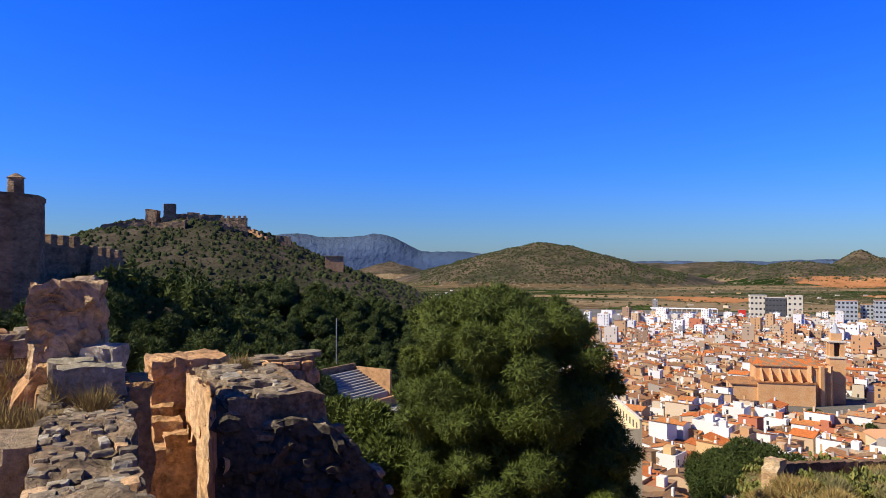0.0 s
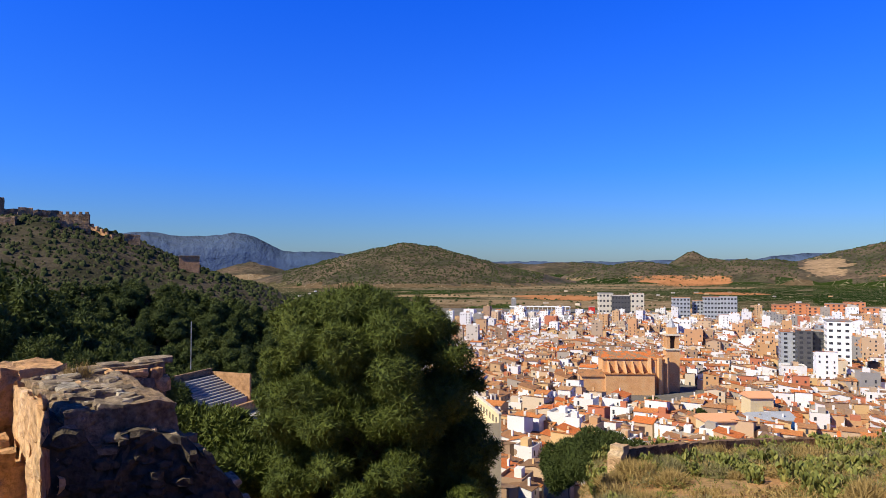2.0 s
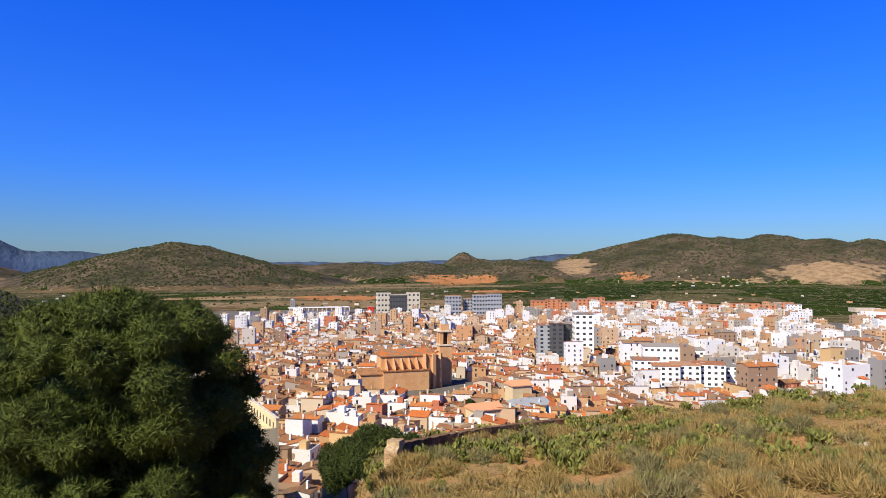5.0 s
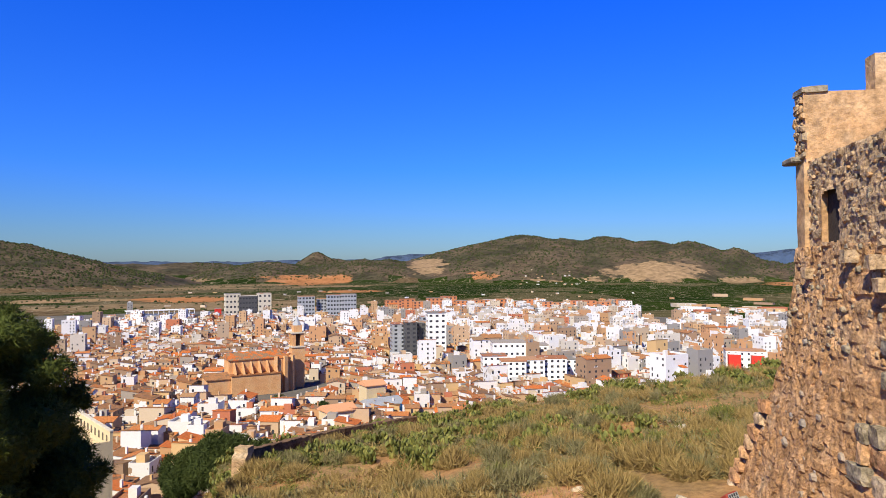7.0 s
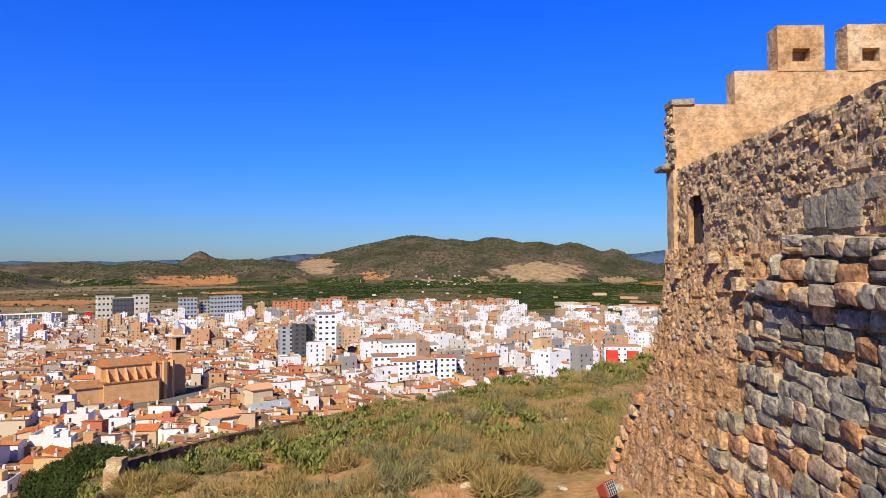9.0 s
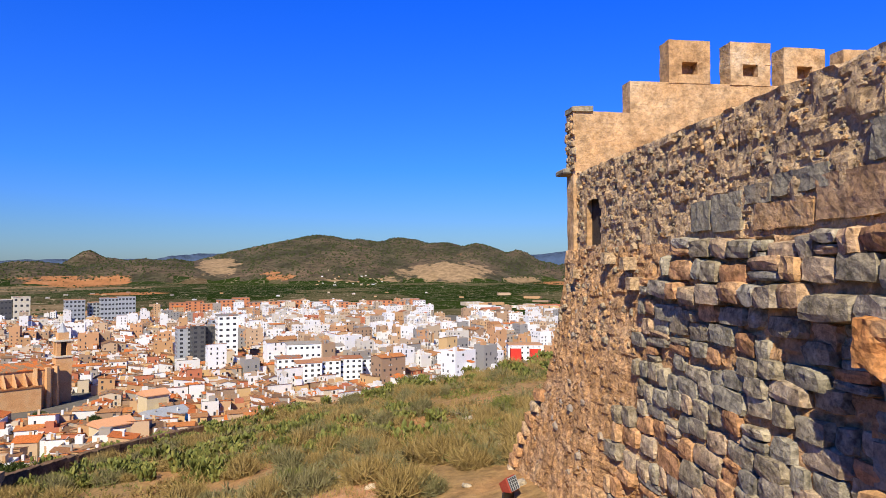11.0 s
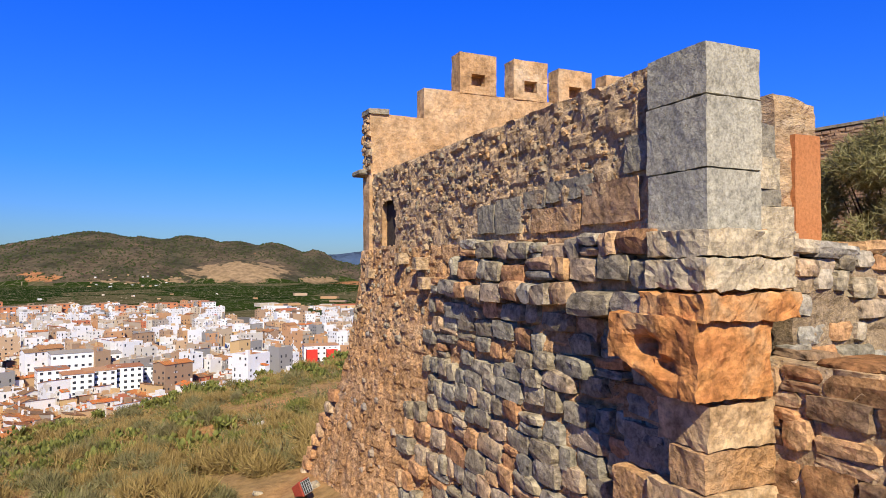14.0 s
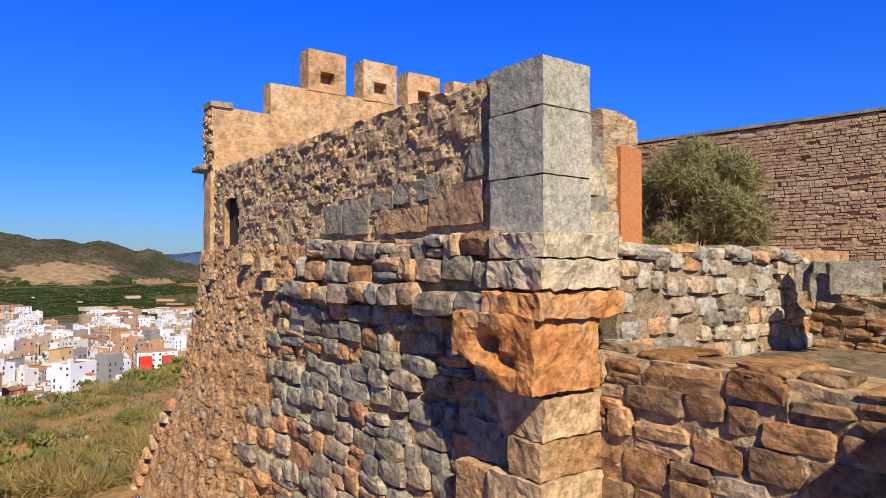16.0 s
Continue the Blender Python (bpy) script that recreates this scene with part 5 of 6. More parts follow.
for k in range(300):
    c, r = rng.choice(lobes[:110])
    t, e = rng.uniform(0, 6.28), rng.uniform(-0.4, 1.0)
    q = rng.uniform(0.22, 0.42)
    g = math.sqrt(max(0.0, 1 - e * e))
    lobes.append(((c[0] + math.cos(t) * g * r[0] * 0.95, c[1] + math.sin(t) * g * r[1] * 0.95, c[2] + e * r[2] * 0.95), (q, q, q * 0.85)))
foliage("crown", pine, M["needles"], lobes, 140000, 0.21, 0.017, 4, blades=4, spread=0.5, hollow=0.72, facing=0.3, lie=0.25, up=0.2)
clumps("dense_crown", pine, M["needles"], lobes, 3, 0.7, 0.65)
foliage("inner_crown", pine, M["needles"], core, 6000, 0.3, 0.03, 5, blades=4, spread=0.6, hollow=0.6)
bm = bmesh.new()
limb(bm, (0, 0.6, -0.6), (0.1, 0.5, top * 0.6), 0.3, 0.2)
limb(bm, (0.1, 0.5, top * 0.6), (0, 0.4, top - 1.0), 0.2, 0.05)
part("trunk", bm, M["bark"], pine)
for k in range(14):
    c, r = lobes[k * len(lobes) // 14]
    bm = bmesh.new()
    limb(bm, (0.05, 0.5, c[2] * 0.8), c, 0.09, 0.03, 5)
    part("limb", bm, M["bark"], pine)


# forest pines: a few crowns, shared
def forest_pine(seed):
    r = random.Random(seed)
    ob = thing("pine_tree", (0, 0, 0), 0, "dark green pine on the wooded castle slope", "tree", "pines on the slope")
    lo = [((r.uniform(-1.6, 1.6), r.uniform(-1.6, 1.6), r.uniform(3.2, 6.6)), (r.uniform(0.8, 1.5),) * 2 + (r.uniform(0.6, 1.0),)) for _ in range(9)] + [((0, 0, 6.6), (1.2, 1.2, 1.1)), ((0, 0, 4.2), (2.3, 2.3, 1.6))]
    foliage("crown", ob, M["needles_far"], lo, 1900, 0.55, 0.09, seed, blades=4, spread=0.5, hollow=0.85, facing=0.25, lie=0.5)
    clumps("dense_crown", ob, M["needles_far"], lo, seed)
    bm = bmesh.new()
    limb(bm, (0, 0, -1.5), (0.1, 0, 5), 0.22, 0.08, 6)
    part("trunk", bm, M["bark"], ob)
    return ob


def tree_line(az):
    """How high the tree tops of the wood reach, in degrees over the eye."""
    return float(np.interp(az, [-38, -31, -28, -24, -20, -14, -10.5, -7, -4, -1, 3], [1.2, 0.9, 0.0, -0.6, -1.0, -1.2, -1.5, -2.1, -3.1, -5.0, -7.0]))


kinds = [forest_pine(60 + k) for k in range(5)]
rng = random.Random(8)
used, placed = set(), 0
tries = 0
while placed < 295 and tries < 20000:
    tries += 1
    az, d = rng.uniform(-38, 3), math.sqrt(rng.uniform(55 ** 2, 330 ** 2))
    q = ray(az, d)
    g = ground_at(q.x, q.y)
    s = rng.uniform(0.9, 1.45) * (0.8 if d < 100 else 1)
    e = math.degrees(math.atan2(g - EYE + 7.3 * s, d))
    bare = tree_line(az) + 0.5 * noise.noise(Vector((q.x * 0.03, q.y * 0.03, 3)))
    if e > bare or (-10.5 < az < -2 and 95 < d < 176) or (-10.2 < az < -8.4 and 160 < d < 186):
        continue
    key = (int(q.x / 4.6), int(q.y / 4.6))
    if key in used:
        continue
    used.add(key)
    src = kinds[placed % 5]
    m = pose(q.x, q.y, g - 0.3, 0, 0, rng.uniform(0, 360))
    src.scale = (s, s, s * rng.uniform(0.85, 1.1))
    if placed < 5:
        src.location = (q.x, q.y, g - 0.3)
    else:
        copy_thing(src, m)
    placed += 1

# bushes under the big pine, by the theatre and beside the parapet
def bush(name, az, d, h, w, height, label, material="needles", seed=1, count=5000, blade=0.22, category="bush"):
    q = ray(az, d, h)
    ob = thing(name, q, -az, label, category)
    r = random.Random(seed)
    lo = [((r.uniform(-0.7, 0.7) * w, r.uniform(-0.5, 0.5) * w, height * r.uniform(0.3, 0.8)), (w * r.uniform(0.3, 0.5),) * 2 + (height * r.uniform(0.2, 0.32),)) for _ in range(11)]
    foliage("crown", ob, M[material], lo, count, blade, blade * 0.14, seed, blades=5, hollow=0.75)
    clumps("dense_crown", ob, M[material], lo, seed)
    bm = bmesh.new()
    limb(bm, (0, 0, min(-1.5, ground_at(q.x, q.y) - q.z - 0.5)), (0, 0, height * 0.6), 0.06 * w + 0.03, 0.03, 6)
    part("trunk", bm, M["bark"], ob)
    return ob


for az, d, top_el, w, hh, sd in ((-7.5, 30, -11.2, 2.2, 4, 1), (-5.0, 31, -11.5, 2.0, 4, 2), (-3.0, 28, -13.5, 1.8, 4, 3), (-7, 26, -15, 2, 4, 4), (-9.5, 34, -12.5, 1.6, 3.5, 5)):
    bush("shrub_tree", az, d, d * math.tan(radians(top_el)) - hh, w, hh, "dark green bushy young pine", seed=sd, count=6500, blade=0.3)
for az, d, top_el, w, hh, sd in ((-27.5, 60, -2.5, 3.2, 7, 21), (-25.5, 52, -5.0, 2.8, 6, 22), (-23.5, 64, -4.0, 3.0, 7, 23), (-21.5, 50, -6.2, 2.6, 6, 24), (-19.5, 62, -5.5, 3.0, 6.5, 25), (-17.5, 52, -7.0, 2.4, 6, 26), (-24.5, 44, -8.2, 2.4, 5, 27), (-15.5, 66, -7.2, 3.0, 6, 28), (-30, 48, -4.5, 2.8, 6, 29), (-12.5, 58, -8.6, 2.6, 6, 30), (-33, 55, -2.6, 3.0, 7, 31), (-10.6, 72, -8.8, 2.4, 6, 32)):
    bush("pine_shrub", az, d, d * math.tan(radians(top_el)) - hh, w, hh, "dark green young pine below the walls", "needles_far", sd, 3500, 0.4)
bush("round_tree", 25.2, 80, 80 * math.tan(radians(-13.4)) - 7.5, 4.6, 7.5, "dark green round tree beside the town edge", "needles_far", 7, 9000, 0.45, "tree")
bush("round_tree", 21.8, 84, 84 * math.tan(radians(-14.2)) - 7, 3.2, 7, "dark green round tree beside the town edge", "needles_far", 8, 7000, 0.45, "tree")


for centre, radii in tuft_lobes:
    ob = thing("grass_tuft", Vector(centre) - Vector((0, 0, 0.1)), 0, "dry straw grass tuft on the broken wall", "grass", "grass tufts on the walls")
    foliage("straw", ob, M["dry"], [((0, 0, 0), radii)], 130, 0.17, 0.004, int(radii[0] * 1000), blades=5, hollow=0.1, up=1.4, spread=0.35)


# olive bush in the yard
q = ray(110.1, 14.3, -0.3)
olive = thing("olive_tree", q, -110, "grey-green bushy olive tree with many thin stems", "tree")
rng = random.Random(77)
lo = []
for k in range(30):
    t, up = rng.uniform(0, 6.28), rng.uniform(0.15, 1.0)
    out = 1.5 * math.sqrt(max(0.05, 1 - (up - 0.3) ** 2 * 1.7)) * rng.uniform(0.5, 1.0)
    lo.append(((out * math.cos(t), out * math.sin(t), 0.2 + 2.15 * up), (rng.uniform(0.32, 0.5),) * 2 + (rng.uniform(0.32, 0.5),)))
foliage("crown", olive, M["olive"], lo, 15000, 0.12, 0.011, 5, blades=5, hollow=0.2, spread=0.7, up=0.5)
for k in range(16):
    bm = bmesh.new()
    t = rng.uniform(0, 6.28)
    limb(bm, (math.cos(t) * 0.15, math.sin(t) * 0.15, -0.2), (math.cos(t) * rng.uniform(0.3, 0.9), math.sin(t) * 0.7, rng.uniform(1.5, 2.3)), 0.025, 0.008, 4)
    part("stem", bm, M["bark"], olive)


# hillside scrub: prickly pears, dry brush, grass
def pear_mesh(seed):
    r = random.Random(seed)
    vs, fs = [], []
    tips = [(0.0, 0.0, 0.0, 0.0)]

    def pad(x, y, z, lean, turn, h, w):
        n = len(vs)
        c, s = math.cos(turn), math.sin(turn)
        for k in range(8):
            t = 2 * math.pi * k / 8
            u, v = math.sin(t) * w * (0.8 + 0.2 * math.cos(t)), h / 2 - math.cos(t) * h / 2
            o = math.sin(lean) * v
            vs.append((x + u * c - o * s, y + u * s + o * c, z + v * math.cos(lean)))
        mid = sum((Vector(v) for v in vs[n:n + 8]), Vector()) / 8
        vs.append(tuple(mid + Vector((-s, c, 0)) * 0.03))
        vs.append(tuple(mid - Vector((-s, c, 0)) * 0.03))
        for k in range(8):
            fs.append((n + k, n + (k + 1) % 8, n + 8))
            fs.append((n + (k + 1) % 8, n + k, n + 9))
        return vs[n + 3], vs[n + 4], vs[n + 5]

    level = [(r.uniform(-0.42, 0.42), r.uniform(-0.42, 0.42), 0.0) for _ in range(11)]
    for step in range(3):
        nxt = []
        for x, y, z in level:
            for _ in range(r.choice((1, 1, 2, 2)) if step else 2):
                got = pad(x, y, z - 0.02, r.uniform(-0.9, 0.9), r.uniform(0, 6.28), r.uniform(0.24, 0.36), r.uniform(0.09, 0.13))
                nxt.append(r.choice(got))
        level = nxt[:30]
    return vs, fs


def shared(name, vs, fs, material):
    me = bpy.data.meshes.new(name)
    me.from_pydata([tuple(v) for v in vs], [], [tuple(f) for f in fs])
    me.materials.append(material)
    return me


pears = [shared("prickly_pear", *pear_mesh(k), M["cactus"]) for k in range(5)]


def brush_mesh(seed, count=420, blade=0.28, h=0.42, w=0.5, material="dry"):
    r = random.Random(seed)
    lo = [((r.uniform(-0.5, 0.5) * w, r.uniform(-0.5, 0.5) * w, h * 0.25), (w * 0.6, w * 0.6, h * 0.5)) for _ in range(4)]
    v, f = tufts(lo, count, blade, 0.012, seed, blades=4, hollow=0.2, up=0.9, spread=0.5)
    return shared("brush", v.tolist(), f.tolist(), M[material])


dries = [brush_mesh(k) for k in range(4)]
greys = [brush_mesh(20 + k, material="greybrush", h=0.55) for k in range(3)]
greens = [brush_mesh(30 + k, 600, 0.22, 0.7, 0.7, "cactus") for k in range(2)]
rng = random.Random(19)


def on_slope(az, d):
    q = ray(az, d)
    return Vector((q.x, q.y, ground_at(q.x, q.y)))


def plant(name, me, az, d, s, label, category, group, sink=0.05):
    q = on_slope(az, d)
    ob = new(name, me)
    ob.matrix_world = pose(q.x, q.y, q.z - sink, 0, 0, rng.uniform(0, 360)) @ Matrix.Diagonal((s, s, s * rng.uniform(0.8, 1.15), 1))
    return tagged(ob, label, category, group)


placed = 0
while placed < 230:
    az, d = rng.uniform(24, 74), rng.uniform(17, 50)
    q = ray(az, d)
    dense = noise.noise(Vector((q.x * 0.11, q.y * 0.11, 5))) + 0.55 * float(smooth01(18, 34, d)) + 0.1 + 0.35 * float(smooth01(58, 36, az)) - 0.55 * (az > 60) * (d < 34)
    if dense < 0.5 or (48 < az < 56 and d < 19):
        continue
    plant("prickly_pear", rng.choice(pears), az, d, rng.uniform(0.6, 1.05), "yellow-green prickly pear clump on the dry slope", "cactus", "prickly pears")
    placed += 1
placed = 0
while placed < 290:
    az, d = rng.uniform(24, 78), rng.uniform(17, 52)
    q = ray(az, d)
    if noise.noise(Vector((q.x * 0.12, q.y * 0.12, 2))) < -0.15 or (47 < az < 56 and d < 19):
        continue
    if rng.random() < 0.72:
        plant("dry_shrub", rng.choice(dries), az, d, rng.uniform(0.7, 1.6), "tawny dry shrub on the hillside", "shrub", "dry shrubs")
    else:
        plant("grey_shrub", rng.choice(greys), az, d, rng.uniform(0.7, 1.5), "grey twiggy shrub on the hillside", "shrub", "grey shrubs")
    placed += 1
for az, d, s in ((56.0, 15.5, 0.8), (47, 22, 0.9), (60, 24, 0.9), (65, 28, 1.0), (50, 30, 1.0), (40, 30, 1.0)):
    plant("green_shrub", rng.choice(greens), az, d, s, "leafy green shrub on the hillside", "shrub", "green shrubs")
# loose grass tufts and stones over the slope
gv, gf = [], []
rs = np.random.RandomState(4)
for k in range(9000):
    az, d = rs.uniform(22, 80), rs.uniform(11, 52)
    q = ray(az, d)
    if noise.noise(Vector((q.x * 0.2, q.y * 0.2, 12))) < (-0.1 if d > 22 else 0.08) or (58 < az < 72 and d < 17):
        continue
    gv.append((q.x, q.y))
gx = np.array(gv)
gz = surface(gx[:, 0], gx[:, 1]) + EYE
pts = np.c_[gx, gz]
n = len(pts)
base = np.repeat(pts, 9, axis=0) + rs.normal(size=(n * 9, 3)) * (0.09, 0.09, 0.02)
out = rs.normal(size=(n * 9, 3)) * 0.5
out[:, 2] = 1
side = rs.normal(size=(n * 9, 3)) * (1, 1, 0)
side /= np.linalg.norm(side, axis=1)[:, None]
tall = (0.08 + 0.16 * rs.rand(n * 9))[:, None]
v = np.stack([base + side * 0.012 - (0, 0, 0.08), base - side * 0.012 - (0, 0, 0.08), base + out * tall], axis=1).reshape(-1, 3)
tagged(sheet("dry_grass", v.tolist(), np.arange(len(v)).reshape(-1, 3).tolist(), [M["dry"]]), "tufts of dry yellow grass over the slope", "grass", kind="stuff")
for name, material, count, blade, seed, label in (("low_scrub", "greybrush", 2300, 0.2, 61, "low grey-green scrub covering the slope"), ("dry_scrub", "dry", 1700, 0.22, 62, "low tawny scrub covering the slope"), ("leafy_scrub", "cactus", 1500, 0.15, 63, "low yellow-green leafy scrub on the slope")):
    rs = np.random.RandomState(seed)
    az, d = rs.uniform(20, 82, count), np.sqrt(rs.uniform(15 ** 2, 50 ** 2, count))
    x, y = d * np.sin(np.radians(az)), d * np.cos(np.radians(az))
    keep = np.array([noise.noise(Vector((a * 0.22, b * 0.22, seed))) > 0.04 for a, b in zip(x, y)])
    keep &= ~((np.abs(az - 52.5 - 0.25 * (d - 16)) < 4.5) & (d < 20)) & ~((az > 57) & (d < 19))
    x, y = x[keep], y[keep]
    z = surface(x, y) + EYE
    size = rs.uniform(0.25, 0.6, len(x))
    lobes_low = [((a, b, c + 0.12 * k), (k, k, 0.55 * k)) for a, b, c, k in zip(x, y, z, size)]
    v, f = tufts(lobes_low, len(lobes_low) * 26, blade, 0.02, seed, blades=4, hollow=0.4, up=0.6, spread=0.5)
    tagged(sheet(name, v.tolist(), f.tolist(), [M[material]]), label, "scrub", kind="stuff")
for k in range(46):
    az, d = rng.uniform(40, 74), rng.uniform(13, 32)
    q = on_slope(az, d)
    s = rng.uniform(0.12, 0.42)
    ob = new("rock", rng.choice(STONES["stone_pale"]))
    ob.matrix_world = pose(q.x, q.y, q.z + 0.02, rng.uniform(-25, 25), rng.uniform(-25, 25), rng.uniform(0, 360)) @ Matrix.Diagonal((s * 1.4, s, s * 0.6, 1))
    tagged(ob, "pale weathered rock lying on the slope", "rock", "rocks on the slope")
# scrub on the castle hill and the far hills
def scrub_over(name, az0, az1, d0, d1, count, size, seed, keep, material, label):
    rs = np.random.RandomState(seed)
    az, d = rs.uniform(az0, az1, count), np.sqrt(rs.uniform(d0 ** 2, d1 ** 2, count))
    x, y = d * np.sin(np.radians(az)), d * np.cos(np.radians(az))
    z = surface(x, y)
    ok = keep(az, d, z - plain(d))
    x, y, z = x[ok], y[ok], z[ok] + EYE
    vs, fs = [], []
    for i in range(len(x)):
        s = size * rs.choice((0.45, 0.6, 0.8, 1.1, 1.6)) * rs.uniform(0.8, 1.2)
        n = len(vs)
        for a in range(5):
            t = a * 1.2566 + rs.uniform(-0.3, 0.3)
            vs.append((x[i] + s * math.cos(t), y[i] + s * math.sin(t), z[i] - 0.4 * s))
        for a in range(5):
            t = a * 1.2566 + 0.6
            vs.append((x[i] + 0.75 * s * math.cos(t), y[i] + 0.75 * s * math.sin(t), z[i] + s * rs.uniform(0.4, 0.8)))
        vs.append((x[i] + 0.2 * s, y[i], z[i] + s * 1.0))
        for a in range(5):
            b = (a + 1) % 5
            fs += [(n + a, n + b, n + 5 + a), (n + b, n + 5 + b, n + 5 + a), (n + 5 + a, n + 5 + b, n + 10)]
    return tagged(sheet(name, vs, fs, [M[material]]), label, "scrub", kind="stuff")


M["far_scrub"] = mat("far_scrub_leaves", [(0.026, 0.036, 0.013), (0.04, 0.05, 0.018), (0.06, 0.066, 0.026)], 0.01, 0.3, 0.9, 0, 0, "island", 0.6)
scrub_over("hill_scrub", -34, 2, 170, 420, 9000, 0.8, 2, lambda a, d, up: up > 30, "far_scrub", "low dark scrub over the castle hill")
scrub_over("far_hill_scrub", -2, 20, 2500, 3500, 9000, 3.2, 3, lambda a, d, up: up > 12, "far_scrub", "dark scrub over the round hill")
scrub_over("far_ridge_scrub", 22, 72, 3100, 4700, 16000, 3.8, 4, lambda a, d, up: (up > 14) & ~((a > 39.4) & (a < 43) & (up < 120)) & (((a - 60.2) / 4.6) ** 2 + ((up - 55) / 62) ** 2 > 1), "far_scrub", "dark scrub over the far ridge")
scrub_over("plain_trees", -8, 75, 1330, 3300, 6500, 2.6, 5, lambda a, d, up: (up < 6) & (np.sin(d * 0.021 + a * 0.5) > 0.1), "far_scrub", "rows of dark trees among the fields")


def light_pine(seed):
    """A pine crown of few triangles, for the dense wood."""
    r = random.Random(seed)
    lo = [((r.uniform(-1.5, 1.5), r.uniform(-1.5, 1.5), r.uniform(2.6, 5.6)), (r.uniform(0.8, 1.4),) * 2 + (r.uniform(0.7, 1.1),)) for _ in range(8)] + [((0, 0, 5.8), (1.1, 1.1, 1.2)), ((0, 0, 3.0), (2.0, 2.0, 1.6))]
    return tufts(lo, 420, 0.7, 0.16, seed, blades=3, spread=0.5, hollow=0.8, facing=0.25, lie=0.5)


wood_v, wood_f, base_n = [], [], 0
crowns = [light_pine(200 + k) for k in range(4)]
rs = np.random.RandomState(77)
for k in range(5200):
    az, d = rs.uniform(-38, 2), math.sqrt(rs.uniform(85 ** 2, 345 ** 2))
    q = ray(az, d)
    cell_key = (int(q.x / 4.6), int(q.y / 4.6))
    if cell_key in used or (-10.5 < az < -2 and 95 < d < 178) or (-10.2 < az < -8.4 and 158 < d < 188):
        continue
    g = ground_at(q.x, q.y)
    e = math.degrees(math.atan2(g - EYE + 6.6, d))
    if e > tree_line(az) + 0.8 * noise.noise(Vector((q.x * 0.03, q.y * 0.03, 3))):
        continue
    used.add(cell_key)
    v, f = crowns[k % 4]
    c, sn, size = math.cos(k * 1.7), math.sin(k * 1.7), rs.uniform(0.95, 1.4)
    wood_v.append(np.c_[v[:, 0] * c - v[:, 1] * sn, v[:, 0] * sn + v[:, 1] * c, v[:, 2]] * size + (q.x, q.y, g - 1.2))
    wood_f.append(f + base_n)
    base_n += len(v)
    if len(wood_v) >= 620:
        break
tagged(sheet("pine_wood", np.concatenate(wood_v).tolist(), np.concatenate(wood_f).tolist(), [M["needles_far"]]), "dense dark pine wood on the castle slope", "wood", kind="stuff")

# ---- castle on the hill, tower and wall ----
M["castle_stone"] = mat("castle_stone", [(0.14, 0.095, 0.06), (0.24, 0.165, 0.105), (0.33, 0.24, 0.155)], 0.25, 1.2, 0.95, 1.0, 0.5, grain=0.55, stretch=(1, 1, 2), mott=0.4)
# lighter orange copy of the castle stone, with sunlight put into the colour
M["castle_sunlit_orange"] = mat("castle_lit_stone", [(0.34, 0.19, 0.1), (0.46, 0.28, 0.15)], 0.15, 1.2, 0.95, 0.8, 0.3, mott=0.3)
castle = thing("hilltop_castle", ray(-20, 348, 10), 0, "ruined stone castle walls crowning the hill", "castle")
spur = thing("castle_spur_wall", ray(-14.5, 335, 0), 0, "castle wall stepping down the ridge, sunlight painted orange on some lengths", "wall")


def hill_wall(owner, name, a0, a1, d0, d1, up0, up1, material, thick=2.0, seed=1, teeth=False, label=""):
    """A length of ruined wall on the hill, from heading a0 to a1, its top at up0 .. up1 degrees over the eye."""
    p, q = ray(a0, d0, d0 * math.tan(radians(up0))), ray(a1, d1, d1 * math.tan(radians(up1)))
    run = math.hypot(q.x - p.x, q.y - p.y)
    drop = q.z - p.z
    turn = math.degrees(math.atan2(q.y - p.y, q.x - p.x))
    foot = min(ground_at(p.x, p.y) - p.z, ground_at(q.x, q.y) - p.z, drop - 2) - 1.5
    ob = rough_block(name, owner, material, 0, run, -thick / 2, thick / 2, foot, 0, 1.3, 0.32, seed, label, 0.35,
                     lambda x, y, z: (x, y, z + (drop * x / run + 0.5 * noise.noise(Vector((x * 0.35, seed, 0))) if z > foot + 1 else 0)))
    ob.matrix_parent_inverse = owner.matrix_world.inverted()
    ob.matrix_basis = pose(p.x, p.y, p.z, 0, 0, turn)
    x = 0.6
    while teeth and x < run - 1.2:
        m = part("merlon", box(x, x + 1.3, -0.5, 0.5, -0.4, 1.2, 0.1), material, owner)
        m.matrix_parent_inverse = owner.matrix_world.inverted()
        m.matrix_basis = pose(p.x, p.y, p.z + drop * x / run, 0, 0, turn)
        x += 2.5


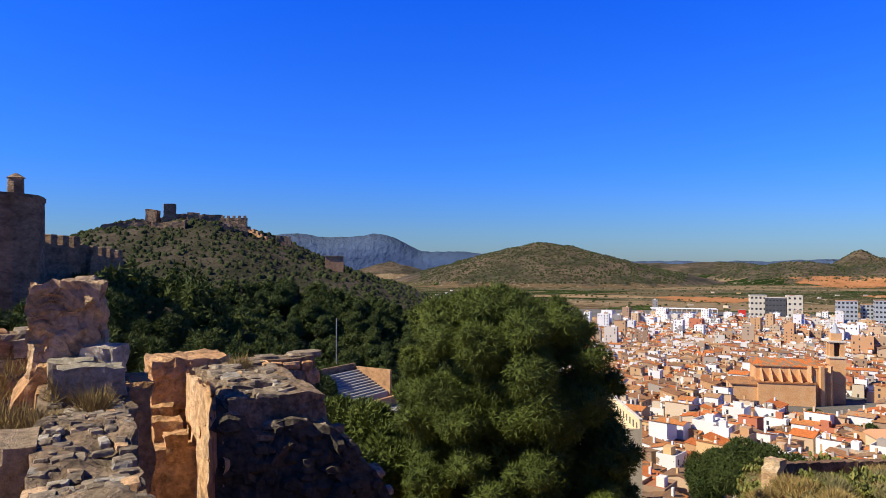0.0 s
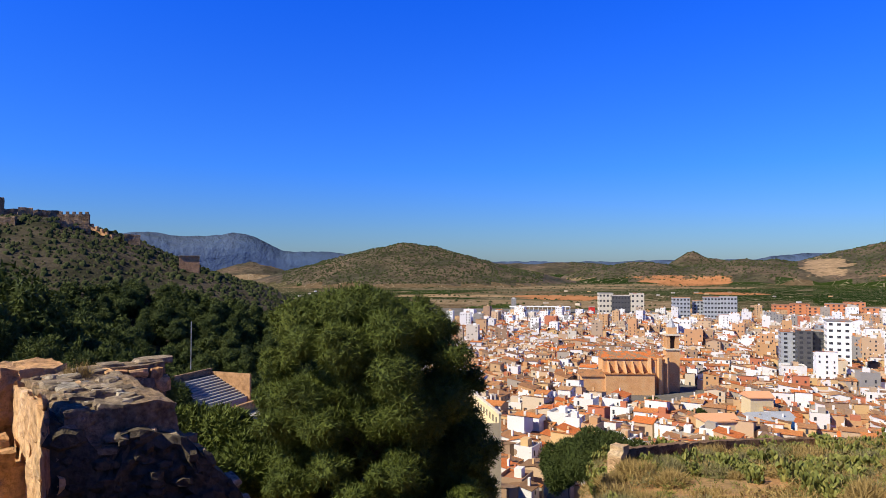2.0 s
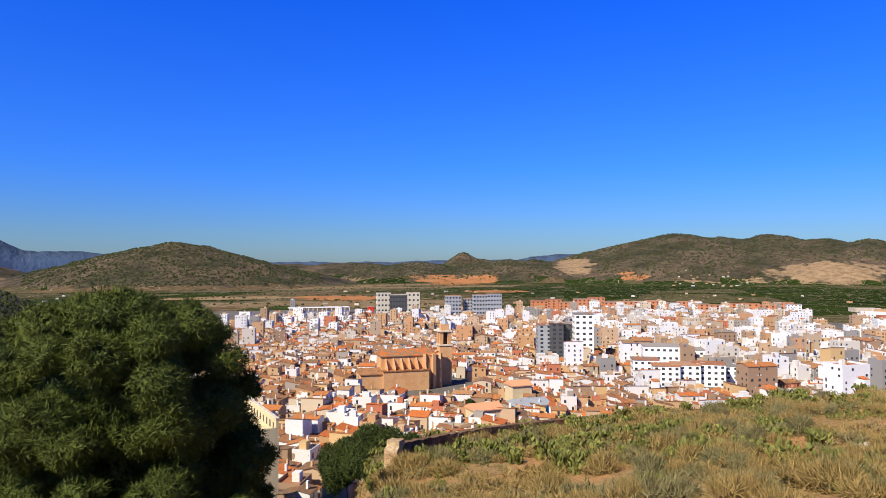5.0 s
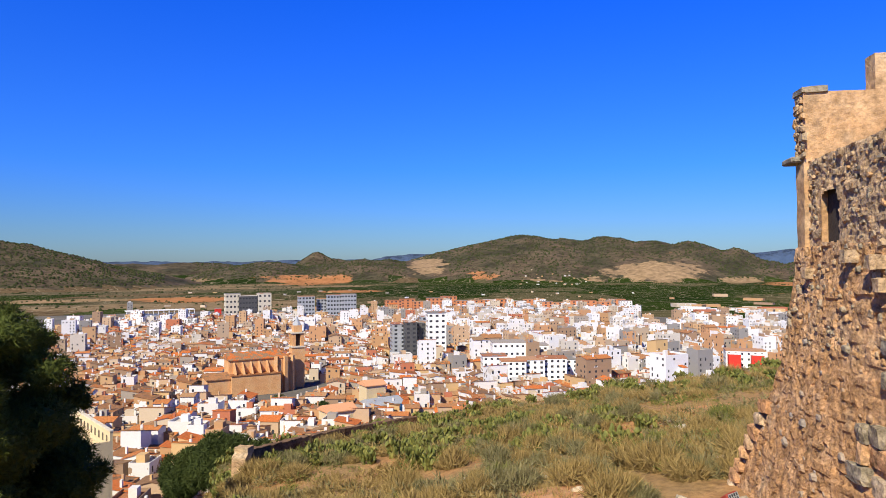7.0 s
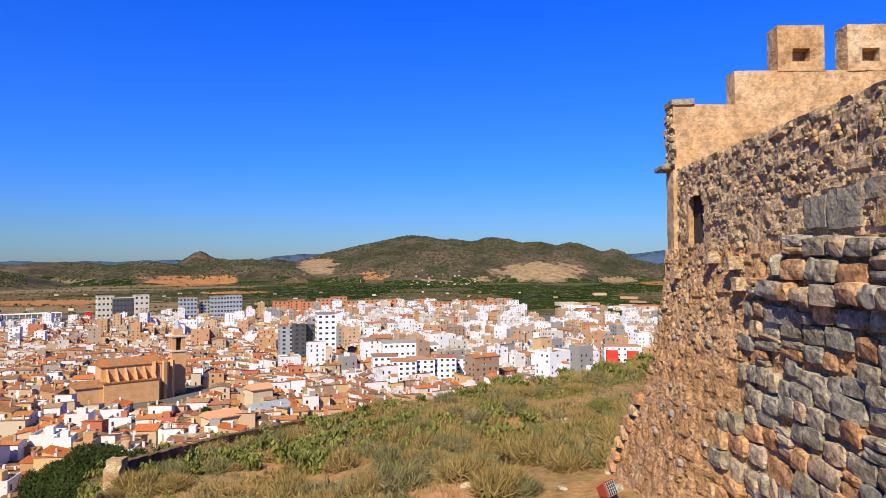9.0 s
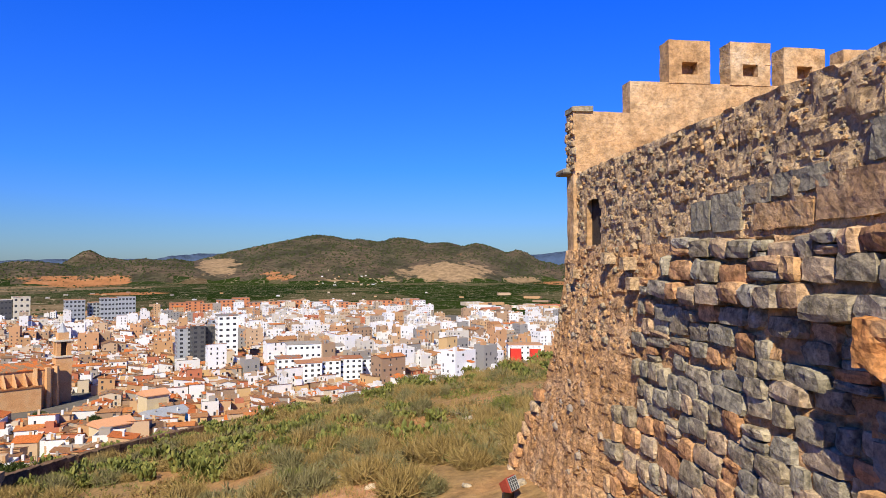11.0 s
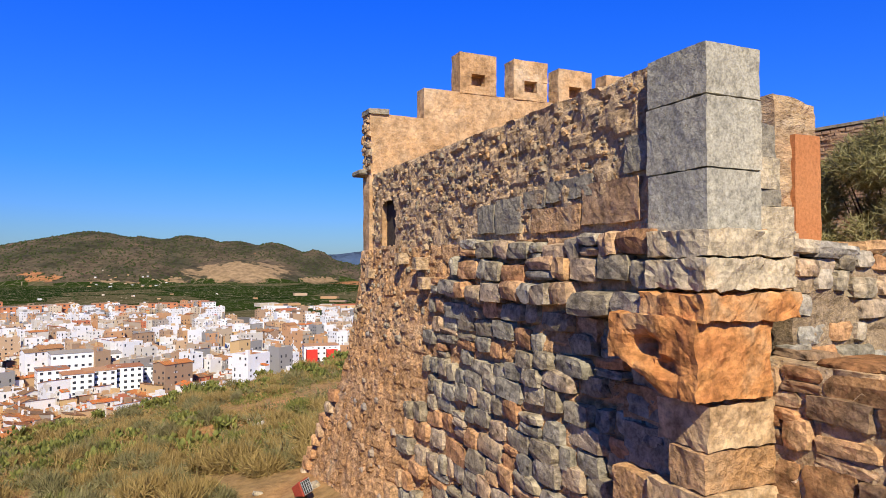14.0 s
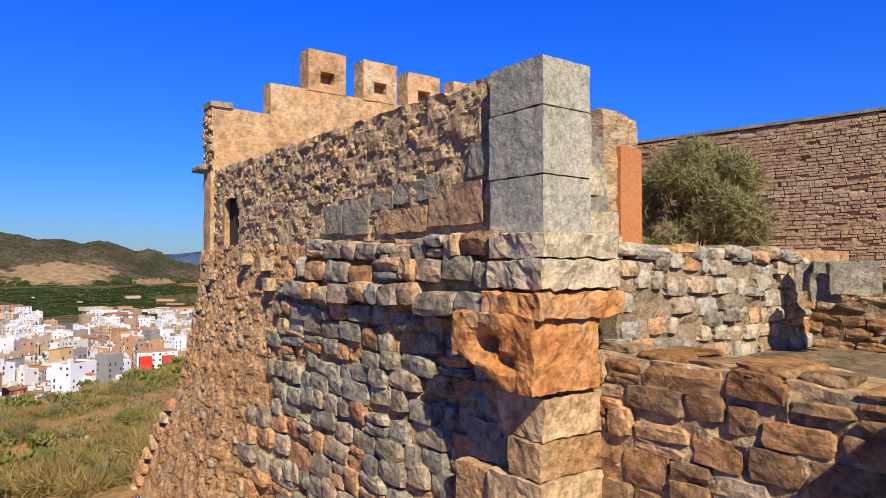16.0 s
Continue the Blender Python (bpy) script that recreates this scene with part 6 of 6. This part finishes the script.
# lit: wall lengths whose sunlit look comes from the orange colour
stone, lit = M["castle_stone"], M["castle_sunlit_orange"]
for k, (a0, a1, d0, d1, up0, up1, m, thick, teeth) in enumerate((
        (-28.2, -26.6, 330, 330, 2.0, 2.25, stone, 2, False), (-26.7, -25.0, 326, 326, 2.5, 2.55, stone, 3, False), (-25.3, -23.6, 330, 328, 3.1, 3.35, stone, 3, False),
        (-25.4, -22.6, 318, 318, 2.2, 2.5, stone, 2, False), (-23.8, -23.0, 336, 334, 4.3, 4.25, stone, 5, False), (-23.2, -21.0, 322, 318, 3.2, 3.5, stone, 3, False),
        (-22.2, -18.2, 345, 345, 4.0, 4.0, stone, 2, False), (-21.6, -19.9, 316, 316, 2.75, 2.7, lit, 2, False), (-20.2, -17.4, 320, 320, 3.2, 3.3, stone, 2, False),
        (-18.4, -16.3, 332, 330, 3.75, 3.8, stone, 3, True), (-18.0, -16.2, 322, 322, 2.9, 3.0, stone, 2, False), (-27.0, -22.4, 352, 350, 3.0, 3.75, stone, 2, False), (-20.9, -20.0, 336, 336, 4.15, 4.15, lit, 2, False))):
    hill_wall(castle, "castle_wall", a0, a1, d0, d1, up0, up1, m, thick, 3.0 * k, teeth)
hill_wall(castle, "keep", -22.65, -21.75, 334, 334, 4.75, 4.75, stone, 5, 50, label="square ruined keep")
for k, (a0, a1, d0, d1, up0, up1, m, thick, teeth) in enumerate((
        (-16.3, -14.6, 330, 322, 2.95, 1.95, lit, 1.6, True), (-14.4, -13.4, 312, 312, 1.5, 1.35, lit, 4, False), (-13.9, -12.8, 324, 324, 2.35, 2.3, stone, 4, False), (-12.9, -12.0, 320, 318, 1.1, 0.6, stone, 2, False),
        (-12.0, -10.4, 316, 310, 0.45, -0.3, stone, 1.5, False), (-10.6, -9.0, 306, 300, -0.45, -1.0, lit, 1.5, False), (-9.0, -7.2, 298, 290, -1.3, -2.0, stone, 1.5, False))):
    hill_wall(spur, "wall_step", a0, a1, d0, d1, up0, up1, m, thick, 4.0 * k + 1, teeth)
tower = thing("stone_tower", ray(-34.0, 90, 0), 20, "tall weathered stone tower with a small turret", "tower")
bm = bmesh.new()
ret = bmesh.ops.create_cone(bm, cap_ends=True, segments=10, radius1=5.6, radius2=5.2, depth=22, matrix=Matrix.Translation((0, 0, -3.3)))
part("tower_shaft", bm, M["castle_stone"], tower)
part("tower_rim", (lambda b: (bmesh.ops.create_cone(b, cap_ends=True, segments=10, radius1=5.35, radius2=5.35, depth=0.5, matrix=Matrix.Translation((0, 0, 7.3))), b)[1])(bmesh.new()), M["castle_stone"], tower)
part("turret", (lambda b: (bmesh.ops.create_cone(b, cap_ends=True, segments=8, radius1=0.85, radius2=0.8, depth=2.2, matrix=Matrix.Translation((2.7, -1.5, 8.5))), b)[1])(bmesh.new()), M["castle_stone"], tower)
part("turret_roof", (lambda b: (bmesh.ops.create_cone(b, cap_ends=True, segments=8, radius1=1.0, radius2=0.15, depth=0.5, matrix=Matrix.Translation((2.7, -1.5, 9.8))), b)[1])(bmesh.new()), M["castle_stone"], tower)
cren = thing("crenellated_wall", ray(-28, 105, 0), 0, "long dark crenellated wall running down the slope", "wall")
for k, (a0, a1, d0, d1, up0, up1) in enumerate(((-31.5, -28.0, 94, 104, 1.55, 1.35), (-27.9, -25.6, 103, 112, 0.75, 0.4))):
    hill_wall(cren, "wall_step", a0, a1, d0, d1, up0, up1, stone, 1.0, 7 * k, True)

# ---- theatre among the trees ----
theatre = thing("ancient_theatre", ray(-9.1, 143, -29.4), 59, "open-air theatre stand with pale grey seating tiers", "theatre")
for k in range(11):
    part("seating_tier", box(0.3 * k, 19, 0.85 * k, 0.85 * k + 0.83, -7, 0.42 * k, 0.05), M["theatre"], theatre)
part("end_wall", box(19.02, 19.6, -0.6, 10, -8, 4.9), M["castle_sunlit_orange"], theatre)
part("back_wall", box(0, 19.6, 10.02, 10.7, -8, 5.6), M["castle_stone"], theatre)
part("stage_wall", box(2, 21, -3.6, -2.9, -8, -0.4), M["castle_sunlit_orange"], theatre)
part("lower_tier", box(6, 21, -7.5, -4.2, -8, -2.4, 0.05), M["theatre"], theatre)
path = thing("hill_path", ray(-9.3, 190), 0, "short pale flight of steps through the pines", "path")
for k in range(9):
    q = ray(-9.6 + 0.14 * k, 182 - 2.6 * k)
    g = ground_at(q.x, q.y)
    w = part("step", box(-1.3, 1.3, -1.4, 1.4, -2, 0.9), M["theatre"], path)
    w.matrix_parent_inverse = path.matrix_world.inverted()
    w.matrix_basis = pose(q.x, q.y, g, 0, 0, 8)
for az, d, w, h, key in ((-18.2, 215, 9, 2.0, "castle_stone"), (-15.6, 190, 10, 2.5, "castle_stone"), (-17.4, 196, 2.4, 2.0, "white"), (-9.2, 300, 8, 3.5, "castle_sunlit_orange")):
    q = ray(az, d)
    ob = thing("slope_hut", (q.x, q.y, ground_at(q.x, q.y) + 2.5), -az, "small flat-roofed hut among the pines", "hut")
    part("wall", box(-w / 2, w / 2, -2, 2, -4, h), M[key], ob)
    part("roof", box(-w / 2 - 0.4, w / 2 + 0.4, -2.4, 2.4, h + 0.004, h + 0.35), M["theatre"], ob)
mast = thing("radio_mast", ray(-9.0, 165, -24), 0, "thin grey lattice mast above the trees", "mast")
part("pole", box(-0.08, 0.08, -0.08, 0.08, 0, 11), M["grey_metal"], mast)

# ---- cream building below the pine ----
a, b = ray(16.45, 130), ray(13.2, 163)
turn = math.degrees(math.atan2(b.y - a.y, b.x - a.x))
cream = thing("cream_building", (a.x, a.y, EYE - 28.6), turn, "long cream rendered building with a row of small windows", "building")
L = (b - a).length
part("wall", box(0.4, L, 0.5, 14, -45, -3.2), M["yellow_render"], cream)
part("side_wall", box(0.0, L, 0.0, 0.45, -45, 0), M["yellow_render"], cream)
part("end_wall", box(-0.02, 0.4, 0.46, 14, -45, -1.6), M["yellow_render"], cream)
part("coping", box(-0.1, L + 0.1, -0.1, 0.55, 0.004, 0.25), M["concrete"], cream)
for k in range(13):
    part("window", box(1.5 + k * 2.4, 2.3 + k * 2.4, 0.44, 0.5, -2.2, -0.9), M["pane"], cream)

# ---- parapet wall at the edge of the slope ----
edge = thing("parapet_wall", ray(26.1, 36), 0, "low brown stone parapet along the slope's edge", "wall")
for k in range(22):
    t = k / 21
    az, d = 26.3 + 17.5 * t, 36 + 12.5 * t
    q, q2 = ray(az, d), ray(az + 17.5 / 21, d + 12.5 / 21)
    h = -(9.45 + 1.05 * t)
    length = (q2 - q).length
    ob = rough_block("wall_length", edge, M["parapet_brown"], -0.05, length + 0.05, -0.2, 0.2, -4.0, 0.0, 0.3, 0.05, k, "", 1.5)
    ob.matrix_parent_inverse = edge.matrix_world.inverted()
    ob.matrix_basis = pose(q.x, q.y, EYE + h, 0, 0, math.degrees(math.atan2(q2.y - q.y, q2.x - q.x)))
post = rough_block("wall_end_pier", edge, M["wall_far"], -0.3, 0.3, -0.4, 0.35, -4.0, 0.3, 0.15, 0.035, 3, "broken reddish end pier", 1.6, lambda x, y, z: (x + (0.25 if z > 0 else 0), y, z))
q = ray(25.9, 35.2)
post.matrix_parent_inverse = edge.matrix_world.inverted()
post.matrix_basis = pose(q.x, q.y, EYE - 9.35, 0, 0, 35)

# ---- floodlight on the slope ----
q = on_slope(65.2, 15.4)
lamp = thing("floodlight", (q.x, q.y, ground_at(q.x, q.y) + 0.36), -5, "rust-red floodlight with a wire grille on the ground", "floodlight")
bm = box(-0.2, 0.2, -0.14, 0.14, -0.17, 0.17, 0.02)
for v in bm.verts:
    if v.co.y > 0:
        v.co.x *= 0.65
        v.co.z *= 0.65
bmesh.ops.rotate(bm, verts=bm.verts, cent=(0, 0, 0), matrix=Matrix.Rotation(radians(-25), 3, "X"))
part("housing", bm, M["lamp_red"], lamp)
part("glass", (lambda b: (bmesh.ops.rotate(b, verts=b.verts, cent=(0, 0, 0), matrix=Matrix.Rotation(radians(-25), 3, "X")), b)[1])(box(-0.17, 0.17, -0.15, -0.142, -0.14, 0.14)), M["pane"], lamp)
for k in range(5):
    for flat in (0, 1):
        o = -0.14 + 0.07 * k
        b = box(o * 1.2 - 0.005, o * 1.2 + 0.005, -0.165, -0.155, -0.15, 0.15) if flat else box(-0.18, 0.18, -0.165, -0.155, o - 0.005, o + 0.005)
        bmesh.ops.rotate(b, verts=b.verts, cent=(0, 0, 0), matrix=Matrix.Rotation(radians(-25), 3, "X"))
        part("grille_bar", b, M["grey_metal"], lamp)
part("bracket", box(-0.24, 0.24, -0.02, 0.02, -0.4, -0.12), M["metal_dark"], lamp)

# ---- church ----
church = thing("church", ray(27.6, 388, -71), -27.6 + 14, "large brick church with buttressed apse and tiled roof", "church")


def gable_roof(x0, x1, y0, y1, z, rise, over=0.6):
    bm = bmesh.new()
    ym = (y0 + y1) / 2
    lo = [bm.verts.new((x, y, z + dz)) for dz in (0, 0.4) for x, y in ((x0 - over, y0 - over), (x1 + over, y0 - over), (x1 + over, y1 + over), (x0 - over, y1 + over))]
    hi = [bm.verts.new((x, ym, z + rise + dz)) for dz in (0, 0.4) for x in (x0 - over, x1 + over)]
    for f in ((4, 5), (5, 6), (6, 7), (7, 4)):
        bm.faces.new((lo[f[0] - 4], lo[f[1] - 4], lo[f[1]], lo[f[0]]))
    bm.faces.new((lo[4], lo[5], hi[3], hi[2]))
    bm.faces.new((lo[6], lo[7], hi[2], hi[3]))
    bm.faces.new((lo[5], lo[6], hi[3]))
    bm.faces.new((lo[7], lo[4], hi[2]))
    bm.faces.new((lo[3], lo[2], lo[1], lo[0]))
    return bm


part("nave", box(-20, 8, -7, 7, -4, 20), M["brick_church"], church)
part("nave_roof", gable_roof(-20, 8, -7, 7, 20.01, 3.2), M["roof_tile"], church)
part("side_aisle", box(-20, 6, -13, -7.01, -4, 12.5), M["brick_church"], church)
part("aisle_roof", box(-20.3, 6.3, -13.4, -7.01, 12.51, 13.1), M["roof_tile"], church)
part("low_chapel", box(-32, -20.01, -11, 5, -4, 11), M["brick_church"], church)
part("chapel_roof", gable_roof(-32, -20.2, -11, 5, 11.01, 2.5), M["roof_tile"], church)
bm = bmesh.new()
bmesh.ops.create_cone(bm, cap_ends=True, segments=10, radius1=7.4, radius2=7.4, depth=24, matrix=Matrix.Translation((8, -1, 8)))
part("apse", bm, M["brick_church"], church)
bm = bmesh.new()
bmesh.ops.create_cone(bm, cap_ends=True, segments=10, radius1=7.9, radius2=0.4, depth=2.6, matrix=Matrix.Translation((8, -1, 21.4)))
part("apse_roof", bm, M["roof_tile"], church)
for k in range(7):
    t = radians(-150 + k * 36)
    w = part("buttress", box(-0.9, 0.9, -1.3, 1.3, -4, 21), M["brick_church"], church)
    w.matrix_basis = pose(8 + 8.0 * math.cos(t), -1 + 8.0 * math.sin(t), 0, 0, 0, math.degrees(t) + 90)
    t += radians(18)
    w = part("window", box(-0.8, 0.8, -0.15, 0.15, 6, 16), M["yellow_render"], church)
    w.matrix_basis = pose(8 + 7.1 * math.cos(t), -1 + 7.1 * math.sin(t), 0, 0, 0, math.degrees(t) + 90)
for k in range(6):
    x = -18 + 4.4 * k
    bm = bmesh.new()
    vs = [bm.verts.new(c) for c in ((x, -7.02, 13.2), (x, -12.8, 13.2), (x, -7.02, 19.2), (x + 0.8, -7.02, 13.2), (x + 0.8, -12.8, 13.2), (x + 0.8, -7.02, 19.2))]
    for f in ((0, 1, 2), (5, 4, 3), (1, 4, 5, 2), (0, 3, 4, 1), (0, 2, 5, 3)):
        bm.faces.new([vs[i] for i in f])
    part("flying_buttress", bm, M["brick_church"], church)
bell = thing("bell_tower", ray(30.25, 398, -71), -30 + 14, "slender brick bell tower with arched belfry", "tower")
part("shaft", box(-3.6, 3.6, -3.6, 3.6, -4, 24), M["brick_church"], bell)
part("cornice", box(-4.1, 4.1, -4.1, 4.1, 24.01, 24.8), M["concrete"], bell)
for sx in (-1, 1):
    for sy in (-1, 1):
        part("belfry_pier", box(min(sx * 1.4, sx * 3.4), max(sx * 1.4, sx * 3.4), min(sy * 1.4, sy * 3.4), max(sy * 1.4, sy * 3.4), 24.81, 32), M["brick_church"], bell)
# solid dark core painted as shade between the belfry piers
part("belfry_core", box(-1.5, 1.5, -1.5, 1.5, 24.81, 32), M["recess_shade"], bell)
part("upper_cornice", box(-4.0, 4.0, -4.0, 4.0, 32.01, 32.8), M["concrete"], bell)
part("upper_stage", box(-2.4, 2.4, -2.4, 2.4, 32.81, 36.5), M["brick_church"], bell)
bm = bmesh.new()
bmesh.ops.create_cone(bm, cap_ends=True, segments=8, radius1=2.5, radius2=0.2, depth=5, matrix=Matrix.Translation((0, 0, 39.02)))
part("spire", bm, M["grey_metal"], bell)

# ---- landmark blocks of the town ----
M["dark_face"] = mat("dark_balconies", [(0.06, 0.06, 0.065), (0.1, 0.1, 0.1)], 0.3, 3, 0.6, 0, 0)
block("apartment_block", 25.1, 1180, 24, 18, 35, M["concrete"], "cream apartment block with rows of windows", floors=4, gap=6, win=(1.6, 1.6))
block("apartment_block", 26.3, 1178, 30, 16, 31, M["dark_face"], "apartment block with dark balconies", floors=4, gap=5, win=(1.4, 1.0))
block("apartment_block", 27.6, 1182, 22, 18, 35, M["concrete"], "cream apartment block with rows of windows", floors=4, gap=6, win=(1.6, 1.6))
for az, d, w, h in ((31.0, 1125, 26, 31), (32.4, 1140, 20, 26), (33.3, 1120, 24, 33), (34.5, 1118, 24, 34)):
    block("glass_block", az, d, w, 16, h, M["grey_metal"], "grey glazed office block", floors=5, gap=4.5, win=(1.5, 1.4))
for az, d, w, h, key in ((38.7, 530, 11, 28, "grey_metal"), (39.7, 520, 9, 30, "dark_face"), (40.5, 528, 9, 29, "dark_face"), (41.9, 515, 14, 37, "white"), (41.1, 545, 10, 33, "grey_metal")):
    block("tower_block", az, d, w, 14, h, M[key], "tall apartment tower, white and dark balconies", floors=9, gap=4, win=(1.1, 0.8))
for az, d, w, h, dep in ((46.8, 425, 15, 14, 12), (48.4, 415, 15, 12, 12), (49.9, 420, 16, 12.5, 12), (51.6, 425, 18, 13, 12), (48.0, 455, 22, 20, 14), (50.3, 470, 16, 17, 14), (53.0, 440, 12, 11, 12)):
    block("white_apartment_block", az, d, w, dep, h, M["white"], "white apartment block with small dark windows", floors=4, gap=3.6, win=(0.8, 0.7))
rng = random.Random(15)
for k in range(17):
    az = 38.3 + k * 1.17
    block("brick_apartment_block", az, 1215 + 40 * math.sin(k * 2.1), rng.uniform(22, 30), 16, rng.uniform(19, 26) - 0.35 * k, M["orange_flats"], "orange brick apartment block", floors=4, gap=7, win=(1.5, 1.2))
block("long_hall", 53.7, 1050, 72, 24, 9, M["yellow_render"], "long yellow hall with a pale roof", floors=1, gap=8, win=(2, 1.2), roof="white")
block("white_tower_block", 57.7, 1150, 20, 16, 22, M["white"], "white tower block by the groves", floors=6, gap=5, win=(1, 1))
block("white_office", 66.6, 532, 26, 14, 12, M["white"], "white office building with red corner panels", floors=3, gap=4)
for az in (65.9, 67.55):
    q = ray(az, 515, -66)
    ob = thing("red_panel_block", (q.x, q.y, EYE - 75.5), -az + 8, "bright red cubic block of a white building", "building")
    part("wall", box(-4, 4, -3, 3, 0, 12.5), M["red_paint"], ob)
    part("roof", box(-4.1, 4.1, -3.1, 3.1, 12.504, 12.8), M["white"], ob)
q = block("red_block", 24.0, 1120, 9, 9, 14, M["red_paint"], "red cubic building at the town's edge")
hall = thing("framed_stand", ray(19.7, 1180, -83), -12, "long pale framed sports stand beyond the town", "stand")
part("deck", box(-52, 52, -10, 10, 0, 5), M["grey_metal"], hall)
part("canopy", box(-52, 52, -11, 12, 11, 11.8), M["white"], hall)
for k in range(14):
    part("post", box(-51 + 7.8 * k, -50.2 + 7.8 * k, -10.5, -9.7, 5, 11), M["white"], hall)
tarp = block("tarped_house", 27.4, 195, 5, 4, 6, M["white"], "small white house with a blue tarpaulin")
part("tarpaulin", box(-2.2, 2.2, -2.3, -2.05, 2, 5.6), M["blue_tarp"], tarp)
ware = thing("warehouse", ray(37.3, 300, -67), -37 + 30, "warehouse with a grey gable roof and blue wall", "building")
part("wall", box(-8, 8, -6, 6, -3, 6), M["blue_tarp"], ware)
part("roof", gable_roof(-8, 8, -6, 6, 6.01, 2.2), M["grey_metal"], ware)
for az, d, w, h, key in ((33.6, 270, 12, 9, "roof_tile"), (36.5, 330, 10, 8, "roof_tile")):
    ob = thing("villa", ray(az, d, -66), -az + 25, "pale house with a bright orange tiled roof", "house")
    part("wall", box(-w / 2, w / 2, -4.5, 4.5, -3, h), M["yellow_render"], ob)
    part("roof", gable_roof(-w / 2, w / 2, -4.5, 4.5, h + 0.01, 2.0), M["orange_flats"], ob)
# farmhouses and villas among the groves and on the foot of the ridge
rng = random.Random(33)
farms = Batch()
while len(farms.f) < 5 * 110:
    az, d = rng.choice(((rng.uniform(48.5, 55), rng.uniform(2900, 3500)), (rng.uniform(20, 70), rng.uniform(1400, 2300)), (rng.uniform(-6, 6), rng.uniform(1500, 2300)), (rng.uniform(62, 76), rng.uniform(1080, 1500))))
    q = ray(az, d)
    w, dep, h = rng.uniform(5, 10), rng.uniform(4, 7), rng.uniform(2.5, 4.5)
    if az > 62:
        w, dep, h = rng.uniform(15, 40), rng.uniform(12, 25), rng.uniform(4, 7)
    vs = [(sx * w, sy * dep, z) for z in (-4, h) for sx, sy in ((-1, -1), (1, -1), (1, 1), (-1, 1))]
    farms.add([(x * 0.6, y * 0.6, z) for x, y, z in vs], [(0, 1, 5, 4), (1, 2, 6, 5), (2, 3, 7, 6), (3, 0, 4, 7), (4, 5, 6, 7)], 0, (q.x, q.y, ground_at(q.x, q.y)), radians(-az + rng.uniform(-30, 30)))
farms.done("distant_farmhouses", [M["house_walls"]], "scattered white farmhouses and sheds among the groves", "houses")
# clumps of town trees
for az, d, w, hh, sd in ((60.2, 800, 10, 11, 1), (61.6, 800, 12, 12, 2), (63.2, 805, 11, 11, 3), (59.2, 810, 7, 9, 4), (32.2, 300, 5, 7, 5), (28.8, 330, 4, 6, 6), (41.3, 500, 5, 9, 7)):
    bush("town_tree", az, d, float(plain(np.array(float(d)))), w, hh, "dark green tree between the houses", "needles_far", sd, 1800, 1.0, "tree")
